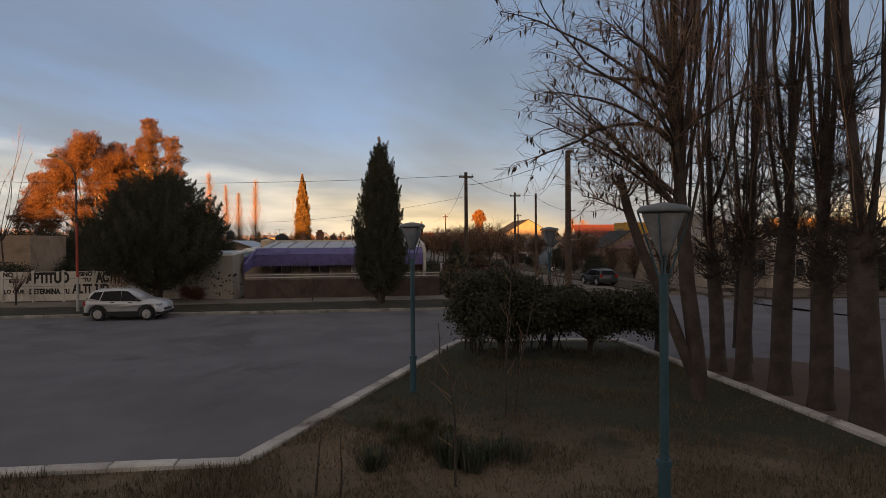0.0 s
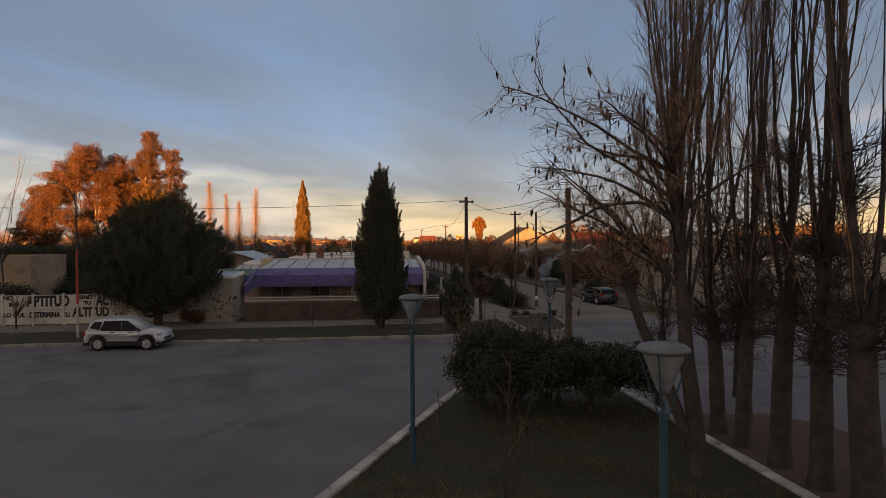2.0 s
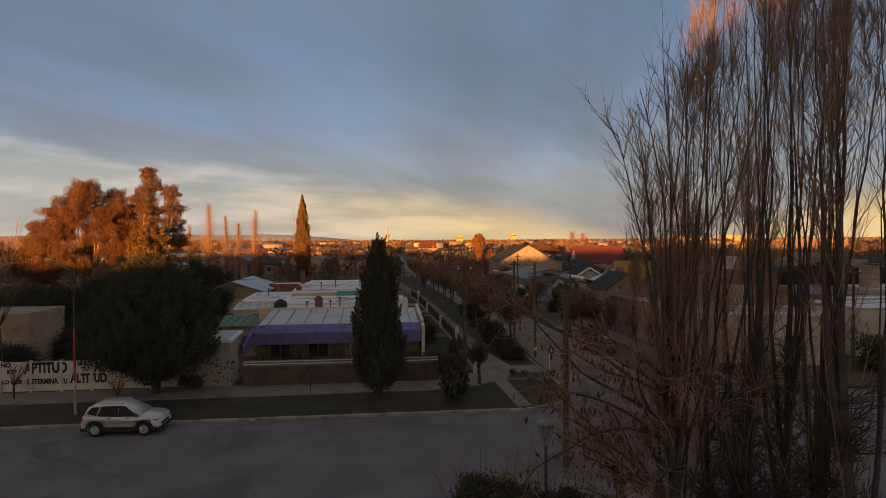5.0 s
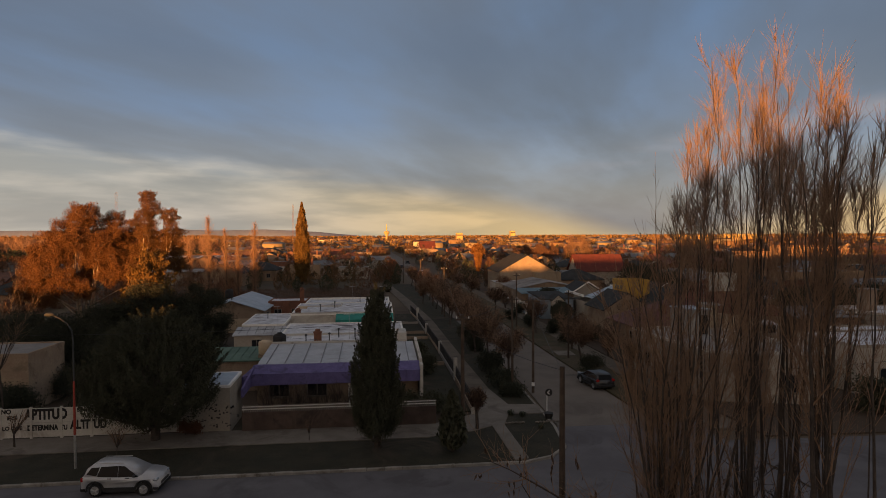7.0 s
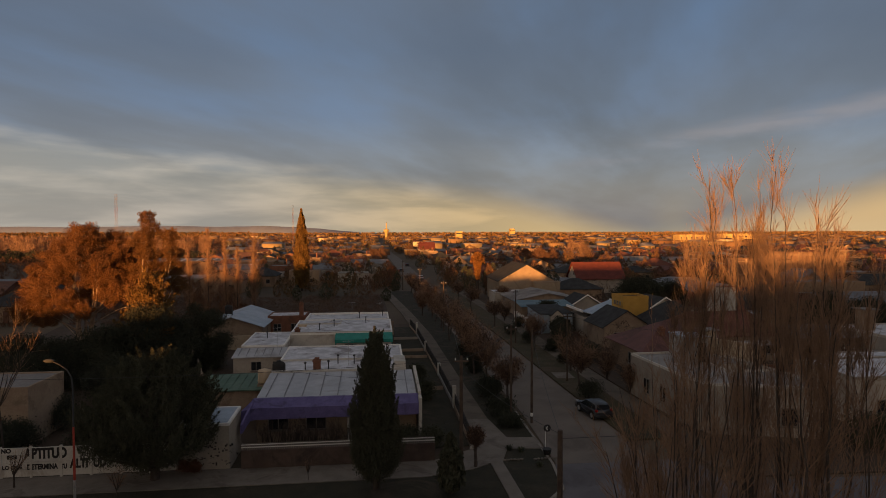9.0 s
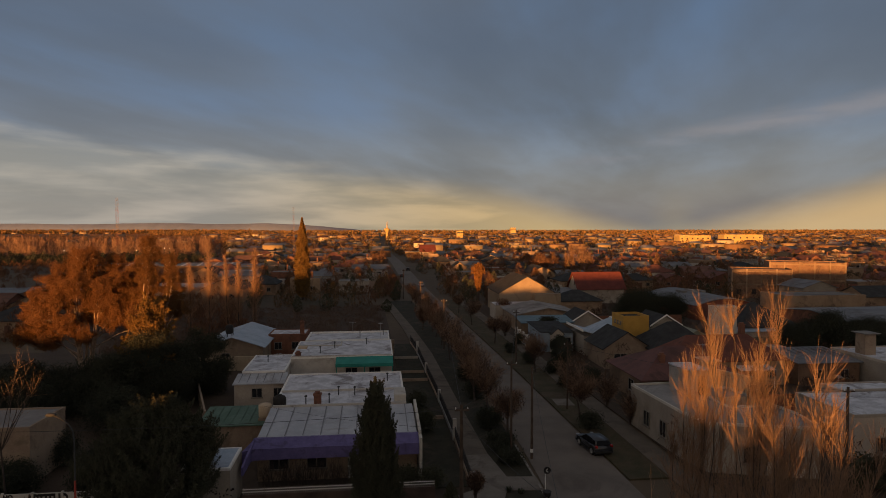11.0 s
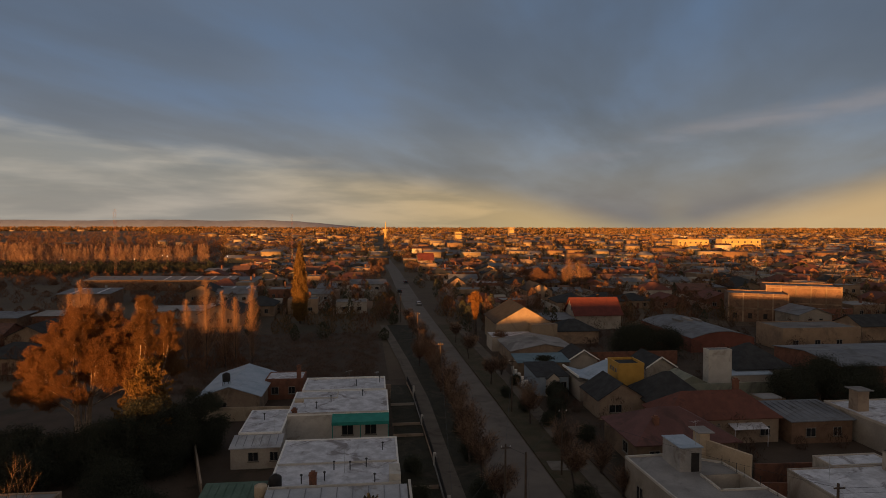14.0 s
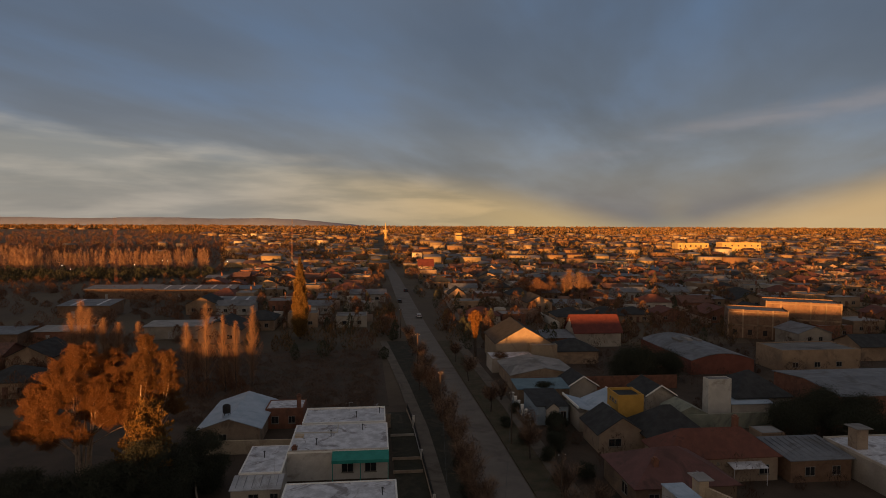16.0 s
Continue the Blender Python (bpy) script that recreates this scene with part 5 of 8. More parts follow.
# ---- parked cars ----
def car(label, x, y, turn, paint, group="", suv=True):
    """A small car, nose towards +x, 4.1 m long."""
    e = thing("car", label, "car", group, at=(x, y, 0.0), turn=turn)
    H = 1.0 if suv else 0.88
    side = [(-1.98, 0.42), (-2.03, 0.62), (-1.98, 0.98 * H), (-1.90, 1.06 * H), (0.95, 1.06 * H), (1.3, 1.04 * H), (1.72, 0.98 * H), (1.92, 0.88 * H), (2.01, 0.70), (2.04, 0.45), (1.98, 0.3)]

    def arch(cx):
        return [(cx + 0.40 * math.cos(a), 0.34 + 0.40 * math.sin(a)) for a in np.linspace(0.0, math.pi, 9)]
    outline = side + [(1.70, 0.24)] + [p for p in arch(1.25) if p[1] > 0.24] + [(0.8, 0.24), (-0.8, 0.24)] + [p for p in arch(-1.27) if p[1] > 0.24] + [(-1.72, 0.28)]
    bm = bmesh.new()
    prism_x(bm, outline, -0.86, 0.86)
    bmesh.ops.recalc_face_normals(bm, faces=bm.faces)
    bmesh.ops.bevel(bm, geom=[ed for ed in bm.edges if abs(ed.verts[0].co.y - ed.verts[1].co.y) < 1e-4 and min(ed.verts[0].co.z, ed.verts[1].co.z) > 0.45], offset=0.07, segments=2, affect="EDGES")
    part("body", bm, paint, e, "", True)
    top = 1.60 if suv else 1.42
    cab = [(-1.9, 1.02 * H), (-1.72, top - 0.16), (-1.45, top - 0.03), (-0.9, top + 0.01), (-0.2, top), (0.22, top - 0.06), (1.16, 1.02 * H)]
    bm = bmesh.new()
    lo = [bm.verts.new((px, -0.82 + 0.20 * (pz - H) / (top - H), pz)) for px, pz in cab]
    hi = [bm.verts.new((px, 0.82 - 0.20 * (pz - H) / (top - H), pz)) for px, pz in cab]
    bm.faces.new(lo)
    bm.faces.new(hi[::-1])
    for i in range(len(cab)):
        j = (i + 1) % len(cab)
        bm.faces.new((lo[j], lo[i], hi[i], hi[j]))
    bmesh.ops.recalc_face_normals(bm, faces=bm.faces)
    bmesh.ops.bevel(bm, geom=bm.edges[:], offset=0.03, segments=2, affect="EDGES")
    cabin = part("cabin", bm, paint, e, "", True)

    def side_y(z):
        return 0.82 - 0.20 * (z - H) / (top - H) + 0.006
    z0, z1 = 0.99 * H, top - 0.08
    for s in (-1, 1):
        for a, b, c, d in (((-1.74, z0 + 0.17), (-1.22, z0 + 0.07), (-1.08, z1 - 0.04), (-1.52, z1 - 0.06)), ((-1.18, z0 + 0.05), (-0.11, z0), (-0.11, z1), (-1.02, z1 - 0.02)), ((-0.09, z0), (1.02, z0 - 0.03), (0.22, z1 - 0.02), (-0.09, z1))):
            bm = bmesh.new()
            f = [bm.verts.new((px, s * side_y(pz), pz)) for px, pz in (a, b, c, d)]
            g = [bm.verts.new((px, s * (side_y(pz) - 0.02), pz)) for px, pz in (a, b, c, d)]
            bm.faces.new(f)
            bm.faces.new(g[::-1])
            for i in range(4):
                bm.faces.new((f[i], f[(i + 1) % 4], g[(i + 1) % 4], g[i]))
            part("side_window", bm, car_glass, cabin)
    for name, xa, za, xb, zb, w in (("windscreen", 1.10, 1.03 * H, 0.20, top - 0.09, 0.68), ("rear_window", -1.86, 1.1 * H, -1.66, top - 0.12, 0.64)):
        bm = bmesh.new()
        o = 0.035 if xa > 0 else -0.035
        q = [(xa + o, -w, za), (xa + o, w, za), (xb + o, w * 0.86, zb), (xb + o, -w * 0.86, zb)]
        f = [bm.verts.new(p) for p in q]
        g = [bm.verts.new((p[0] - o * 0.8, p[1], p[2])) for p in q]
        bm.faces.new(f)
        bm.faces.new(g[::-1])
        for i in range(4):
            bm.faces.new((f[i], f[(i + 1) % 4], g[(i + 1) % 4], g[i]))
        part(name, bm, car_glass, cabin)
    for cx in (-1.27, 1.25):
        for s in (-1, 1):
            bm = bmesh.new()
            rod(bm, (cx, s * 0.68, 0.34), (cx, s * 0.88, 0.34), 0.34, 0.34, 24)
            bmesh.ops.bevel(bm, geom=[ed for ed in bm.edges if abs(ed.verts[0].co.y - ed.verts[1].co.y) < 1e-4], offset=0.03, segments=1, affect="EDGES")
            wh = part("wheel", bm, rubber, e)
            bm = bmesh.new()
            rod(bm, (cx, s * 0.86, 0.34), (cx, s * 0.885, 0.34), 0.235, 0.225, 20)
            part("rim", bm, steel, wh)
            for k in range(5):
                a = k * 2 * math.pi / 5 + 0.3
                bm = bmesh.new()
                rod(bm, (cx, s * 0.892, 0.34), (cx + 0.21 * math.cos(a), s * 0.892, 0.34 + 0.21 * math.sin(a)), 0.035, 0.05, 6)
                part("spoke", bm, steel, wh)
    for s in (-1, 1):
        bm = bmesh.new()
        box(bm, 1.70, 1.97, s * 0.70 - 0.16, s * 0.72 + 0.14, 0.74, 0.88)
        bmesh.ops.bevel(bm, geom=bm.edges[:], offset=0.03, segments=1, affect="EDGES")
        part("headlight", bm, head_glass, e, "clear headlight")
        bm = bmesh.new()
        box(bm, -2.03, -1.86, s * 0.74 - 0.12, s * 0.74 + 0.13, 0.78, 1.0)
        bmesh.ops.bevel(bm, geom=bm.edges[:], offset=0.03, segments=1, affect="EDGES")
        part("tail_light", bm, tail_red, e, "red tail light")
        bm = bmesh.new()
        box(bm, 0.72, 0.86, s * 0.93 - 0.09, s * 0.93 + 0.09, 1.02 * H, 1.14 * H)
        bmesh.ops.bevel(bm, geom=bm.edges[:], offset=0.03, segments=1, affect="EDGES")
        part("door_mirror", bm, iron, e)
        bm = bmesh.new()
        for cx in (-1.27, 1.25):
            ring = [(cx + q * math.cos(a), 0.34 + q * math.sin(a)) for q, angs in ((0.49, np.linspace(-0.15, math.pi + 0.15, 13)), (0.39, np.linspace(math.pi + 0.15, -0.15, 13))) for a in angs]
            bma = bmesh.new()
            prism_x(bma, ring, s * 0.872 - 0.012, s * 0.872 + 0.014)
            part("arch_trim", bma, rubber, e, "black plastic wheel arch trim")
        box(bm, -0.80, 0.78, s * 0.875 - 0.012, s * 0.875 + 0.012, 0.24, 0.48)
        part("lower_trim", bm, rubber, e, "black plastic lower trim")
        for px in (-0.62, 0.30):
            bm = bmesh.new()
            box(bm, px, px + 0.2, s * 0.872 - 0.012, s * 0.872 + 0.018, 0.92 * H, 0.96 * H)
            part("door_handle", bm, iron, e)
        if suv:
            bm = bmesh.new()
            rod(bm, (-1.35, s * 0.56, top + 0.04), (0.1, s * 0.56, top + 0.03), 0.02, 0.02, 6)
            part("roof_rail", bm, steel, e)
    for name_b, xa, xb in (("front_bumper_trim", 1.72, 2.05), ("rear_bumper_trim", -2.05, -1.74)):
        bm = bmesh.new()
        box(bm, xa, xb, -0.87, 0.87, 0.27, 0.47)
        bmesh.ops.bevel(bm, geom=bm.edges[:], offset=0.04, segments=1, affect="EDGES")
        part(name_b, bm, rubber, e, "black plastic bumper trim")
    bm = bmesh.new()
    box(bm, 1.96, 2.05, -0.5, 0.5, 0.48, 0.62)
    part("grille", bm, iron, e, "dark grille")
    if suv:
        bm = bmesh.new()
        rod(bm, (-2.02, 0.05, 0.82), (-2.22, 0.05, 0.82), 0.32, 0.30, 20)
        part("spare_wheel", bm, rubber, e, "spare wheel on the tailgate")
    e.scale = (0.94, 0.94, 0.97)
    return e


car("silver compact sport-utility car parked at the kerb", -12.55, 32.75, -3.0, car_paint)
car("dark hatchback parked at the street edge", 19.0, 50.6, 97, car_dark, suv=False)
for i, (x, y, p) in enumerate([(street_x(200) + 2.2, 200, car_paint), (street_x(238) - 2.2, 238, car_dark), (street_x(275) + 2.4, 275, car_dark), (-26.5, 66.5, car_dark)]):
    car("small parked car far along the street" if y > 100 else "dark car parked in a yard under trees", x, y, 92 if y > 100 else 60, p, suv=False)

# ---- corner bed, small trees, street trees ----
sign = thing("corner_sign", "small black and white arrow sign over a potted shrub", "sign", at=(12.3, 42.1, 0.1))
bm = bmesh.new()
rod(bm, (0, 0, -0.1), (0, 0, 1.9), 0.03, 0.03, 8)
part("post", bm, white_trim, sign)
bm = bmesh.new()
rod(bm, (0.12, -0.06, 1.72), (0.12, -0.03, 1.72), 0.26, 0.26, 18)
plate = part("plate", bm, black_paint, sign, "round black sign plate")
for a in (40, -40):
    bm = bmesh.new()
    box(bm, 0, 0.2, -0.005, 0.005, -0.025, 0.025)
    ob = part("arrow_bar", bm, white_trim, plate)
    ob.matrix_local = Matrix.Translation((0.02, -0.066, 1.72)) @ Matrix.Rotation(radians(a), 4, "Y")
bm = bmesh.new()
lathe(bm, [(0.22, 0), (0.30, 0.35), (0.33, 0.4), (0.28, 0.4)], 14, (-0.02, -0.5))
part("pot", bm, black_paint, sign)
bed = thing("stone_border", "row of whitewashed stones edging the corner bed", "stones")
for i in range(16):
    if i in (6, 7, 8):
        continue
    bm = bmesh.new()
    bmesh.ops.create_icosphere(bm, subdivisions=1, radius=0.12)
    bmesh.ops.scale(bm, vec=(rng.uniform(0.9, 1.4), 0.8, 0.7), verts=bm.verts)
    ob = part("stone", bm, pave, bed)
    ob.location = (9.05 + i * 0.24, 40.75 + rng.uniform(-0.05, 0.05), 0.16)
for i, (x, y, n, h) in enumerate([(9.8, 42.8, 60, 0.7), (10.6, 42.4, 60, 0.6), (12.3, 41.6, 70, 0.6), (11.2, 39.6, 60, 0.5)]):
    blades("low dark garden plant in the corner bed", x, y, n, h, 300 + i, agave_mat, "garden_plant", 0.9, 0.06, 0.1)


def brush_tree(label, x, y, h, w, seed, material=wood_far, stem=0.45, n=1000, leaf=0.035, group="bare street trees"):
    """A small street tree whose bare crown is a dense brush of twigs."""
    r = np.random.default_rng(seed)
    e = thing("street_tree", label, "tree", group, at=(x, y, 0.1))
    part("trunk", tubes("trunk", [branch(r, (0, 0, -0.1), (r.normal() * 0.05, r.normal() * 0.05, 1), stem + 0.2, 0.13, 0.09, 4, 0.02, 0.05)], bark, 8), None, e)
    lines, pts = [], []
    for i in range(9):
        a = r.uniform(0, 6.28)
        ln = branch(r, (0, 0, stem), (math.cos(a) * 0.6, math.sin(a) * 0.6, 1), (h - stem) * r.uniform(0.7, 1.15), 0.045, 0.008, 6, 0.05, 0.1)
        lines.append(ln)
        part("limb", tubes("limb", [ln], bark, 5), None, e)
    tw = []
    for i in range(n // 2):
        ln = lines[r.integers(len(lines))]
        p, d, _ = along(ln, r.uniform(0.15, 1))
        tw.append(branch(r, p, spread(r, d, 50), r.uniform(0.5, 1.3) * w * 0.5, 0.014, 0.005, 3, 0.06, 0.12))
    tagged(part("twigwork", tubes("twigwork", tw, twig_mat, 3), None, e), kind="stuff")
    d = r.normal(size=(n, 3))
    d /= np.linalg.norm(d, axis=1, keepdims=True)
    d = d * r.uniform(0.05, 1, (n, 1)) ** 0.6 * np.array([w * 0.8, w * 0.8, (h - stem) * 0.62]) + np.array([0, 0, stem + (h - stem) * 0.5])
    d[:, :2] *= (0.35 + 0.75 * np.clip((d[:, 2:3] - stem * 0.6) / (h - stem), 0, 1))
    tagged(part("crown", shards("crown", d, leaf, material, seed, 13.0, lean=(0, 0, 0.55)), None, e), kind="stuff")
    return e


street_twig = island("brown_twig_crowns", [(0.0, (0.055, 0.034, 0.025)), (0.6, (0.082, 0.050, 0.036)), (1.0, (0.11, 0.066, 0.047))])
for i, (x, y, h, w) in enumerate([(12.1, 54, 4.6, 1.9), (11.2, 59.5, 5.6, 2.6), (11.5, 66.5, 5.8, 2.7), (11.2, 73, 5.6, 2.6), (11.5, 79.5, 5.9, 2.8), (11.2, 86, 5.6, 2.6), (11.2, 92.5, 5.8, 2.7), (11.0, 99, 5.6, 2.6), (20.6, 57.2, 4.8, 2.1), (20.8, 78, 4.2, 1.9),
                                  (10.9, 112, 5.6, 2.6), (10.7, 120, 5.4, 2.5), (10.2, 131, 5.4, 2.5), (9.8, 142, 5.2, 2.4), (19.5, 100, 4.6, 2.2), (19.0, 118, 4.8, 2.2), (19.0, 134, 4.6, 2.1), (8.8, 155, 5, 2.4)]):
    brush_tree("bare street tree with a broad brown twiggy crown", x + 0.4 * math.sin(i * 2.3), y + 1.2 * math.sin(i * 1.7), h * (0.94 + 0.1 * math.sin(i * 3.1)), w * (0.92 + 0.14 * math.cos(i * 2.1)), 400 + i, street_twig, 2.0, 1500, 0.04)
for i, (x, y, h, w) in enumerate([(10.6, 105.5, 5.6, 2.8), (8.9, 113, 5.0, 2.3), (27, 126, 4.0, 2.2)]):
    brush_tree("street tree with a rust-red winter crown", x, y, h, w, 430 + i, rust_leaf, 1.6, 1400, 0.045)
brush_tree("small round-headed tree on the pavement", 6.9, 39.9, 2.6, 0.7, 440, street_twig, 1.5, 700, 0.05)
for i, (x, y, h, w) in enumerate([(-24.6, 43.8, 11.6, 2.0), (-21.9, 39.9, 2.6, 0.9), (-14.9, 37.4, 2.0, 0.8), (-4.0, 39.0, 1.7, 0.25)]):
    r = np.random.default_rng(450 + i)
    e = thing("bare_tree", "slender bare tree beside the white wall", "tree", at=(x, y, 0.1))
    tk = branch(r, (0, 0, -0.1), (0, 0, 1), h * 0.35, 0.07 if h > 2 else 0.03, 0.05 if h > 2 else 0.02, 4, 0.03, 0.05)
    part("trunk", tubes("trunk", [tk], bark, 7), None, e)
    ls, tw = [], []
    for j in range(9):
        ls.append(branch(r, tk[-1][:3], spread(r, np.array([0, 0, 1.0]), 26), h * r.uniform(0.4, 0.66), 0.03, 0.008, 7, 0.04, 0.08))
        part("limb", tubes("limb", [ls[-1]], bark, 5), None, e)
    for ln in ls:
        for k in r.uniform(0.15, 1, 16):
            p, d, _ = along(ln, k)
            tw.append(branch(r, p, spread(r, d, 40), r.uniform(0.2, 0.7) * w, 0.009, 0.003, 4, 0.06, 0.12))
    tagged(part("twigwork", tubes("twigwork", tw, twig_mat, 3), None, e), kind="stuff")
spire("cypress_tree", "small dark conifer on the corner verge", 4.75, 36.0, 0.1, 3.6, 0.75, needle, 23, 5000, 0.16, foot=0.3)
for x in (-12.1, -11.5):
    leafy("dry_plant", "low dry orange plant at the foot of the rough wall", x, 40.9, 0.15, 0.9, 0.03, random_clumps(np.random.default_rng(int(-x * 10)), 7, 0.35, 0.25, 0.2, 0.75, 0.22, 260, 0.2), 0.06, 0, rust_leaf, 471)
# hedges and bare shrubs of the front garden
for i in range(9):
    r = np.random.default_rng(480 + i)
    e = thing("bare_shrub", "bare upright shrub against the white house front", "shrub", "shrubs of the front garden", at=(-7.6 + i * 0.95 + r.uniform(-0.2, 0.2), 44.6, 0.1))
    tw = [branch(r, (r.normal() * 0.25, r.normal() * 0.15, 0), (r.normal() * 0.22, r.normal() * 0.2, 1), r.uniform(1.3, 2.3), 0.022, 0.006, 5, 0.05, 0.1) for _ in range(22)]
    fw = [branch(r, along(t_, k)[0], spread(r, along(t_, k)[1], 40), r.uniform(0.25, 0.6), 0.009, 0.004, 3, 0.04, 0.12) for t_ in tw for k in r.uniform(0.3, 1.0, 9)]
    tagged(part("stemwork", tubes("stemwork", tw, bark, 4), None, e), kind="stuff")
    tagged(part("twigwork", tubes("twigwork", fw, bark, 3), None, e), kind="stuff")
for i, (x, y, h, w, n) in enumerate([(4.4, 44.0, 1.8, 0.8, 10), (5.0, 57, 1.6, 0.9, 10), (4.6, 64, 1.6, 1.0, 10), (2.5, 44.5, 1.3, 0.6, 8)]):
    leafy("garden_bush", "dark garden bush by the house", x, y, 0.1, h, 0.06, random_clumps(np.random.default_rng(500 + i), n, w * 0.7, w * 0.9, 0.4, h - 0.3, 0.5, 420, 0.3), 0.09, 0, needle, 500 + i)
for i, (x, y, h, w, n) in enumerate([(11.2, 57.2, 1.9, 1.5, 16), (11.0, 51.4, 1.3, 1.3, 12), (11.4, 67.6, 1.9, 1.6, 16), (11.0, 48.2, 1.0, 1.0, 10), (11.6, 75.6, 1.7, 1.4, 14), (20.6, 55.6, 1.5, 1.0, 12), (23.4, 77.6, 1.8, 1.2, 12), (21.6, 84.0, 1.5, 1.1, 10), (23.0, 71.0, 2.0, 1.1, 12), (20.7, 91.5, 1.3, 1.0, 10), (23.6, 98.0, 1.6, 1.1, 10), (25.2, 80.5, 2.6, 1.5, 16), (26.8, 84.5, 3.0, 1.7, 18), (26.4, 71.5, 2.6, 1.4, 14)]):
    leafy("garden_bush", "dark garden bush beside the street", x, y, 0.1, h, 0.06, random_clumps(np.random.default_rng(560 + i), n, w * 0.7, w * 0.9, 0.3, h - 0.3, 0.5, 420, 0.3), 0.085, 0, yard_leaf, 560 + i, group="bushes along the street")
for i, (x, y, h, w) in enumerate([(22.2, 66.6, 4.2, 2.0), (24.6, 62.0, 3.6, 1.8), (23.2, 88.0, 3.8, 1.8), (22.8, 105.0, 3.6, 1.8), (24.8, 56.5, 3.2, 1.5)]):
    brush_tree("small bare street tree with upright brown twigs", x, y, h, w, 580 + i, street_twig)
# undergrowth below the eucalyptus
for i, (x, y, h, w) in enumerate([(-20, 55, 3.0, 2.6), (-24, 60, 4.2, 3.0), (-22, 67, 4.5, 3.2), (-29, 66, 5.0, 3.4), (-33, 62, 4.5, 3.4), (-40, 66, 4.6, 3.8), (-19, 73, 3.0, 2.4), (-26, 52, 2.6, 2.4), (-20, 47, 2.6, 2.2), (-26, 46, 2.2, 2.2), (-46, 62, 4, 3.5)]):
    leafy("garden_tree", "dark overgrown yard tree", x, y, 0.05, h, 0.12, random_clumps(np.random.default_rng(520 + i), 20, w * 0.75, w * 0.75, 0.6, h - 0.5, w * 0.36, 1100, 0.35), 0.085, 0, yard_leaf, 520 + i, group="overgrown yard trees")

# ---- houses behind the avenue ----
W, S = (1.2, 1.1), 0.95
# Tan wall colour stands in for white plaster in the awning's shade.
front_house = house("long white house with a ribbed zinc roof and purple awning", -8.6, 46.6, 12.0, 6.2, 3.3, tan_wall, roof_sheet, "shed", 0.45, 0.0, ribs=9,
                    front=[(1.6, S, 1.5, 1.2), (4.4, S, 1.5, 1.2), (9.9, S, 1.2, 1.2)], doors=[(7.2, white_trim)])
bm = bmesh.new()
prism(bm, [(-0.85, -1.1), (12.1, -1.1), (12.1, 0.05), (-0.1, 0.05)], [2.72, 2.85, 3.3, 3.3], [2.82, 2.95, 3.42, 3.42])
prism(bm, [(-0.9, -1.15), (0.1, -1.15), (0.1, -1.05), (-0.9, -1.05)], [1.9, 2.12, 2.12, 1.9], [2.80, 2.97, 2.97, 2.80])
box(bm, 0.1, 12.1, -1.15, -1.05, 2.12, 2.97)
prism(bm, [(-0.55, -3.0), (-0.4, -3.0), (-0.1, 0), (-0.25, 0)], [1.75, 1.75, 2.3, 2.3], [2.35, 2.35, 3.4, 3.4])
part("awning", bm, purple, front_house, "purple painted awning along the roof edge")
bm = bmesh.new()
box(bm, 12.12, 12.34, -1.2, 6.2, 0, 3.35)
prism(bm, [(12.12, -0.2), (12.34, -0.2), (12.34, 6.4), (12.12, 6.4)], 3.35, [3.6, 3.6, 4.15, 4.15])
part("end_wall", bm, white_wall, front_house)
house("low white house with a patched flat silver roof", -8.7, 53.0, 11.6, 11.8, 3.35, white_wall, roof_white, "shed", 0.35, parapet=0.18, parapet_mat=white_trim, chimney=(3.9, 0.8, 3.3, 4.6), tank=(0.6, 1.2, 2.6))
house("white house with a teal fascia over its yard", -9.9, 74.3, 12.2, 9.2, 3.5, white_wall, roof_white, "shed", 0.25, parapet=0.15, parapet_mat=white_trim, front=[(7.2, S, 1.4, 1.3), (10.0, S, 1.4, 1.3)], chimney=(0.8, 0.6, 3.4, 4.0))
bm = bmesh.new()
prism(bm, [(-4.5, 72.6), (2.3, 72.6), (2.3, 74.2), (-4.5, 74.2)], [3.0, 3.0, 3.45, 3.45], [3.1, 3.1, 3.6, 3.6])
box(bm, -4.5, 2.3, 72.5, 72.6, 2.7, 3.1)
for x in (-4.4, -1.1, 2.2):
    rod(bm, (x, 72.6, 0.05), (x, 72.6, 2.9), 0.05, 0.05, 6)
solid("porch_roof", bm, teal, "teal painted porch roof over a back yard", "porch")
house("white back house with translucent patio roof strips", -9.3, 84.4, 11.4, 6.8, 3.5, white_wall, roof_white, "flat", parapet=0.35, parapet_mat=white_trim, ribs=9, front=[(1.6, S, 1.2, 1.2)])
house("low white wing with a flat silver roof", -14.6, 69.8, 4.7, 7.8, 3.0, white_wall, roof_white, "shed", 0.2, parapet=0.15, parapet_mat=white_trim)
house("small cream house with a zinc lean-to roof and one window", -14.9, 67.1, 5.2, 2.6, 2.3, town_white, roof_sheet, "shed", 0.5, 0.15, ribs=6, front=[(2.4, 0.9, 1.1, 1.0), (4.6, 0.9, 0.9, 1.0)])
house("open lean-to with a faded green sheet roof", -14.4, 52.4, 5.0, 4.1, 2.55, tan_wall, green_sheet, "shed", 0.35, 0.25, ribs=7, category="lean-to", name="lean_to")
house("small rough-rendered shed with a flat pale roof behind the street wall", -12.6, 41.5, 3.2, 3.6, 3.05, town_white, roof_blue, "shed", 0.12, parapet=0.12, parapet_mat=white_trim)
blue_house = house("cream house with a pale blue gable roof", -23.6, 86.6, 8.2, 13.4, 2.7, tan_wall, roof_blue, "gable_y", 1.35, 0.4, front=[(3.2, 0.9, 1.1, 1.0)])
bm = bmesh.new()
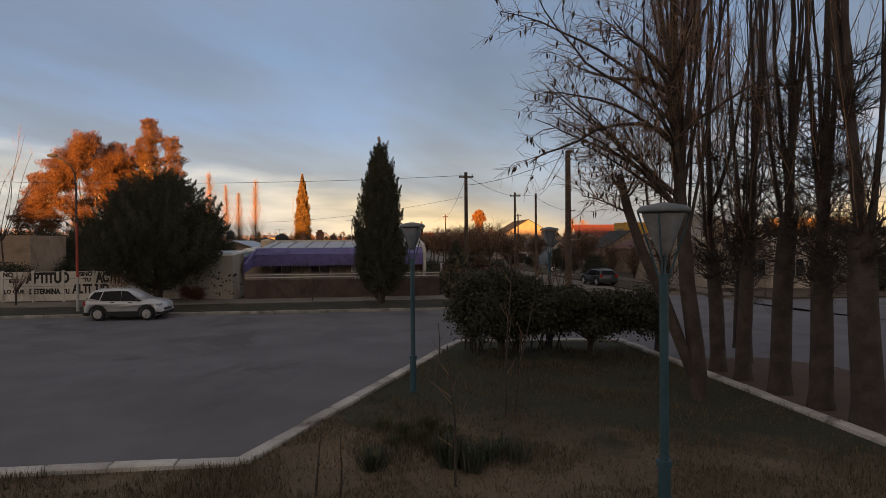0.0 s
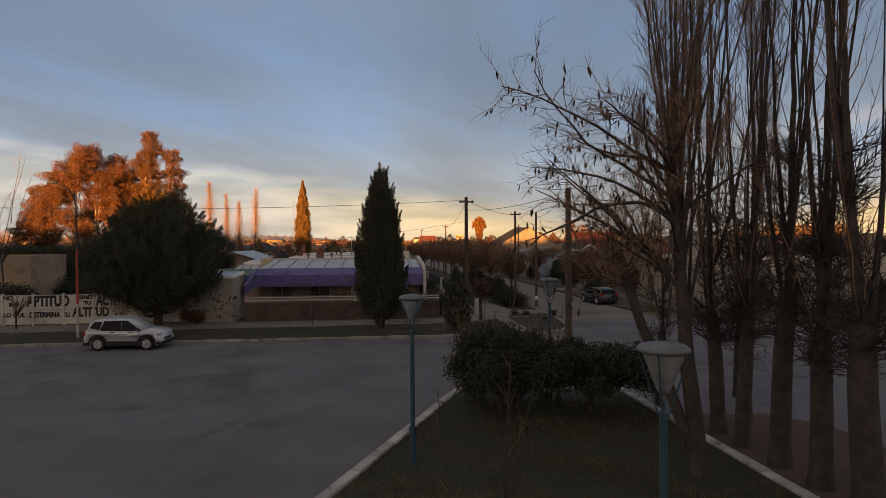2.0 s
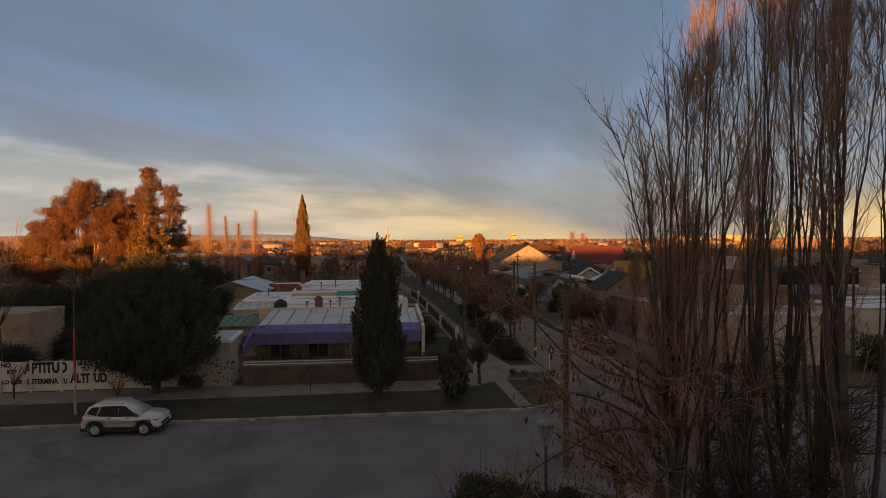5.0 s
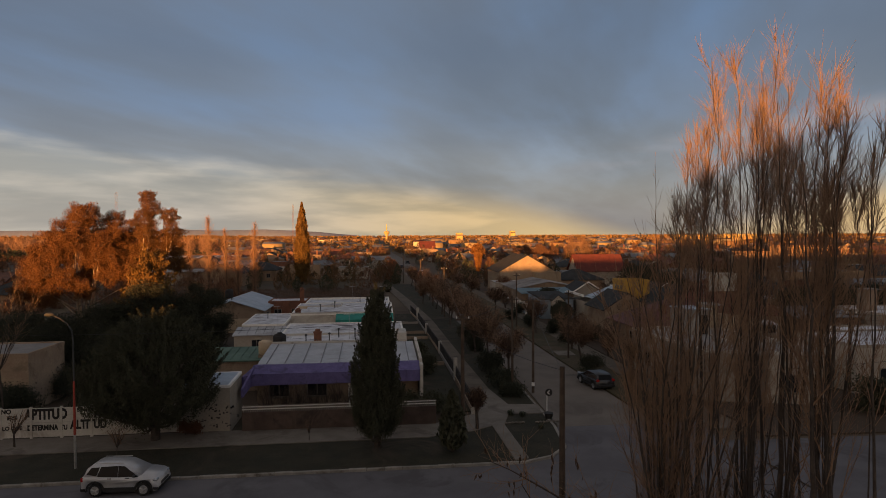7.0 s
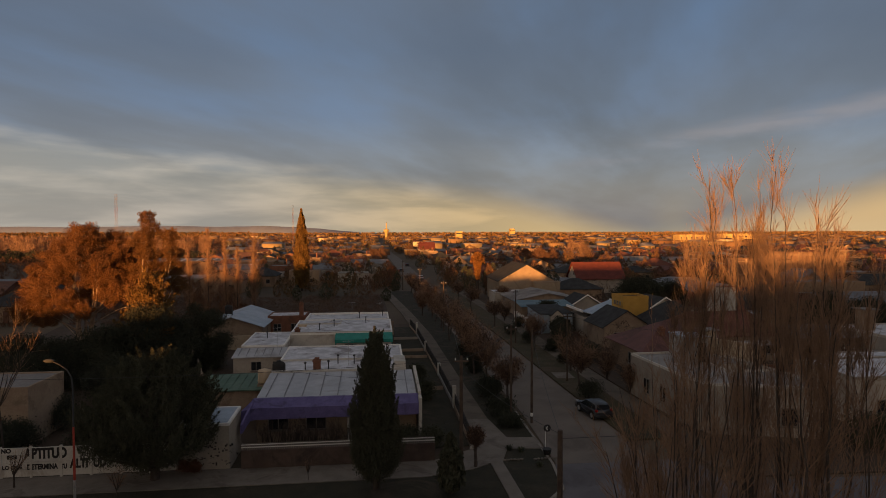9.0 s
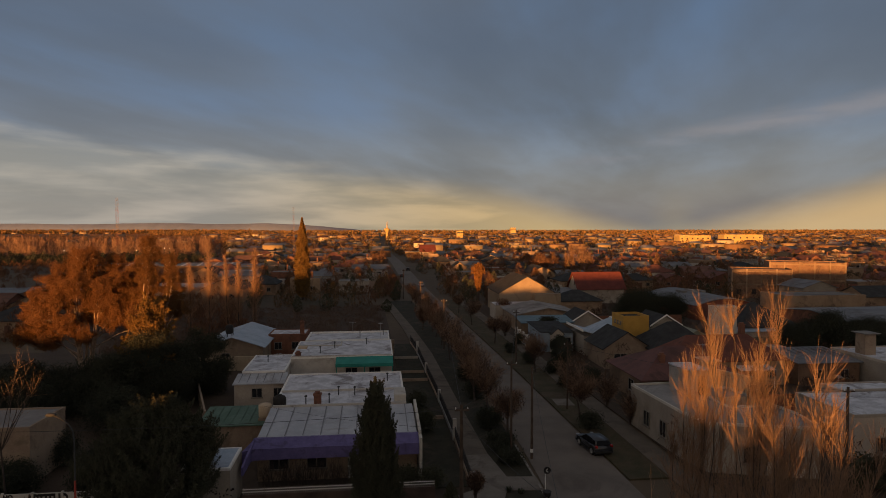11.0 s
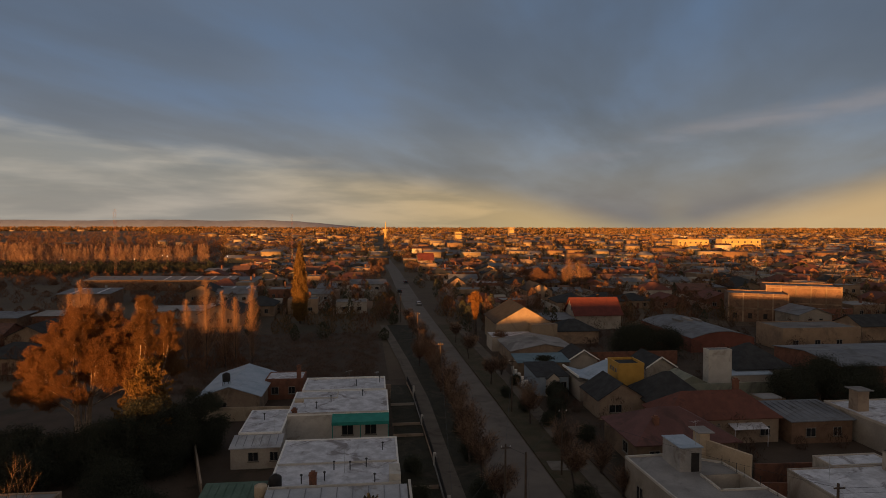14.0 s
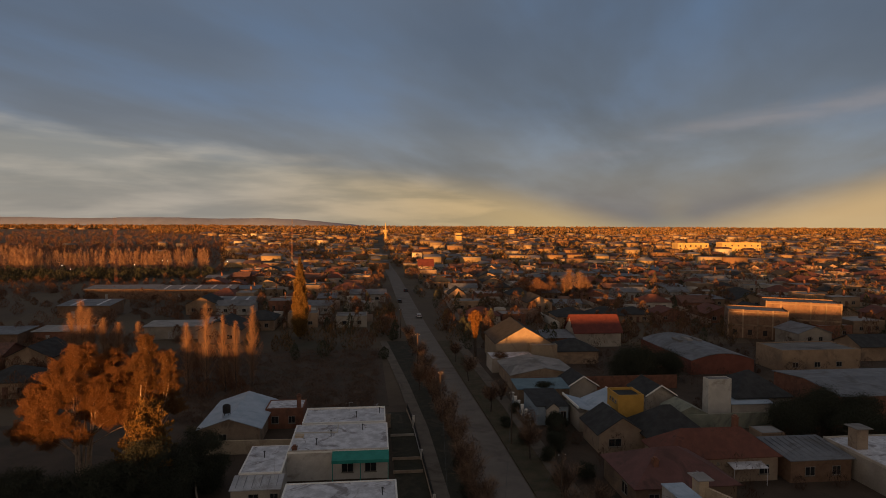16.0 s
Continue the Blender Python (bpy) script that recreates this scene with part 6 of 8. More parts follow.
lathe(bm, [(0.5, 4.3), (0.55, 4.5), (0.55, 5.3), (0.3, 5.5), (0.15, 5.55)], 14, (3.3, 2.0))
for a, b in ((2.9, 1.6), (3.7, 1.6), (2.9, 2.4), (3.7, 2.4)):
    rod(bm, (a, b, 3.2), (a, b, 4.3), 0.05, 0.05, 6)
part("water_tank", bm, black_paint, blue_house, "dark roof water tank on a stand", True)
house("small unplastered brick house with a flat roof", -15.8, 93.6, 5.6, 4.6, 3.0, brick_wall, roof_white, "flat", parapet=0.2, front=[(1.4, 0.9, 1.1, 1.1), (3.9, 0.9, 1.0, 1.1)], chimney=(4.9, 0.6, 3.0, 4.9))
house("grey rendered house with a flat roof beside the dark conifer", -37.0, 47.6, 11.9, 5.2, 4.3, tan_wall, town_roof, "flat", parapet=0.2, front=[(8.4, 0.9, 1.1, 1.1)], sides=[(3, 0.9, 1.1, 1.1)])


def garden_wall(label, x0, y0, x1, y1, h, material, cap=None, t=0.18):
    d = math.hypot(x1 - x0, y1 - y0)
    e = thing("garden_wall", label, "wall", at=(x0, y0, 0.05), turn=math.degrees(math.atan2(y1 - y0, x1 - x0)))
    bm = bmesh.new()
    box(bm, 0, d, -t / 2, t / 2, -0.1, h)
    part("wall_body", bm, material, e)
    if cap:
        bm = bmesh.new()
        box(bm, -0.03, d + 0.03, -t / 2 - 0.04, t / 2 + 0.04, h, h + 0.07)
        part("coping", bm, cap, e)
    return e


garden_wall("plain cream yard wall", -23.6, 84.0, -9.9, 83.6, 1.9, cream_wall)
garden_wall("white yard wall at the back of the lots", -9.3, 92.0, 3.0, 92.4, 2.2, tan_wall)
bm = bmesh.new()
prism(bm, [(3.5, 44), (7.1, 44), (7.0, 70), (6.5, 92), (5.9, 100), (2.8, 100)], -0.2, 0.11)
solid("ground_side_lawn", bm, verge_turf, "narrow side garden of dark winter grass", "lawn", kind="structure")
SIDE = [(43.2, 7.2), (54.0, 7.3), (66.0, 7.15), (79.5, 6.8), (92.0, 6.5), (101.0, 5.9)]
for i, ((ya, xa), (yb, xb)) in enumerate(zip(SIDE, SIDE[1:])):
    long = math.hypot(yb - ya, xb - xa) - 0.2
    fe = thing("side_fence", "low white kerb wall with a dark iron railing beside the pavement", "fence", "side garden fences", at=(xa, ya, 0.1), turn=math.degrees(math.atan2(xa - xb, yb - ya)))
    bm = bmesh.new()
    box(bm, -0.07, 0.07, 0, long, -0.1, 0.32)
    part("kerb_wall", bm, grey_wall if i in (1, 3) else tan_wall, fe)
    bm = bmesh.new()
    box(bm, -0.16, 0.16, -0.1, 0.22, -0.1, 1.9 if i in (1, 4) else 1.35)
    part("pillar", bm, white_wall, fe)
    bm = bmesh.new()
    box(bm, -0.02, 0.02, 0.2, long, 1.18, 1.22)
    part("rail", bm, iron, fe)
    bm = bmesh.new()
    box(bm, -0.014, 0.014, -0.014, 0.014, 0.32, 1.3)
    bar_me = mesh_of(bm, "bar", iron)
    for k in range(int(long / 0.2) - 1):
        ob = part("bar", bar_me, None, fe)
        ob.location = (0, 0.35 + k * 0.2, 0)
for y, xw, mat_w in ((60.0, 7.1, tan_wall), (75.3, 6.8, tan_wall), (79.6, 6.7, tan_wall), (88.5, 6.5, town_white)):
    garden_wall("low rendered cross wall in the side garden", 2.9, y, xw - 0.15, y, 0.42, mat_w, None, 0.12)
garden_wall("rough yard wall", -16.0, 60, -24, 84, 1.6, tan_wall)

# ---- front walls of the avenue ----
slogan_wall = thing("slogan_wall", "whitewashed precast concrete wall painted with a slogan in black capitals", "wall", at=(0, 41.4, 0.22))
for i in range(11):
    x = -32.6 + i * 1.82
    for j in range(4):
        bm = bmesh.new()
        box(bm, x + 0.07, x + 1.75, -0.035, 0.035, j * 0.47 + 0.008, (j + 1) * 0.47 - 0.008)
        part("panel", bm, white_wall, slogan_wall)
    bm = bmesh.new()
    box(bm, x - 0.07, x + 0.07, -0.07, 0.07, -0.15, 1.96)
    part("post", bm, white_wall, slogan_wall)


def letters(text, x0, x1, z0, z1, y, parent, material):
    """Painted capitals that fill the given width and height on a wall facing -y."""
    cu = bpy.data.curves.new("writing", "FONT")
    cu.body = text
    cu.extrude = 0.004
    cu.offset = 0.05
    ob = bpy.data.objects.new("writing_tmp", cu)
    scene.collection.objects.link(ob)
    bpy.context.view_layer.update()
    me = bpy.data.meshes.new_from_object(ob.evaluated_get(bpy.context.evaluated_depsgraph_get()))
    bpy.data.objects.remove(ob)
    n = len(me.vertices)
    co = np.empty(n * 3, dtype=np.float32)
    me.vertices.foreach_get("co", co)
    co = co.reshape(-1, 3)
    lo, hi = co.min(0), co.max(0)
    outp = np.stack([x0 + (co[:, 0] - lo[0]) / (hi[0] - lo[0]) * (x1 - x0), y - co[:, 2], z0 + (co[:, 1] - lo[1]) / (hi[1] - lo[1]) * (z1 - z0)], 1).astype(np.float32)
    me.vertices.foreach_set("co", outp.ravel())
    me.materials.clear()
    me.materials.append(material)
    ob = new("writing", me)
    ob.parent = parent
    return tagged(ob, "black painted capitals")


for text, x0, x1, z0, z1 in (("NO", -23.45, -22.85, 1.55, 1.86), ("ES", -23.1, -22.5, 1.16, 1.42), ("LO QUE", -23.4, -22.2, 0.46, 0.76),
                             ("APTITUD", -22.1, -19.5, 1.12, 1.84), ("DETERMINA", -21.9, -20.05, 0.44, 0.80), ("SINO", -18.9, -18.1, 1.56, 1.84), ("TU", -18.65, -18.2, 1.2, 1.46),
                             ("ACTITUD", -17.9, -15.5, 1.12, 1.84), ("TU", -19.9, -19.5, 0.42, 0.76), ("ALTITUD", -19.35, -17.1, 0.44, 1.06)):
    letters(text, x0, x1, z0, z1, -0.045, slogan_wall, black_paint)

fence = thing("front_fence", "low dark brick garden wall topped by a white picket railing", "fence", at=(0, 41.4, 0.1))
bm = bmesh.new()
box(bm, -8.6, 4.3, -0.11, 0.11, 0, 1.26)
part("brick_wall", bm, dark_brick, fence, "dark brown brick wall")
bm = bmesh.new()
box(bm, -8.6, 4.3, -0.03, 0.03, 1.40, 1.45)
box(bm, -8.6, 4.3, -0.03, 0.03, 1.58, 1.62)
part("rail", bm, white_trim, fence)
bm = bmesh.new()
prism_x(bm, [(-0.02, 0), (0.02, 0), (0.02, 0.42), (0, 0.46), (-0.02, 0.42)], -0.012, 0.012)
picket_me = mesh_of(bm, "picket", town_white)
for i in range(86):
    ob = part("picket", picket_me, None, fence)
    ob.location = (-8.5 + i * 0.15, -0.035, 1.27)

# ---- trees along the far pavement ----
feather_conifer("conifer_tree", "broad dark round conifer spreading over the pavement", -13.7, 40.2, 0.1, 8.2, 0.24,
                [(0.16, 1.0), (0.23, 2.3), (0.33, 3.5), (0.45, 3.9), (0.60, 3.8), (0.74, 3.0), (0.88, 1.7), (0.96, 0.5)], 12, tips=780, count=250, length=1.35, width=0.19, leaf=0.04)
feather_conifer("cypress_tree", "tall dark column-shaped cypress on the verge", 0.3, 37.3, 0.1, 9.9, 0.2,
                [(0.11, 0.7), (0.17, 1.25), (0.30, 1.38), (0.46, 1.30), (0.62, 1.06), (0.78, 0.68), (0.9, 0.32), (0.97, 0.06)], 21, tips=620, count=250, length=1.1, width=0.15, leaf=0.038, rise=2.4)
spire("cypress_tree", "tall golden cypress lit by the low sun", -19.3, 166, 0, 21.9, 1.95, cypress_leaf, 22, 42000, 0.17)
r_e = np.random.default_rng(33)
tufts = [(-6.3, 0, 6.6, 1.3), (-5.8, 1.5, 8.8, 1.4), (-4.4, -1.0, 7.4, 1.5), (-4.3, 0.5, 10.6, 1.7), (-3.0, -1.8, 8.6, 1.5), (-2.6, 0.8, 12.6, 1.8), (-1.6, -1.6, 10.6, 1.6), (-1.0, 1.6, 14.3, 1.7), (0.4, 0.2, 15.0, 1.5),
         (0.2, -1.8, 12.3, 1.7), (1.6, 1.5, 13.0, 1.6), (1.9, -1.0, 10.3, 1.5), (-0.6, -2.4, 8.0, 1.3), (3.1, 0.6, 12.4, 1.4), (-5.2, 2.4, 5.4, 1.2), (3.4, -1.2, 8.4, 1.3), (-2.2, -2.6, 6.4, 1.1), (2.6, 2.4, 14.4, 1.2), (-3.6, 3.0, 11.4, 1.4), (1.2, -2.6, 6.8, 1.0), (4.6, 1.2, 10.6, 1.3), (4.4, -0.6, 12.6, 1.2), (5.0, 1.5, 8.6, 1.2), (3.8, 2.2, 11.6, 1.4), (2.9, -1.8, 12.0, 1.3), (4.0, -1.6, 10.4, 1.3), (5.4, -0.2, 11.2, 1.2), (1.0, 0.4, 8.6, 1.3), (5.2, 1.0, 13.2, 1.1), (5.8, -1.0, 9.6, 1.2), (4.8, -2.0, 8.8, 1.1), (5.6, 0.8, 7.2, 1.1)]
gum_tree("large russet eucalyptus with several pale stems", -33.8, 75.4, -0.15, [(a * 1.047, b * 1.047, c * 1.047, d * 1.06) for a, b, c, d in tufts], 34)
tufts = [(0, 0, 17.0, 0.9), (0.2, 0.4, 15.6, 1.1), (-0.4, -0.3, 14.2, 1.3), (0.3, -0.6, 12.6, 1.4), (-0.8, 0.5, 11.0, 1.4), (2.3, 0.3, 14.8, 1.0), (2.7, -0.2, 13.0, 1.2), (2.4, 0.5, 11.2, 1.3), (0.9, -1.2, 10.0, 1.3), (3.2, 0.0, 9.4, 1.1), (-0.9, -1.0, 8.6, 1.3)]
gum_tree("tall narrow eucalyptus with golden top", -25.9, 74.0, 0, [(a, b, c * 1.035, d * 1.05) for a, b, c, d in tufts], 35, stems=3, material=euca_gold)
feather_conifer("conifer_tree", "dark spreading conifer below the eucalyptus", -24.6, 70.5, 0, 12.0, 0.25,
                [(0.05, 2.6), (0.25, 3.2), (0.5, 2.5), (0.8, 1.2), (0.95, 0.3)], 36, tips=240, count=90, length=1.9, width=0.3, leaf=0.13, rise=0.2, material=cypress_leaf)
for i, (x, y, h, w) in enumerate([(-40.5, 68, 4.6, 2.6), (-36.5, 67, 5.6, 2.8), (-32.0, 66.5, 5.0, 2.8), (-28.0, 67, 5.8, 2.6), (-21.5, 69, 6.6, 2.4), (-44.5, 66, 4.4, 2.4), (-19.3, 72.5, 7.6, 2.4), (-23.4, 66.8, 8.4, 2.6), (-26.5, 65.5, 6.2, 2.4)]):
    leafy("evergreen_tree", "dark dense evergreen in an overgrown yard", x, y, 0, h, 0.16, random_clumps(r_e, 40, w, w, 0.8, h - 0.5, 0.8, 700, 0.4), 0.085, 0, yard_leaf, 90 + i, group="dark yard evergreens", stretch=2.0)


def far_poplar(label, x, y, height, radius, seed, group="row of golden poplars"):
    r = np.random.default_rng(seed)
    e = thing("poplar_tree", label, "tree", group, at=(x, y, 0))
    lines = [branch(r, (0, 0, 0), (0, 0, 1), height, 0.16, 0.02, 6, 0.05, 0.02)]
    fine = []
    for i in range(680):
        k = 0.05 + 0.93 * r.uniform() ** 0.85
        p, d, rr = along(lines[0], k)
        L = radius * 2.4 * min(1.0, k / 0.3 + 0.15) * (1.03 - k) ** 0.7 * r.uniform(0.35, 1.2) + 0.2
        fine.append(branch(r, p, spread(r, d, 34), L, 0.016, 0.006, 4, 0.13, 0.13))
    part("trunk", tubes("trunk", lines, bark, 6), None, e)
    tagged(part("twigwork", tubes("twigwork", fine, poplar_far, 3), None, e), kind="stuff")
    return e


for i, (x, y, h, w) in enumerate([(-33.6, 116, 12.6, 1.7), (-30.0, 115, 16.4, 2.3), (-26.7, 115, 14.3, 1.7), (-24.9, 115.5, 12.8, 1.8), (-22.3, 117, 15.4, 2.0), (-62.0, 138, 14.0, 2.6), (-60.3, 137.4, 12.4, 2.2), (-64.2, 138.6, 11.2, 2.3), (-57.0, 137, 10.4, 1.9), (-54.6, 138.6, 9.0, 2.0), (-49.5, 136, 9.8, 1.7)]):
    far_poplar("slim bare poplar turned gold by the low sun", x, y, h, w, 70 + i)

# ---- pipes, vents and aerials on the roofs ----
def vent_pipe(x, y, z, h, cap=True, group="roof vents"):
    e = thing("vent_pipe", "thin metal vent pipe on a flat roof", "pipe", group, at=(x, y, z))
    bm = bmesh.new()
    rod(bm, (0, 0, -0.05), (0, 0, h), 0.05, 0.05, 8)
    part("pipe", bm, iron, e)
    if cap:
        bm = bmesh.new()
        lathe(bm, [(0.05, h - 0.02), (0.13, h + 0.02), (0.13, h + 0.08), (0.02, h + 0.16)], 10)
        part("cowl", bm, iron, e)
    return e


def aerial(x, y, z, h, turn):
    e = thing("tv_aerial", "thin television aerial on a mast", "aerial", "roof aerials", at=(x, y, z), turn=turn)
    bm = bmesh.new()
    rod(bm, (0, 0, -0.05), (0, 0, h), 0.02, 0.016, 6)
    part("mast", bm, steel, e)
    bm = bmesh.new()
    rod(bm, (-0.5, 0, h - 0.1), (0.5, 0, h - 0.1), 0.012, 0.012, 5)
    part("boom", bm, steel, e)
    for k in range(6):
        bm = bmesh.new()
        rod(bm, (-0.45 + k * 0.18, -0.35 + 0.03 * k, h - 0.1), (-0.45 + k * 0.18, 0.35 - 0.03 * k, h - 0.1), 0.007, 0.007, 4)
        part("element", bm, steel, e)
    return e


v0 = vent_pipe(-3.9, 55.0, 3.45, 0.8)
for x, y, z in ((-5.9, 54.6, 3.42), (-1.7, 57.0, 3.5), (-0.2, 57.6, 3.52), (0.6, 54.2, 3.42), (1.4, 61.5, 3.6), (-3.2, 57.2, 3.5), (-5.0, 79.0, 3.65), (-6.6, 76.4, 3.6), (-1.0, 81.0, 3.7), (-2.0, 87.0, 3.55), (1.3, 88.6, 3.55), (-12.5, 74.0, 3.1)):
    copy_thing(v0, pose(x, y, z))
a0 = aerial(-3.0, 86.5, 3.55, 2.4, 20)
for x, y, z, t in ((0.9, 85.4, 3.55, 70), (-10.5, 68.6, 2.95, 40), (-2.2, 56.4, 3.5, 10), (30.2, 53.0, 6.1, 30), (40.5, 49.0, 3.85, 60), (63.0, 66.0, 3.6, 15)):
    copy_thing(a0, pose(x, y, z, 0, 0, t))
tank_w = thing("water_tank", "cream fibre-cement water tank on a brick stand", "tank", at=(-9.2, 53.4, 0.05))
bm = bmesh.new()
box(bm, -0.5, 0.5, -0.5, 0.5, 0, 2.9)
part("stand", bm, tan_wall, tank_w)
bm = bmesh.new()
lathe(bm, [(0.5, 2.9), (0.56, 3.0), (0.56, 3.9), (0.5, 3.98), (0.1, 4.08)], 16)
part("barrel", bm, cream_wall, tank_w, "", True)
bm = bmesh.new()
box(bm, 1.9, 2.9, 53.4, 55.8, 3.4, 4.5)
solid("roof_box", bm, white_wall, "white stair hood on the flat roof", "roof hood")
bm = bmesh.new()
box(bm, -9.6, -8.5, 79.0, 79.9, 3.5, 3.95)
solid("roof_hatch", bm, cream_wall, "small cream roof hatch catching the light", "hatch")
for x0, y0, x1, y1, z in ((-8.5, 52.9, 2.9, 52.9, 3.86), (-8.6, 58.6, 2.7, 58.6, 3.62), (-9.8, 74.4, 2.2, 74.4, 3.62), (-9.8, 80.6, -4.3, 80.4, 3.75), (-4.3, 80.4, -4.3, 83.2, 3.75)):
    garden_wall_low = thing("roof_upstand", "low pale upstand between roof slabs", "upstand", "roof upstands", at=(x0, y0, z), turn=math.degrees(math.atan2(y1 - y0, x1 - x0)))
    bm = bmesh.new()
    box(bm, 0, math.hypot(x1 - x0, y1 - y0), -0.07, 0.07, -0.25, 0.16)
    part("upstand", bm, white_wall, garden_wall_low)

# unreadable black scribble on the rough white wall
gr = np.random.default_rng(63)
scribble = thing("scribble", "black painted scribble on the rough white wall", "graffiti", at=(-10.65, 41.496, 0.9))
for i in range(70):
    bm = bmesh.new()
    x0, z0 = gr.uniform(-1.5, 1.75), gr.uniform(-0.55, 0.95)
    box(bm, x0, x0 + gr.uniform(0.03, 0.16), -0.012, 0.0, z0, z0 + gr.uniform(0.02, 0.15))
    part("stroke", bm, black_paint, scribble)

# ---- houses across the street ----
corner = thing("house", "white corner house with a flat roof round a dark courtyard", "house")
plan = [(24.95, 56.6), (25.35, 47.6), (26.0, 44.6), (33.8, 42.4), (34.6, 46), (33.6, 54.2), (29.6, 56.8)]
blocks = [[(24.95, 56.6), (25.35, 47.6), (26.0, 44.6), (30.0, 43.47), (30.0, 56.6)], [(30.0, 43.47), (33.8, 42.4), (34.6, 46), (34.25, 48.4), (30.0, 48.4)], [(30.0, 51.8), (33.9, 51.8), (33.6, 54.2), (30.0, 56.5)]]
for bl in blocks:
    bm = bmesh.new()
    prism(bm, bl, 0, 3.8)
    wing_wall = part("wall", bm, town_white, corner)
    bm = bmesh.new()
    prism(bm, bl, 3.8, 3.84)
    part("roof", bm, town_roof, corner)
for (xa, ya), (xb, yb) in list(zip(plan, plan[1:] + plan[:1])) + [((30.0, 51.8), (30.0, 48.4)), ((30.0, 48.4), (34.2, 48.4))]:
    bm = bmesh.new()
    d = math.hypot(xb - xa, yb - ya)
    box(bm, 0, d, -0.02, 0.13, 3.8, 4.02)
    p = part("parapet", bm, white_wall, corner)
    p.matrix_world = pose(xa, ya, 0, 0, 0, math.degrees(math.atan2(yb - ya, xb - xa)))
bm = bmesh.new()
box(bm, 33.9, 34.1, 48.4, 51.8, 0, 4.0)
part("court_wall", bm, town_white, corner)
for i in range(9):
    bm = bmesh.new()
    k = i / 8
    rod(bm, (34.35 - 0.9 * k, 46.0 + 8.0 * k, 3.8), (34.35 - 0.9 * k, 46.0 + 8.0 * k, 4.75), 0.025, 0.025, 6)
    part("roof_post", bm, iron, corner)
bm = bmesh.new()
prism(bm, [(28.5, 52.6), (30.6, 52.6), (30.6, 56.0), (28.5, 56.0)], 3.8, [6.1, 6.1, 6.0, 6.0])
part("roof_room", bm, grey_wall, corner, "grey rendered stair room on the roof")
bm = bmesh.new()
prism(bm, [(28.4, 52.4), (30.7, 52.4), (30.7, 56.1), (28.4, 56.1)], [6.11, 6.11, 6.01, 6.01], [6.2, 6.2, 6.1, 6.1])
part("roof_room_slab", bm, roof_blue, corner)
bm = bmesh.new()
box(bm, 29.6, 30.35, 52.54, 52.6, 3.86, 5.6)
part("roof_door", bm, black_paint, corner)
for i, (x, y) in enumerate([(25.05, 53.4), (25.17, 50.4)]):
    add_window(corner, x, y, 0.9, -87.5, 1.1, 1.4)
add_window(corner, 29.0, 43.7, 0.9, -16, 1.2, 1.4)
add_window(corner, 31.6, 42.97, 0.9, -16, 1.2, 1.4)

house("long tan brick house with a brown-red tiled hip roof", 35.6, 68.9, 14.2, 6.2, 3.2, tan_wall, roof_red, "hip", 2.5, 0.4, front=[(5.2, 2.3, 0.3, 0.3), (6.4, 2.3, 0.3, 0.3), (12.4, 0.9, 1.3, 1.2)], chimney=(10.6, 3.4, 4.5, 6.9))
house("front wing with a maroon sheet hip roof", 28.8, 62.4, 11.6, 9.4, 2.9, town_tan, roof_maroon, "hip", 2.5, 0.4, front=[(2, 0.9, 1.2, 1.2)], sides=[(3, 0.9, 1.4, 1.3)], chimney=(3.2, 2.4, 3.6, 4.9))
bm = bmesh.new()
prism(bm, [(43.2, 67.4), (47.6, 67.4), (47.6, 68.9), (43.2, 68.9)], [2.2, 2.2, 2.5, 2.5], [2.26, 2.26, 2.56, 2.56])
rod(bm, (43.3, 67.5, 0), (43.3, 67.5, 2.2), 0.04, 0.04, 6)
rod(bm, (47.5, 67.5, 0), (47.5, 67.5, 2.2), 0.04, 0.04, 6)
solid("yard_awning", bm, roof_white, "small white sheet awning over a yard door", "awning")
garden_wall("tall cream party wall behind the corner house", 33.4, 56.8, 35.4, 52.4, 5.2, cream_wall, None, 0.3)
garden_wall("dark brick yard wall", 35.4, 52.4, 38.8, 52.0, 2.6, brick_wall)
garden_wall("brick boundary wall between back yards", 39.2, 57.5, 52.0, 57.0, 2.2, brick_wall)
house("narrow cream chimney block on the party wall", 32.7, 56.6, 1.0, 1.4, 6.0, cream_wall, town_roof, "flat")
house("white two-level house with flat silver roofs", 38.7, 45.0, 11.6, 7.0, 3.8, town_white, roof_white, "flat", parapet=0.2, front=[(2.8, 0.9, 1.6, 1.2), (9, 0.9, 1.4, 1.2)], doors=[(5.5, black_paint)], sides=[(3, 1.2, 1.6, 1.2)])
house("low white back wing with a flat silver roof", 43.4, 52.2, 6.6, 2.6, 3.8, town_white, roof_white, "flat", parapet=0.2)
house("white upper room on a flat roof", 47.6, 46.2, 3.4, 5.0, 5.6, town_white, town_roof, "flat", parapet=0.1)
house("grey house with a blue-grey sheet roof", 50.8, 67.9, 8.0, 6.2, 2.8, tan_brick, roof_zinc, "shed", 0.6, 0.3, front=[(2.5, 0.9, 1.3, 1.1), (6, 0.9, 1.1, 1.1)], ribs=9)
house("white house with patched roofs and a water tank", 59.4, 62.0, 13.0, 11.5, 3.3, town_white, roof_white, "flat", parapet=0.25, chimney=(10.0, 5.0, 3.3, 5.2), tank=(8.0, 6.0, 3.3))
house("tall tan brick chimney block", 60.4, 69.0, 1.5, 1.5, 6.0, tan_wall, town_roof, "flat")
house("tan house with a dark sheet gable roof", 31.0, 79.2, 6.2, 6.6, 3.0, tan_wall, roof_dark, "gable_y", 2.0, 0.45, front=[(2.2, 1.0, 1.8, 1.1)])
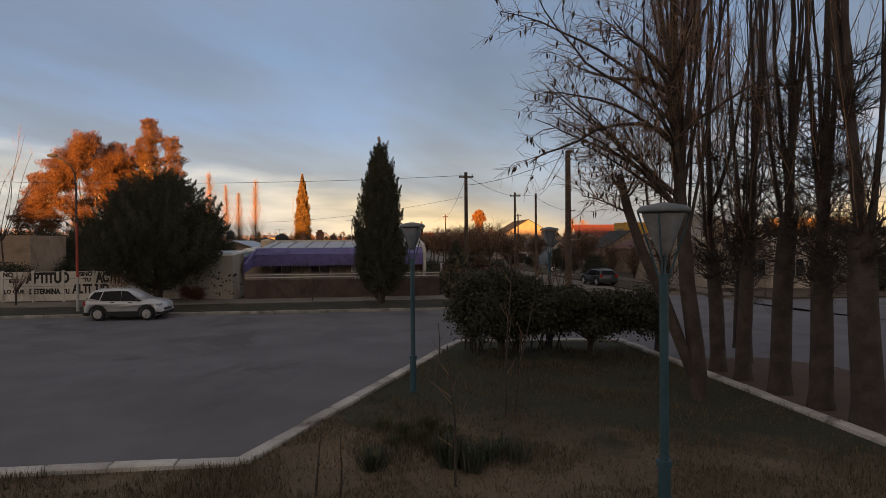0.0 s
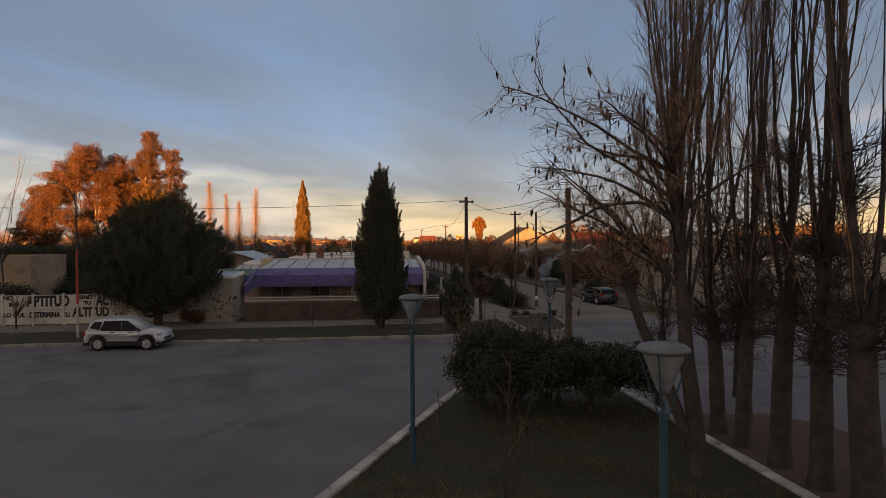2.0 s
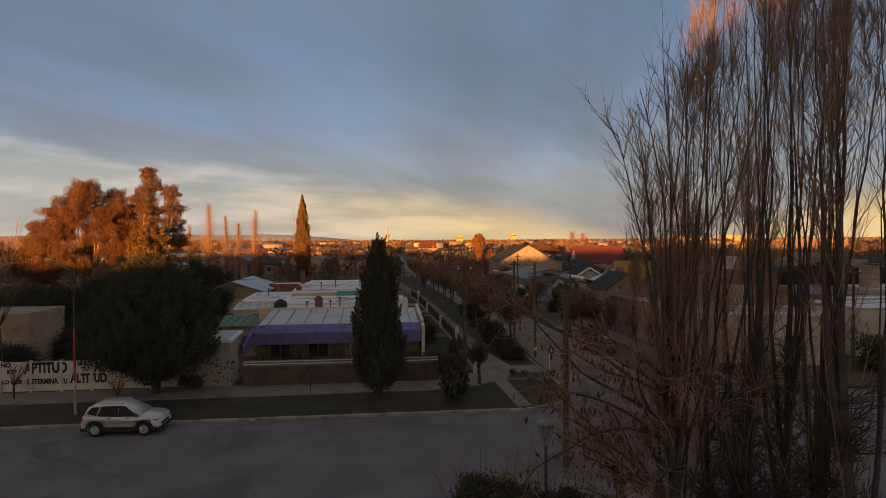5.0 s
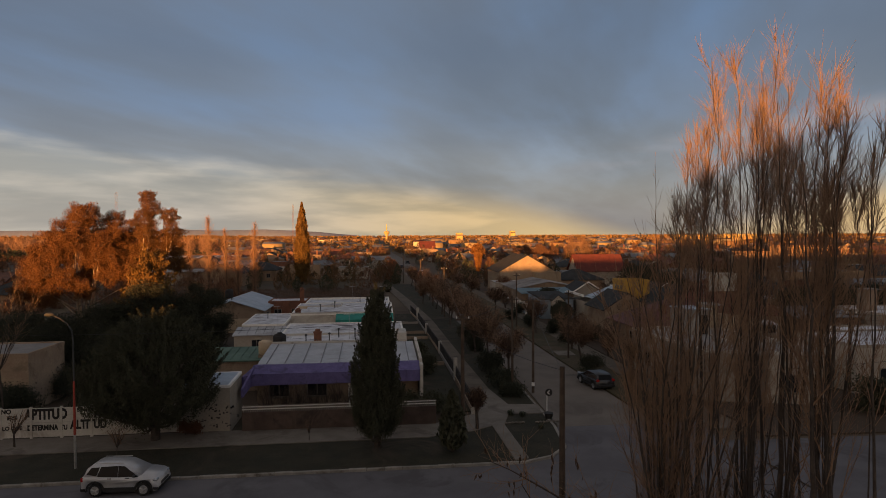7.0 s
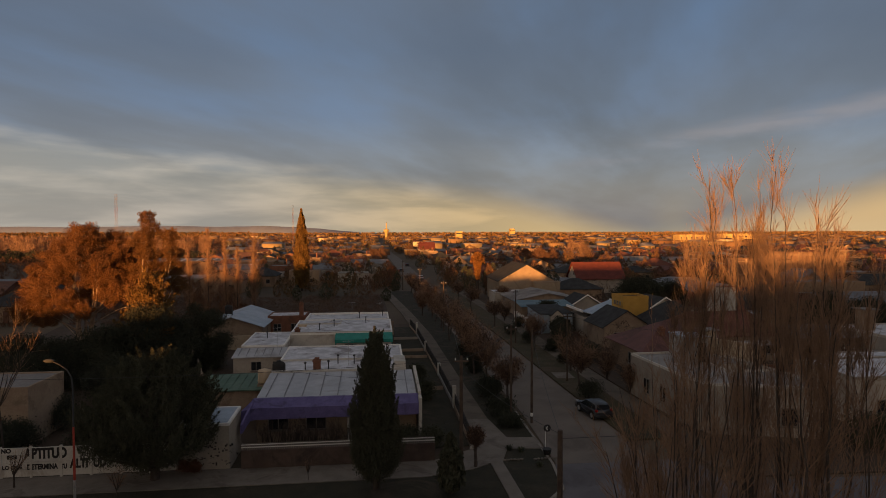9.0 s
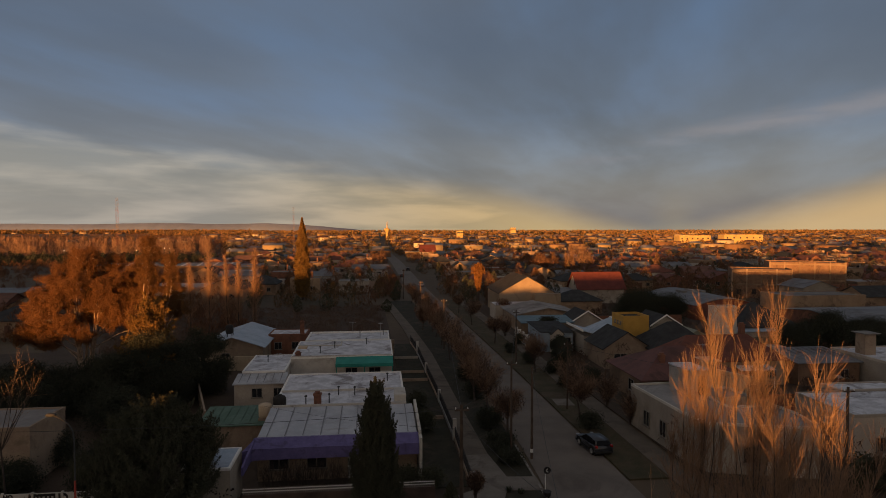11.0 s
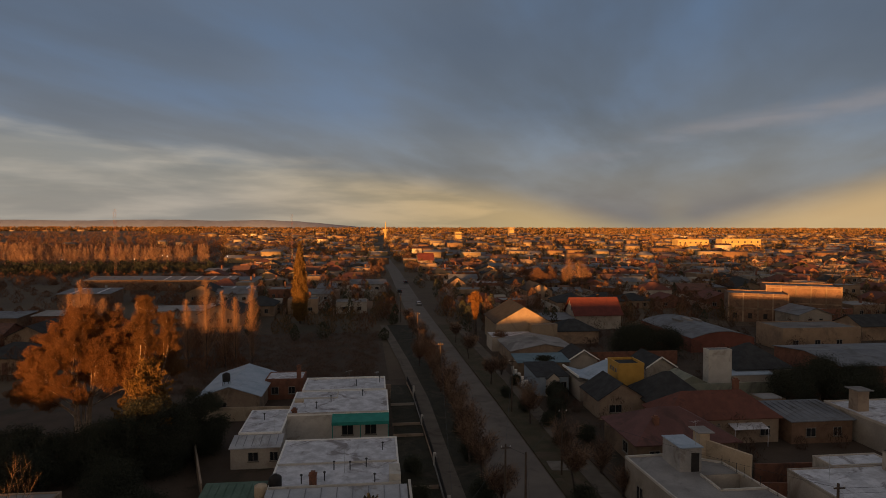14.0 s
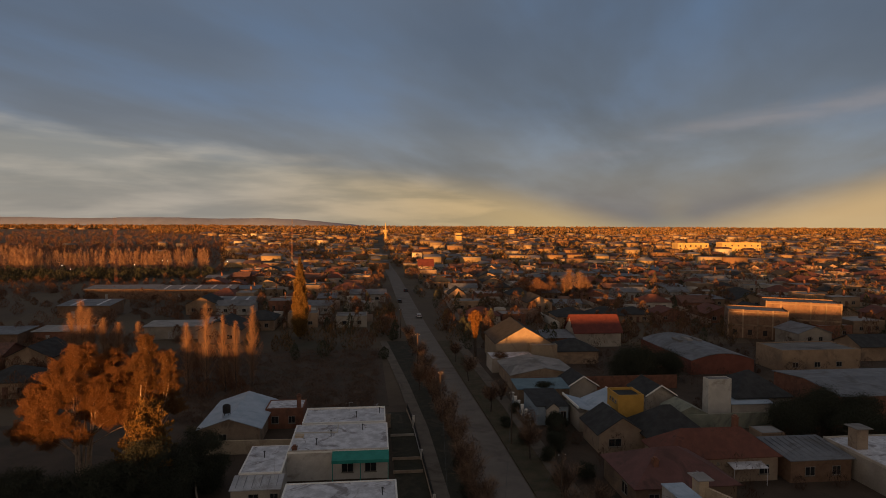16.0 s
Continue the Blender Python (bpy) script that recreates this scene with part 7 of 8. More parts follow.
house("house under a broad dark hip roof", 37.2, 77.4, 8.2, 7.0, 3.1, town_tan, roof_dark, "hip", 2.9, 0.5, front=[(2.2, 0.9, 1.4, 1.2), (5.4, 0.9, 1.2, 1.2)])
house("yellow cube-shaped upper floor with a parapet", 36.0, 85.0, 3.9, 4.2, 5.9, yellow_wall, roof_dark, "flat", parapet=0.45, sides=[(0.9, 5.0, 0.45, 0.5), (1.9, 5.0, 0.45, 0.5), (2.9, 5.0, 0.45, 0.5)])
fold = thing("house", "small house with pale blue folded sheet roofs", "house", at=(31.2, 88.0, 0))
bm = bmesh.new()
prism(bm, [(0, 0), (6.6, 0), (6.6, 7.0), (0, 7.0)], 0, 2.95)
part("wall", bm, town_white, fold)
for x0, x1, z0, z1 in ((-0.3, 2.6, 3.9, 3.05), (2.6, 6.9, 3.05, 4.7)):
    bm = bmesh.new()
    prism(bm, [(x0, -0.3), (x1, -0.3), (x1, 7.3), (x0, 7.3)], [z0 - 0.09, z1 - 0.09, z1 - 0.09, z0 - 0.09], [z0, z1, z1, z0])
    part("roof", bm, roof_blue, fold, "pale blue roof plane")
    bm = bmesh.new()
    xe = x0 if z0 > z1 else x1
    box(bm, xe - 0.09, xe + 0.09, -0.35, 7.35, max(z0, z1) - 0.2, max(z0, z1) + 0.14)
    part("verge", bm, white_trim, fold)
house("dark blue front house behind a row of posts", 25.6, 91.4, 5.0, 8.4, 3.0, blue_wall, roof_dark, "shed", 0.4, 0.2, front=[(4.2, 0.9, 0.9, 1.3)])
house("white gabled porch with a dark window", 27.0, 90.6, 1.9, 2.6, 2.9, town_white, roof_dark, "gable_y", 0.8, 0.15, front=[(0.95, 0.9, 1.0, 1.2)])
house("low house with a teal sheet roof", 25.0, 101.5, 9.0, 5.0, 2.9, town_tan, roof_teal, "shed", 0.5, 0.2)
house("small house with a slate gable roof and pale verge", 34.4, 102.6, 5.0, 6.5, 2.9, town_white, roof_dark, "gable_y", 1.6, 0.3)
house("small house with a slate gable roof and white verge", 44.9, 94.8, 4.8, 7.0, 3.2, town_white, roof_dark, "gable_y", 1.6, 0.35)
house("grey-green outhouse with a low gable roof", 46.4, 87.6, 4.8, 5.2, 2.4, grey_green, grey_green, "gable_y", 1.1, 0.15)
for gx, gy, gw, gz, rise in ((44.55, 94.4, 5.5, 3.1, 1.75), (34.1, 102.25, 5.6, 2.85, 1.75)):
    vb = thing("verge_board", "white verge boards along a slate gable", "board", "white verge boards", at=(gx, gy, 0))
    for sgn in (0, 1):
        bm = bmesh.new()
        xs = (0, gw / 2) if sgn == 0 else (gw / 2, gw)
        zs = (gz, gz + rise) if sgn == 0 else (gz + rise, gz)
        prism(bm, [(xs[0], -0.06), (xs[1], -0.06), (xs[1], 0.06), (xs[0], 0.06)], [zs[0], zs[1], zs[1], zs[0]], [zs[0] + 0.25, zs[1] + 0.25, zs[1] + 0.25, zs[0] + 0.25])
        part("board", bm, white_trim, vb)
house("white tower-like upper room", 53.4, 91.0, 3.9, 1.7, 6.6, white_wall, town_roof, "flat", parapet=0.15)
house("white house under a black hip roof", 59.4, 93.0, 9.6, 9.0, 3.3, town_white, roof_dark, "hip", 3.1, 0.5, front=[(2, 0.9, 1.4, 1.1), (6, 0.9, 1.4, 1.1)])
house("low white lean-to with a blue sheet roof", 57.6, 91.2, 7.0, 3.0, 2.5, town_white, roof_blue, "shed", 0.4, 0.2)
garden_wall("long grey-green rendered yard wall", 45.0, 87.0, 69.0, 87.4, 2.4, grey_green)
garden_wall("brick yard wall behind the dark roofs", 28.0, 110.4, 58.0, 110.0, 2.6, brick_wall)
garden_wall("low tan yard wall", 44.6, 76.5, 44.8, 86.8, 1.9, town_tan)
garden_wall("low tan yard wall", 50.4, 75.0, 73.0, 76.2, 2.0, town_tan)
house("small tan outhouse in a yard", 54.0, 78.2, 3.4, 3.0, 2.4, town_tan, town_roof, "flat", parapet=0.1)


def barrel(label, x, y, w, d, h, rise, wall_m, roof_m):
    """A long hall with a curved sheet roof and an arched front wall."""
    e = thing("hall", label, "building", at=(x, y, 0))
    arc = [(w * i / 14, h + rise * math.sin(math.pi * (0.1 + 0.8 * i / 14)) - rise * math.sin(math.pi * 0.1)) for i in range(15)]
    for y0, y1 in ((0, 0.3), (d - 0.3, d)):
        bm = bmesh.new()
        prism_x(bm, [(0, 0), (w, 0)] + arc[::-1], y0, y1)
        part("end_wall", bm, wall_m, e)
    for x0 in (0, w - 0.3):
        bm = bmesh.new()
        box(bm, x0, x0 + 0.3, 0.3, d - 0.3, 0, h)
        part("side_wall", bm, wall_m, e)
    bm = bmesh.new()
    prism_x(bm, [(px_, pz - 0.02) for px_, pz in arc] + [(px_, pz + 0.1) for px_, pz in arc[::-1]], -0.25, d + 0.2)
    part("roof", bm, roof_m, e)
    for i in range(3):
        bm = bmesh.new()
        cx = w * (0.34 + 0.16 * i)
        cz = float(np.interp(cx, [q[0] for q in arc], [q[1] for q in arc]))
        box(bm, cx - 0.5, cx + 0.5, d * 0.55, d * 0.7, cz + 0.05, cz + 0.5)
        part("roof_vent", bm, town_roof, e)
    return e


barrel("long hall with a grey barrel roof and red arched front", 66.0, 119.5, 14.0, 24.0, 3.0, 2.0, red_brown_wall, roof_zinc)
house("long shed with a grey sheet roof and brick-red walls", 74.0, 88.0, 27.0, 16.5, 4.3, brick_wall, roof_zinc, "gable_x", 0.8, 0.3)
house("long yellowish rendered house", 86.0, 119.0, 18.0, 9.0, 4.6, town_tan, town_roof, "flat", parapet=0.3, front=[(3, 1.2, 1.3, 1.1), (8, 1.2, 1.3, 1.1), (13, 1.2, 1.3, 1.1)])
for bx, by, bw, bd, bh, ncol in ((98.0, 158.8, 15.0, 10.0, 7.4, 4), (112.0, 163.0, 19.0, 10.0, 9.0, 5)):
    brickyard = house("unfinished brick building with pale concrete columns", bx, by, bw, bd, bh, tan_brick, town_roof, "flat", parapet=0.5, turn=-26, name="building", category="building")
    for i in range(ncol + 1):
        bm = bmesh.new()
        box(bm, i * (bw - 0.35) / ncol, i * (bw - 0.35) / ncol + 0.35, -0.12, 0.0, 0, bh + 0.6)
        part("column", bm, town_tan, brickyard)
    for z in (bh * 0.48, bh - 0.3):
        bm = bmesh.new()
        box(bm, 0, bw, -0.1, 0.0, z, z + 0.35)
        part("beam", bm, town_tan, brickyard)
    # Black slabs on the wall face, painted for the dark inside of openings.
    for i in range(ncol):
        bm = bmesh.new()
        cx = (i + 0.5) * bw / ncol
        box(bm, cx - 0.5, cx + 0.5, -0.03, 0.0, 1.0, 2.4)
        part("opening", bm, black_paint, brickyard)
house("white house with a red flank and sheet gable roof", 106.0, 141.0, 9.0, 9.0, 4.2, town_white, roof_zinc, "gable_y", 1.6, 0.4, front=[(3, 2.0, 1.0, 1.2), (6, 2.0, 1.0, 1.2)])
house("low house with a dark gable roof and pale verge", 112.0, 128.0, 16.0, 8.4, 3.4, town_tan, roof_dark, "gable_x", 2.0, 0.4)
gable = house("cream house with a steep plain gable to the street", 27.2, 131.5, 12.4, 14.0, 4.9, gable_plaster, roof_dark, "gable_y", 3.5, 0.3)
house("white annex box beside the gable house", 34.6, 129.4, 5.8, 2.0, 4.6, gable_plaster, town_roof, "flat", parapet=0.2)
house("low white annex with a flat pale roof", 25.0, 124.8, 9.4, 6.4, 2.9, town_white, roof_white, "flat", parapet=0.15)
house("low dark-roofed house behind a garden", 40.8, 131.0, 9.6, 8.2, 3.0, town_tan, roof_dark, "hip", 2.0, 0.4)
house("low brick house with a sheet roof", 40.5, 146.0, 9.5, 8.0, 3.0, brick_wall, roof_zinc, "shed", 0.6, 0.3)
house("brick house with a low grey gable roof", 26.2, 111.6, 12.4, 11.5, 2.9, tan_wall, town_roof, "gable_y", 1.2, 0.5, front=[(3, 0.9, 1.2, 1.0)])
house("white house with a steep crimson roof", 51.0, 148.8, 12.0, 8.0, 4.0, town_white, roof_crimson, "gable_x", 3.7, 0.5, sides=[(3, 4.6, 0.9, 0.9)])

posts = thing("post_fence", "row of white square gate posts before the blue house", "fence")
for i in range(6):
    bm = bmesh.new()
    box(bm, 24.2, 24.6, 91.0 + i * 2.4, 91.4 + i * 2.4, 0, 1.9)
    box(bm, 24.15, 24.65, 90.95 + i * 2.4, 91.45 + i * 2.4, 1.9, 2.0)
    part("post", bm, white_trim, posts)
    if i < 5:
        bm = bmesh.new()
        box(bm, 24.33, 24.47, 91.4 + i * 2.4, 93.4 + i * 2.4, 0, 0.7)
        for k in range(9):
            rod(bm, (24.4, 91.55 + i * 2.4 + k * 0.22, 0.7), (24.4, 91.55 + i * 2.4 + k * 0.22, 1.6), 0.012, 0.012, 4)
        part("railing", bm, blue_wall, posts)
for i, (x, y, h, w, n, s) in enumerate([(52, 116, 6.5, 5.5, 46, 91), (59, 117, 5.5, 4.0, 34, 92), (30, 103, 4.0, 2.2, 22, 93), (27.6, 88, 3.4, 1.6, 20, 94), (70, 80, 5.0, 4.0, 30, 95), (77, 79, 4.6, 3.4, 28, 96), (62.5, 83.5, 5.0, 3.6, 34, 97), (68, 84.5, 6.2, 4.6, 44, 98), (73.5, 83.5, 5.6, 4.0, 36, 99)]):
    leafy("evergreen_tree", "dark round evergreen in a garden", x, y, 0, h, 0.2, random_clumps(np.random.default_rng(s), n, w * 0.8, w * 0.8, 1.0, h - 0.8, w * 0.3, 1500, 0.4), 0.095, 0, yard_leaf, s)
# date palm
r_p = np.random.default_rng(8)
palm = thing("palm_tree", "tall palm with a skirt of dry hanging fronds", "tree", at=(23.9, 140.0, 0))
part("trunk", tubes("trunk", [[(0, 0, -0.1, 0.42), (0, 0, 3, 0.34), (0, 0, 9.3, 0.3)]], bark, 9), None, palm)
fr, sk = [], []
for i in range(110):
    a, t = r_p.uniform(0, 6.28), r_p.uniform(-0.3, 1.4)
    c = np.array([math.cos(a) * math.cos(t), math.sin(a) * math.cos(t), math.sin(t)])
    for k in range(14):
        s = (k + 1) / 14 * 1.6
        for _ in range(2):
            fr.append(np.array([0, 0, 9.4]) + c * s * 1.06 + np.array([0, 0, -0.22 * s * s * math.cos(t)]) + r_p.normal(size=3) * 0.05)
for i in range(3600):
    a = r_p.uniform(0, 6.28)
    h = r_p.uniform(4.6, 9.3)
    rr = (0.34 + 0.76 * ((h - 4.6) / 4.7)) * r_p.uniform(0.6, 1.1)
    sk.append((math.cos(a) * rr, math.sin(a) * rr, h))
part("fronds", shards("fronds", fr, 0.16, palm_leaf, 3, 4.0), None, palm)
part("dry_skirt", shards("dry_skirt", sk, 0.09, palm_leaf, 4, 7.0, lean=(0, 0, -1.0)), None, palm, "dry hanging fronds under the crown")

# bare shrubs and fruit trees in the yards
RIGHT = [(o, max(c.bound_box[6][0] for c in o.children if c.type == "MESH"), max(c.bound_box[6][1] for c in o.children if c.type == "MESH")) for o in scene.objects if o.type == "EMPTY" and o.get("category") == "house" and o.location.x > 20]
yr = np.random.default_rng(15)
yard = []
for i in range(420):
    x, y = yr.uniform(25.5, 118), yr.uniform(40, 150)
    if any(o.location.x - 1 < x < o.location.x + w + 1 and o.location.y - 1 < y < o.location.y + d + 1 for o, w, d in RIGHT):
        continue
    h, n = yr.uniform(0.8, 4.2), 190
    k = yr.uniform(0, 1, n)
    a = yr.uniform(0, 6.28, n)
    ww = h * 0.55 * np.sin(np.pi * np.clip(k * 0.85 + 0.1, 0, 1)) * np.sqrt(yr.uniform(0.1, 1, n))
    yard.append(np.stack([x + ww * np.cos(a), y + ww * np.sin(a), 0.05 + h * k], 1))
tagged(new("yard_shrubs", shards("yard_shrubs", np.concatenate(yard), 0.055, street_twig, 16, 10.0, lean=(0, 0, 0.8))), "bare brown shrubs and fruit trees in the back yards", "shrubs", kind="stuff")

for i in range(4):
    leafy("hedge", "tall clipped dark hedge beside the corner house", 36.0 + i * 1.9, 40.2 - i * 0.4, 0.05, 2.6, 0.08, random_clumps(np.random.default_rng(600 + i), 18, 1.0, 0.6, 0.5, 2.2, 0.5, 260, 0.0), 0.14, 0, needle, 600 + i, group="clipped hedge plants")

# ---- the town beyond ----
templates = []
specs = [("white house with a flat silver roof", 9, 8, 3.3, town_white, town_roof, "flat", 0, 0.2), ("cream house with a flat roof", 11, 8, 3.4, town_tan, town_roof, "flat", 0, 0.25),
         ("brick house with a brown gable roof", 10, 8, 3.0, brick_wall, roof_brown, "gable_x", 1.8, 0), ("white house with a red hip roof", 11, 9, 3.1, town_white, roof_red, "hip", 2.2, 0),
         ("house with a zinc shed roof", 9, 9, 3.0, town_tan, roof_zinc, "shed", 0.7, 0), ("cream house with a dark gable roof", 9, 10, 3.2, town_tan, roof_dark, "gable_y", 2.2, 0),
         ("grey house with a sheet gable roof", 12, 8, 3.2, grey_wall, roof_zinc, "gable_x", 1.4, 0), ("tall tan house with a flat roof", 8, 9, 4.4, town_tan, town_roof, "flat", 0, 0.3), ("tan house with a dark hip roof", 10, 8.4, 3.0, town_tan, roof_dark, "hip", 2.0, 0), ("brick house with a red gable roof", 9, 9.5, 3.0, brick_wall, roof_red, "gable_y", 2.0, 0),
         ("brick house with a flat roof", 10, 9, 3.3, brick_wall, town_roof, "flat", 0, 0.25)]
for s in specs:
    t = house(s[0] + " in the town", 0, 0, s[1], s[2], s[3], s[4], s[5], s[6], s[7], 0.35, parapet=s[8], front=[(s[1] * 0.25, 0.95, 1.2, 1.1), (s[1] * 0.75, 0.95, 1.2, 1.1)], sides=[(s[2] * 0.5, 0.95, 1.1, 1.1)],
              doors=[(s[1] * 0.5, roof_brown)], group="houses of the town", chimney=(s[1] * 0.7, s[2] * 0.6, s[3], s[3] + 1.9) if s[6] in ("flat", "shed") else None)
    templates.append((t, s[1], s[2]))
taken = [(o.location.x, o.location.y) for o in scene.objects if o.type == "EMPTY" and o.get("category") == "house" and o.location.y > 90]
tr = random.Random(99)
lots = []
for row in range(12):
    y0 = 110 + row * 24 + (row // 4) * 6
    x = -0.80 * y0 - 20
    while x < 0.95 * y0 + 30:
        w = tr.uniform(9.5, 13)
        lots.append((x + tr.uniform(-1, 1), y0 + tr.uniform(-5, 5), w))
        x += w + tr.uniform(0.3, 3.5)
used = 0
first = set()
for x, y, w in lots:
    if abs(x + 4 - street_x(y)) < 15 or tr.random() < 0.04:
        continue
    if -66 < x < 3 and 90 < y < 158:
        continue
    if 20 < x < 100 and y < 165:
        continue
    if x > 84 and y < 178:
        if 86 < x + 6 < 124 or y < 120 and x < 130:
            continue
    if x < -20 and y > 330 and x < -0.20 * y - 8 or x < -0.27 * y - 6 and y > 155:
        continue
    t, tw, td = tr.choice(templates)
    m = pose(x, y, 0, 0, 0, tr.uniform(-3, 3))
    if t.name not in first:
        first.add(t.name)
        t.matrix_world = m
    else:
        c = copy_thing(t, m)
        c.scale = (tr.uniform(0.72, 1.2), tr.uniform(0.75, 1.3), tr.uniform(0.85, 1.15))
    used += 1

# yard walls, outhouses and lean-tos between the town houses, too many to pick apart
yv, yf = [], []
CUBE = np.array([(0, 0, 0), (1, 0, 0), (1, 1, 0), (0, 1, 0), (0, 0, 1), (1, 0, 1), (1, 1, 1), (0, 1, 1)], float)
CF = np.array([(0, 1, 5, 4), (1, 2, 6, 5), (2, 3, 7, 6), (3, 0, 4, 7), (4, 5, 6, 7)])
yr = np.random.default_rng(77)
for x, y, w in lots:
    if abs(x + 4 - street_x(y)) < 15 or x < -0.2 * y - 8 or 18 < x < 100 and y < 165 or x < 3 and y < 158 or x > 84 and y < 178:
        continue
    for i in range(4):
        if i < 2:
            q = CUBE * ((w, 0.2, yr.uniform(1.6, 2.6)) if i else (0.2, 20, yr.uniform(1.6, 2.4))) + (x - 0.8, y + (10.5 if i else -4), 0)
        else:
            q = CUBE * (yr.uniform(2.5, 6), yr.uniform(2.5, 5), yr.uniform(2.2, 3.6)) + (x + yr.uniform(-1, w - 3), y + yr.uniform(9.5, 15), 0)
        yf.append(CF + len(yv) * 8)
        yv.append(q)
tagged(new("yard_walls", raw_mesh("yard_walls", np.concatenate(yv), np.concatenate(yf), yard_wall_mix)), "yard walls and outhouses between the town houses", "walls", kind="stuff")

# houses too far to tell their parts: joined
wv, wf, rv, rf = [], [], [], []
nr = np.random.default_rng(4)


def far_patch(count, y_lo, y_hi, side, size):
    for i in range(count):
        y = y_lo + (y_hi - y_lo) * nr.uniform() ** 1.2
        x = nr.uniform(*side) * y
        if abs(x - street_x(y)) < 9:
            continue
        w, d, h = nr.uniform(7, 16) * size, nr.uniform(7, 14) * size, nr.uniform(2.8, 4.2) * (1.8 if nr.uniform() < 0.12 else 1)
        base = len(wv) * 8
        wv.append(CUBE * (w, d, h) + (x, y, 0))
        wf.append(CF + base)
        if nr.uniform() < 0.55:
            e = nr.uniform(1.0, 2.2)
            roof = np.array([(-0.4, -0.4, h), (w + 0.4, -0.4, h), (w + 0.4, d + 0.4, h), (-0.4, d + 0.4, h), (0.6, d / 2, h + e), (w - 0.6, d / 2, h + e), (w - 0.6, d / 2 + 0.1, h + e), (0.6, d / 2 + 0.1, h + e)])
        else:
            roof = CUBE * (w + 0.2, d + 0.2, 0.3) + (-0.1, -0.1, h)
        roof = roof + np.array([x, y, 0])
        rb = len(rv) * 8
        rv.append(roof)
        rf.append(CF + rb)


far_patch(1080, 405, 1300, (-0.24, 0.95), 1.0)
far_patch(700, 1300, 3000, (-0.28, 0.9), 1.5)
far_patch(9, 520, 800, (-0.7, -0.3), 0.9)
far_patch(160, 2200, 3000, (-0.9, -0.3), 1.5)
far_walls = tagged(new("far_houses", raw_mesh("far_houses", np.concatenate(wv), np.concatenate(wf), far_wall)), "countless low houses of the distant town in evening sun", "houses", kind="stuff")
far_roofs = tagged(new("far_roofs", raw_mesh("far_roofs", np.concatenate(rv), np.concatenate(rf), far_roof)), "low sheet and tile roofs of the distant town", "roofs", kind="stuff")


def wood(name, label, count, y_lo, y_hi, side, h_lo, h_hi, w, per, leaf, material, seed, stretch=3.0):
    """Bare trees and shrubs too many to count, each a loose upright brush."""
    r = np.random.default_rng(seed)
    pts = []
    for i in range(count):
        y = y_lo + (y_hi - y_lo) * r.uniform() ** 1.15
        x = r.uniform(*side) * y
        if abs(x - street_x(y)) < 6.5:
            continue
        h = r.uniform(h_lo, h_hi)
        k = r.uniform(0, 1, per)
        a = r.uniform(0, 6.28, per)
        ww = w * r.uniform(0.6, 1.3) * np.sin(np.pi * np.clip(k * 0.85 + 0.12, 0, 1)) * np.sqrt(r.uniform(0.1, 1, per))
        pts.append(np.stack([x + ww * np.cos(a), y + ww * np.sin(a), h * k], 1))
    return tagged(new(name, shards(name, np.concatenate(pts), leaf, material, seed, stretch, lean=(0, 0, 0.8))), label, "trees", kind="stuff")


wood("town_trees", "bare street and garden trees among the houses", 800, 150, 480, (-0.20, 0.95), 2.5, 6.0, 2.0, 260, 0.12, wood_far, 1, 7.0)
wood("russet_trees", "bare russet winter trees between the houses", 260, 150, 480, (-0.20, 0.95), 4.0, 8.0, 3.0, 520, 0.12, russet_twigs, 41, 8.0)
wood("dark_trees", "dark evergreens between the houses", 220, 140, 480, (-0.20, 0.95), 2.5, 7.0, 1.6, 320, 0.24, needle, 42, 2.0)
wood("far_trees", "bare winter trees over the distant town", 2600, 450, 1600, (-0.24, 0.95), 3, 8.5, 3.2, 90, 0.4, sun_gold_woods, 2, 4.5)
wood("horizon_woods", "woods along the horizon", 3600, 1500, 4200, (-0.35, 0.95), 4, 10, 9.0, 34, 2.0, sun_gold_woods, 3)


def belt(name, label, rows, h_lo, h_hi, w, gap, per, leaf, material, seed):
    """Windbreak rows: each row is (x0, y0, x1, y1)."""
    r = np.random.default_rng(seed)
    pts = []
    for x0, y0, x1, y1 in rows:
        d = math.hypot(x1 - x0, y1 - y0)
        for i in range(int(d / gap)):
            k = (i + r.uniform()) * gap / d
            if noise.noise((k * 9, y0 * 0.01, seed)) < -0.28:
                continue
            h = r.uniform(h_lo, h_hi) * (1 + 0.25 * noise.noise((k * 14, y0, 1.0)))
            q = r.uniform(0, 1, per)
            a = r.uniform(0, 6.28, per)
            ww = w * r.uniform(0.7, 1.2) * np.sin(np.pi * np.clip(q * 0.85 + 0.12, 0, 1)) * np.sqrt(r.uniform(0.1, 1, per))
            pts.append(np.stack([x0 + (x1 - x0) * k + ww * np.cos(a), y0 + (y1 - y0) * k + r.normal() * 3 + ww * np.sin(a), h * q], 1))
    return tagged(new(name, shards(name, np.concatenate(pts), leaf, material, seed, 2.6, lean=(0, 0, 1.0))), label, "trees", kind="stuff")


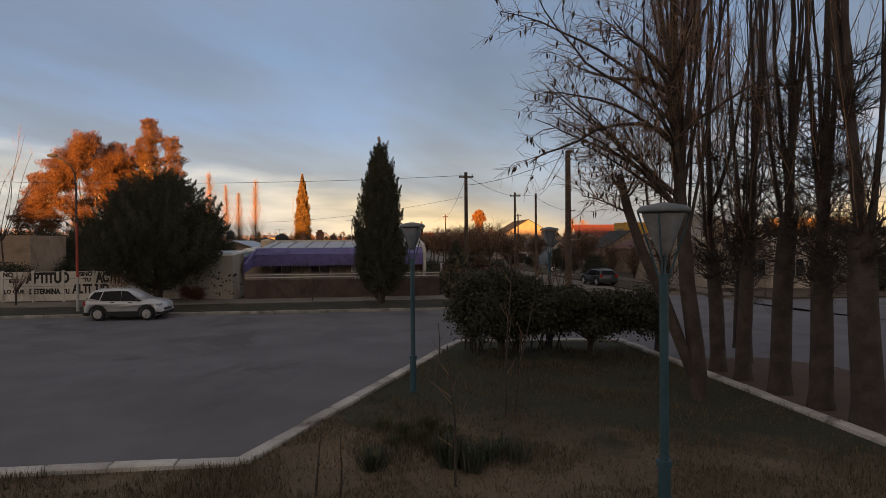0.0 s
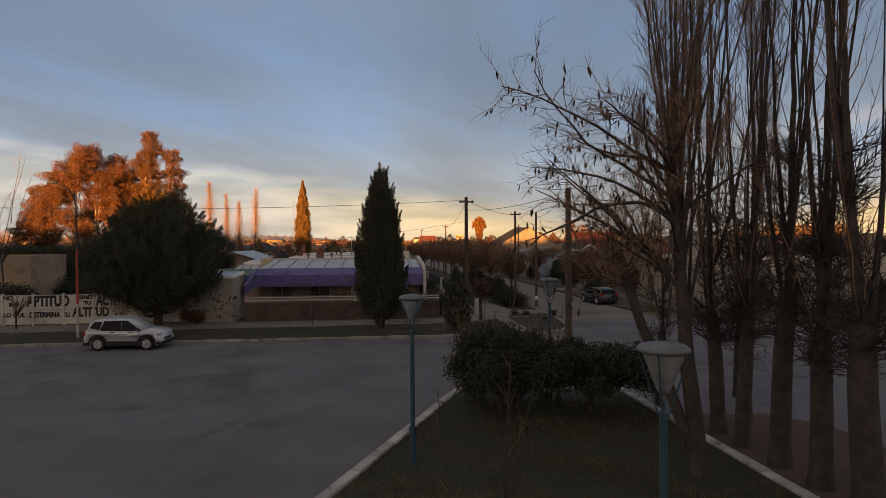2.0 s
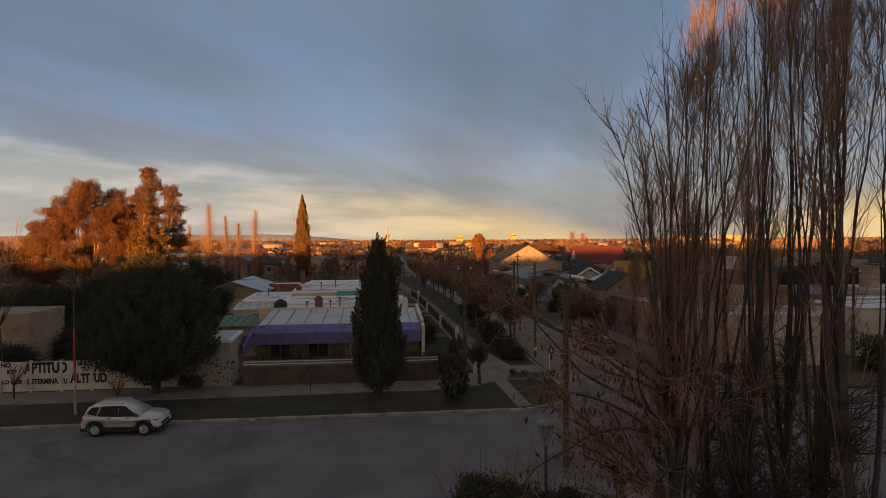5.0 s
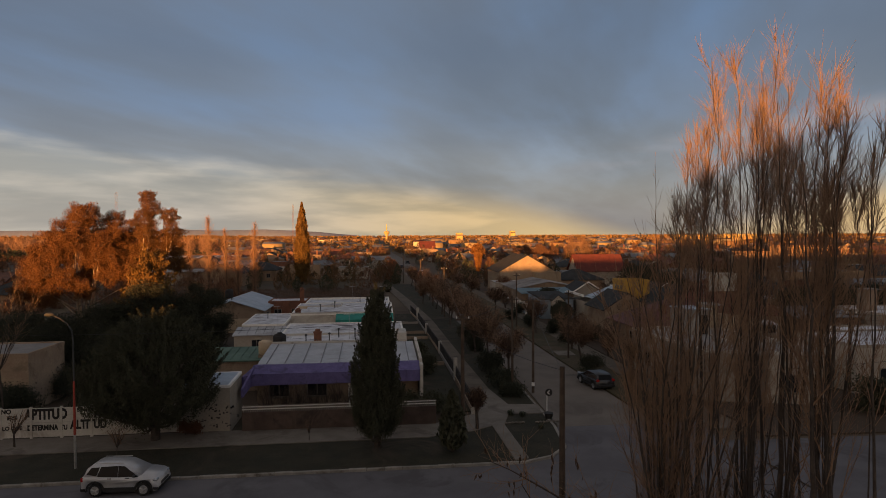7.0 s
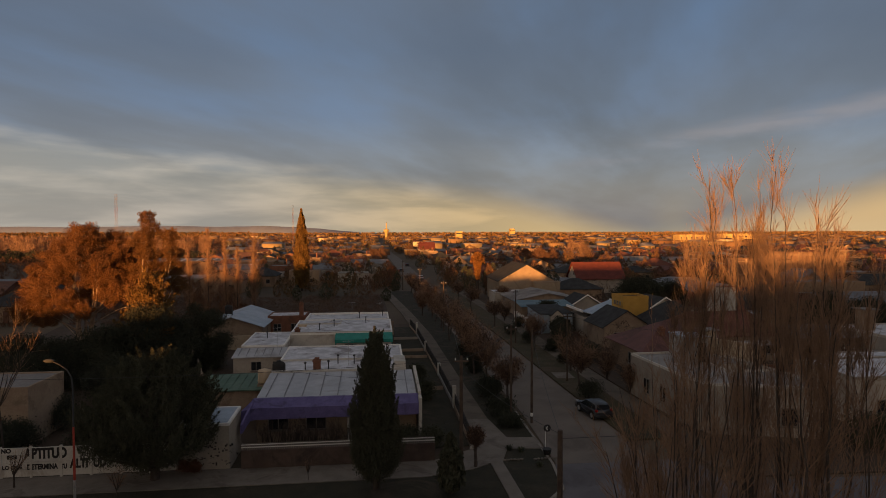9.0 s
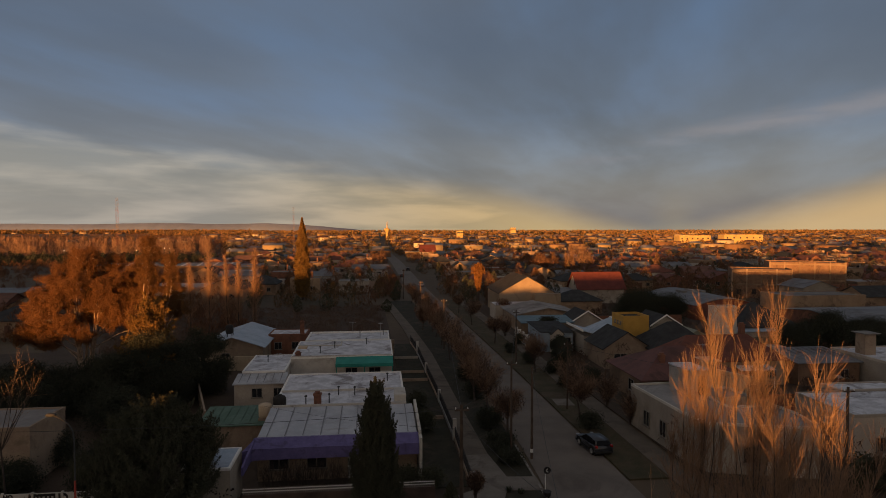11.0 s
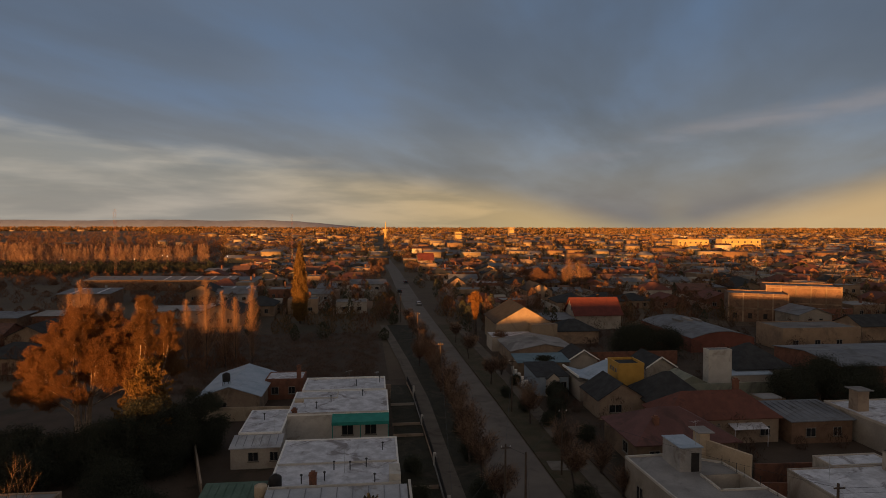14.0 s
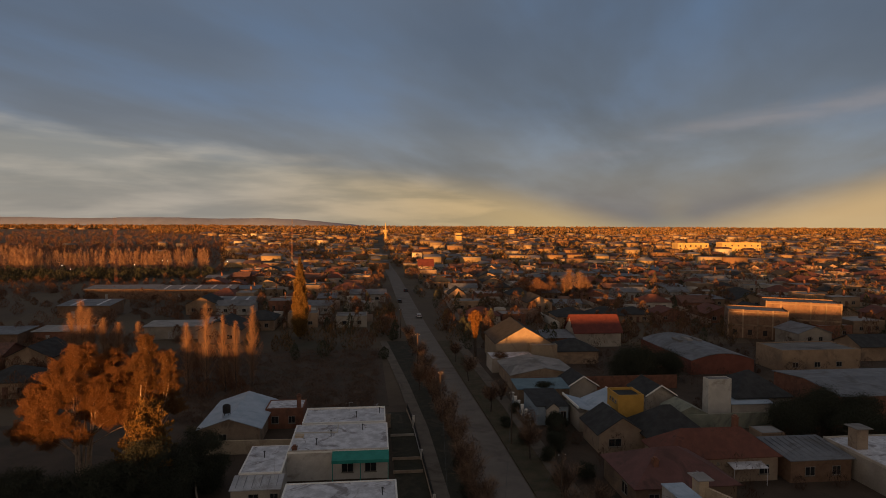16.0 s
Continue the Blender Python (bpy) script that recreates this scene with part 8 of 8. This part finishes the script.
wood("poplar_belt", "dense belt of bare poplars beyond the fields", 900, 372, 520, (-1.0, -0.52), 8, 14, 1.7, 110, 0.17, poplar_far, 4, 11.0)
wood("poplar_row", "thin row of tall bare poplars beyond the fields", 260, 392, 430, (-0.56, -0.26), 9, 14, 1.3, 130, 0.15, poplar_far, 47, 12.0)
wood("field_scrub", "low russet scrub round the far fields", 420, 380, 900, (-0.95, -0.22), 2, 6, 4.0, 70, 0.3, russet_twigs, 48, 6.0)
wood("plain_trees", "russet trees and hedges scattered over the far plain", 2400, 520, 1900, (-1.0, -0.22), 2.5, 6.5, 4.0, 34, 0.5, russet_twigs, 49, 4.0)
wood("plain_evergreens", "dark evergreens scattered over the far plain", 500, 520, 1700, (-1.0, -0.22), 3, 7, 3.4, 40, 0.6, wood_far, 50, 3.0)
belt("dark_windbreak", "dark evergreen scrub under the poplar belt", [(-400, 318, -120, 338), (-400, 330, -90, 348), (-420, 300, -190, 320), (-420, 345, -90, 365)], 3.6, 6.4, 3.6, 2.2, 170, 0.34, yard_leaf, 14)
belt("far_windbreaks", "thin lines of trees on the far plain", [(-2000, 2250, -480, 2280), (-2200, 2500, -500, 2520), (-2600, 3000, -620, 3050), (-1500, 900, -900, 910)], 8, 15, 6.0, 6.0, 40, 3.0, sun_gold_woods, 24)
belt("bare_wood", "grove of bare russet trees at the edge of the plain", [(-128, 490, -66, 505), (-124, 508, -60, 522), (-118, 525, -56, 540)], 9, 14, 4.0, 4.0, 240, 0.22, russet_twigs, 25)
wood("great_bare_tree", "broad russet bare trees among the houses", 9, 236, 252, (0.25, 0.30), 7.0, 9.0, 5.0, 1800, 0.09, russet_twigs, 45, 12.0)
for i, (x, y, h, w) in enumerate([(76.5, 238, 8.6, 2.4), (79.6, 241, 12.4, 3.2), (82.2, 236, 11.4, 3.4), (85.6, 240, 9.4, 2.8), (88.0, 243, 7.4, 2.2)]):
    far_poplar("tall pale bare poplar among the town roofs", x, y, h, w, 120 + i, "clump of pale poplars")
house("white house with a steep red roof by the street", 27.0, 368.0, 9.0, 9.0, 5.0, town_white, roof_crimson, "gable_x", 4.0, 0.4, front=[(2.5, 1.0, 1.4, 1.4), (6, 1.0, 1.4, 1.4)])
wood("scrub", "low dry scrub and weeds on the vacant lot", 1500, 97, 150, (-0.42, 0.01), 0.3, 0.9, 1.3, 60, 0.05, scrub_mat, 5, 8.0)



def lattice_mast(label, x, y, h, w, seed=0):
    """A guyless lattice mast in red and white bands: four legs with zigzag braces."""
    e = thing("lattice_mast", label, "mast", at=(x, y, 0))
    for i in range(6):
        z0, z1 = h * i / 6, h * (i + 1) / 6
        m = mast_red if i % 2 == 0 else town_tan
        bm = bmesh.new()
        for sx, sy in ((-1, -1), (1, -1), (1, 1), (-1, 1)):
            rod(bm, (sx * w, sy * w, z0), (sx * w, sy * w, z1), 0.03, 0.03, 4)
        for j in range(5):
            za, zb = z0 + (z1 - z0) * j / 5, z0 + (z1 - z0) * (j + 1) / 5
            rod(bm, (-w, -w, za), (w, -w, zb), 0.018, 0.018, 4)
            rod(bm, (w, w, za), (-w, w, zb), 0.018, 0.018, 4)
        part("section", bm, m, e)
    return e


lattice_mast("tall red and white lattice mast on the plain", -119.5, 299, 33.5, 0.45)
lattice_mast("tall thin lattice mast at the edge of town", -52.9, 404, 33.0, 0.35)


def shed(label, x, y, w, d, h, rise, wall_m, roof_m, lights=0):
    """A long low shed with a sheet roof and pale skylight strips."""
    e = house(label, x, y, w, d, h, wall_m, roof_m, "shed", rise, 0.4, doors=[(w * 0.3, grey_wall)], name="shed", category="shed")
    for i in range(lights):
        bm = bmesh.new()
        cx = w * (i + 0.5) / lights
        box(bm, cx - 0.45, cx + 0.45, 0.3, d - 0.3, 0, 0.05)
        ob = part("skylight", bm, roof_white, e, "pale skylight strip")
        ob.location = (0, 0, h + 0.12)
        ob.rotation_euler = (math.atan2(rise, d), 0, 0)
    return e


for args in (("long grey shed with pale skylight strips", -114, 256, 27, 9, 4.0, 0.8, tan_brick, roof_zinc, 0), ("long grey shed with pale skylight strips", -86, 253, 30, 10, 4.0, 0.8, tan_brick, roof_zinc, 5),
             ("open grey shed with a sheet roof", -101, 208, 16, 11, 3.8, 0.8, tan_brick, roof_zinc, 2), ("low white workshop with a flat roof", -60, 168, 22, 8, 3.4, 0.4, town_white, town_roof, 0),
             ("low tan workshop with a pale sheet roof", -104, 162, 16, 9, 3.0, 0.5, tan_brick, roof_zinc, 0), ("red-roofed shed beside a yard", -73, 322, 16, 9, 3.6, 0.8, brick_wall, roof_red, 0),
             ("low grey shed with a sheet roof", -57, 219, 15, 9, 3.4, 0.6, grey_wall, roof_zinc, 3), ("low brick shed in a yard", -86, 165, 12, 7, 3.0, 0.4, brick_wall, town_roof, 0)):
    shed(*args)
wood("yard_trees", "bare trees and scrub round the sheds", 380, 110, 330, (-0.78, -0.2), 1.5, 5.5, 2.2, 300, 0.10, russet_twigs, 43, 9.0)

# lit street lamps along the far field road
bulb_bm = bmesh.new()
bmesh.ops.create_icosphere(bulb_bm, subdivisions=1, radius=0.2)
bulb_me = mesh_of(bulb_bm, "bulb", bulb_glow)
post_bm = bmesh.new()
rod(post_bm, (0, 0, 0), (0, 0, 7.0), 0.09, 0.07, 6)
post_me = mesh_of(post_bm, "post", iron)
for i, (x, y) in enumerate([(-150, 322), (-167, 349), (-128, 388), (-124, 384), (-189, 331), (-214, 362), (-222, 340), (-131, 352), (-88, 381)]):
    e = thing("street_lamp", "far lit street lamp on a thin post", "street lamp", "lit lamps on the field road", at=(x, y, 0))
    part("post", post_me, None, e)
    ob = part("bulb", bulb_me, None, e, "glowing white bulb")
    ob.location = (0, 0, 7.1)

# distant marks: tower, blocks, hills
tower = thing("church_tower", "slender pale tower on the skyline", "tower", at=(18, 1000, 0))
bm = bmesh.new()
lathe(bm, [(2.4, 0), (1.7, 11), (4.8, 17), (4.4, 18.5), (1.0, 19.5), (0.6, 29), (0.1, 31)], 10)
part("shaft", bm, sun_yellowed, tower)
for x, y, w, h in ((312, 600, 34, 11), (352, 585, 42, 12), (120, 900, 9, 15), (280, 1250, 10, 20)):
    house("pale flat-roofed block lit yellow on the edge of town", x, y, w, 12, h, sun_yellowed, town_roof, "flat", parapet=0.4, front=[(w * (i + 0.5) / 6, h - 3.5, 1.6, 1.6) for i in range(6)], name="block", category="building")
bm = bmesh.new()
hr = np.random.default_rng(12)
prev = None
for i in range(63):
    x = -4300 + i * 70
    h = float(np.interp(x, [-4300, -2600, -1500, -700, -420, -180, 0], [40, 45, 52, 52, 36, 18, 0])) + 3 * math.sin(i * 0.5) + hr.uniform(-1.5, 1.5)
    cur = [bm.verts.new((x, 4130, -1)), bm.verts.new((x + hr.uniform(-15, 15), 4200, max(0, h))), bm.verts.new((x, 4480, max(0, h) * 0.9))]
    if prev:
        for j in range(2):
            bm.faces.new((prev[j], cur[j], cur[j + 1], prev[j + 1]))
    prev = cur
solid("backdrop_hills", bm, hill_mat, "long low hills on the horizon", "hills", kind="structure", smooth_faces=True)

# ---- behind the first view: unseen blockers, added to keep low sun off the plaza ----
bm = bmesh.new()
prism(bm, [(-50, -48), (-26, -48), (-26, -40), (-50, -40)], -0.1, 12.5)
prism(bm, [(-26, -48), (-20.6, -48), (-20.6, -40), (-26, -40)], -0.1, [15.6, 16.0, 16.0, 15.6])
prism(bm, [(-20.6, -48), (-6, -48), (-6, -40), (-20.6, -40)], -0.1, [16.0, 19.0, 19.0, 16.0])
solid("wall_behind_high", bm, grey_wall, "unseen plain grey block added to shade the plaza", "wall", kind="structure")
# Unseen walls, their heights stepped to set each stretch of the shade line.
for nm, xa, xb, zh in (("near", -76, -50.1, 10.9), ("middle", -101, -76.1, 10.5), ("stepped", -114, -101.1, 12.1), ("outer", -140, -114.1, 13.0), ("far", -760, -140.1, 13.6)):
    bm = bmesh.new()
    box(bm, xa, xb, -48, -40, -0.1, zh)
    solid("wall_behind_" + nm, bm, grey_wall, "unseen plain grey wall added to hold off low sun", "wall", kind="structure")
bm = bmesh.new()
box(bm, -5.9, 60, -48, -40, -0.1, 13.3)
box(bm, 60.1, 300, -48, -40, -0.1, 12.0)
solid("wall_behind_east", bm, grey_wall, "unseen plain grey wall added to hold off low sun", "wall", kind="structure")
# Unseen trees added to soften the shade edge on the poplars.
belt("trees_behind", "unseen row of bare trees added to dapple low sun", [(-27, -46, -5, -46), (-27, -43, -5, -43)], 16.6, 19.0, 1.6, 1.5, 200, 0.14, wood_far, 61)
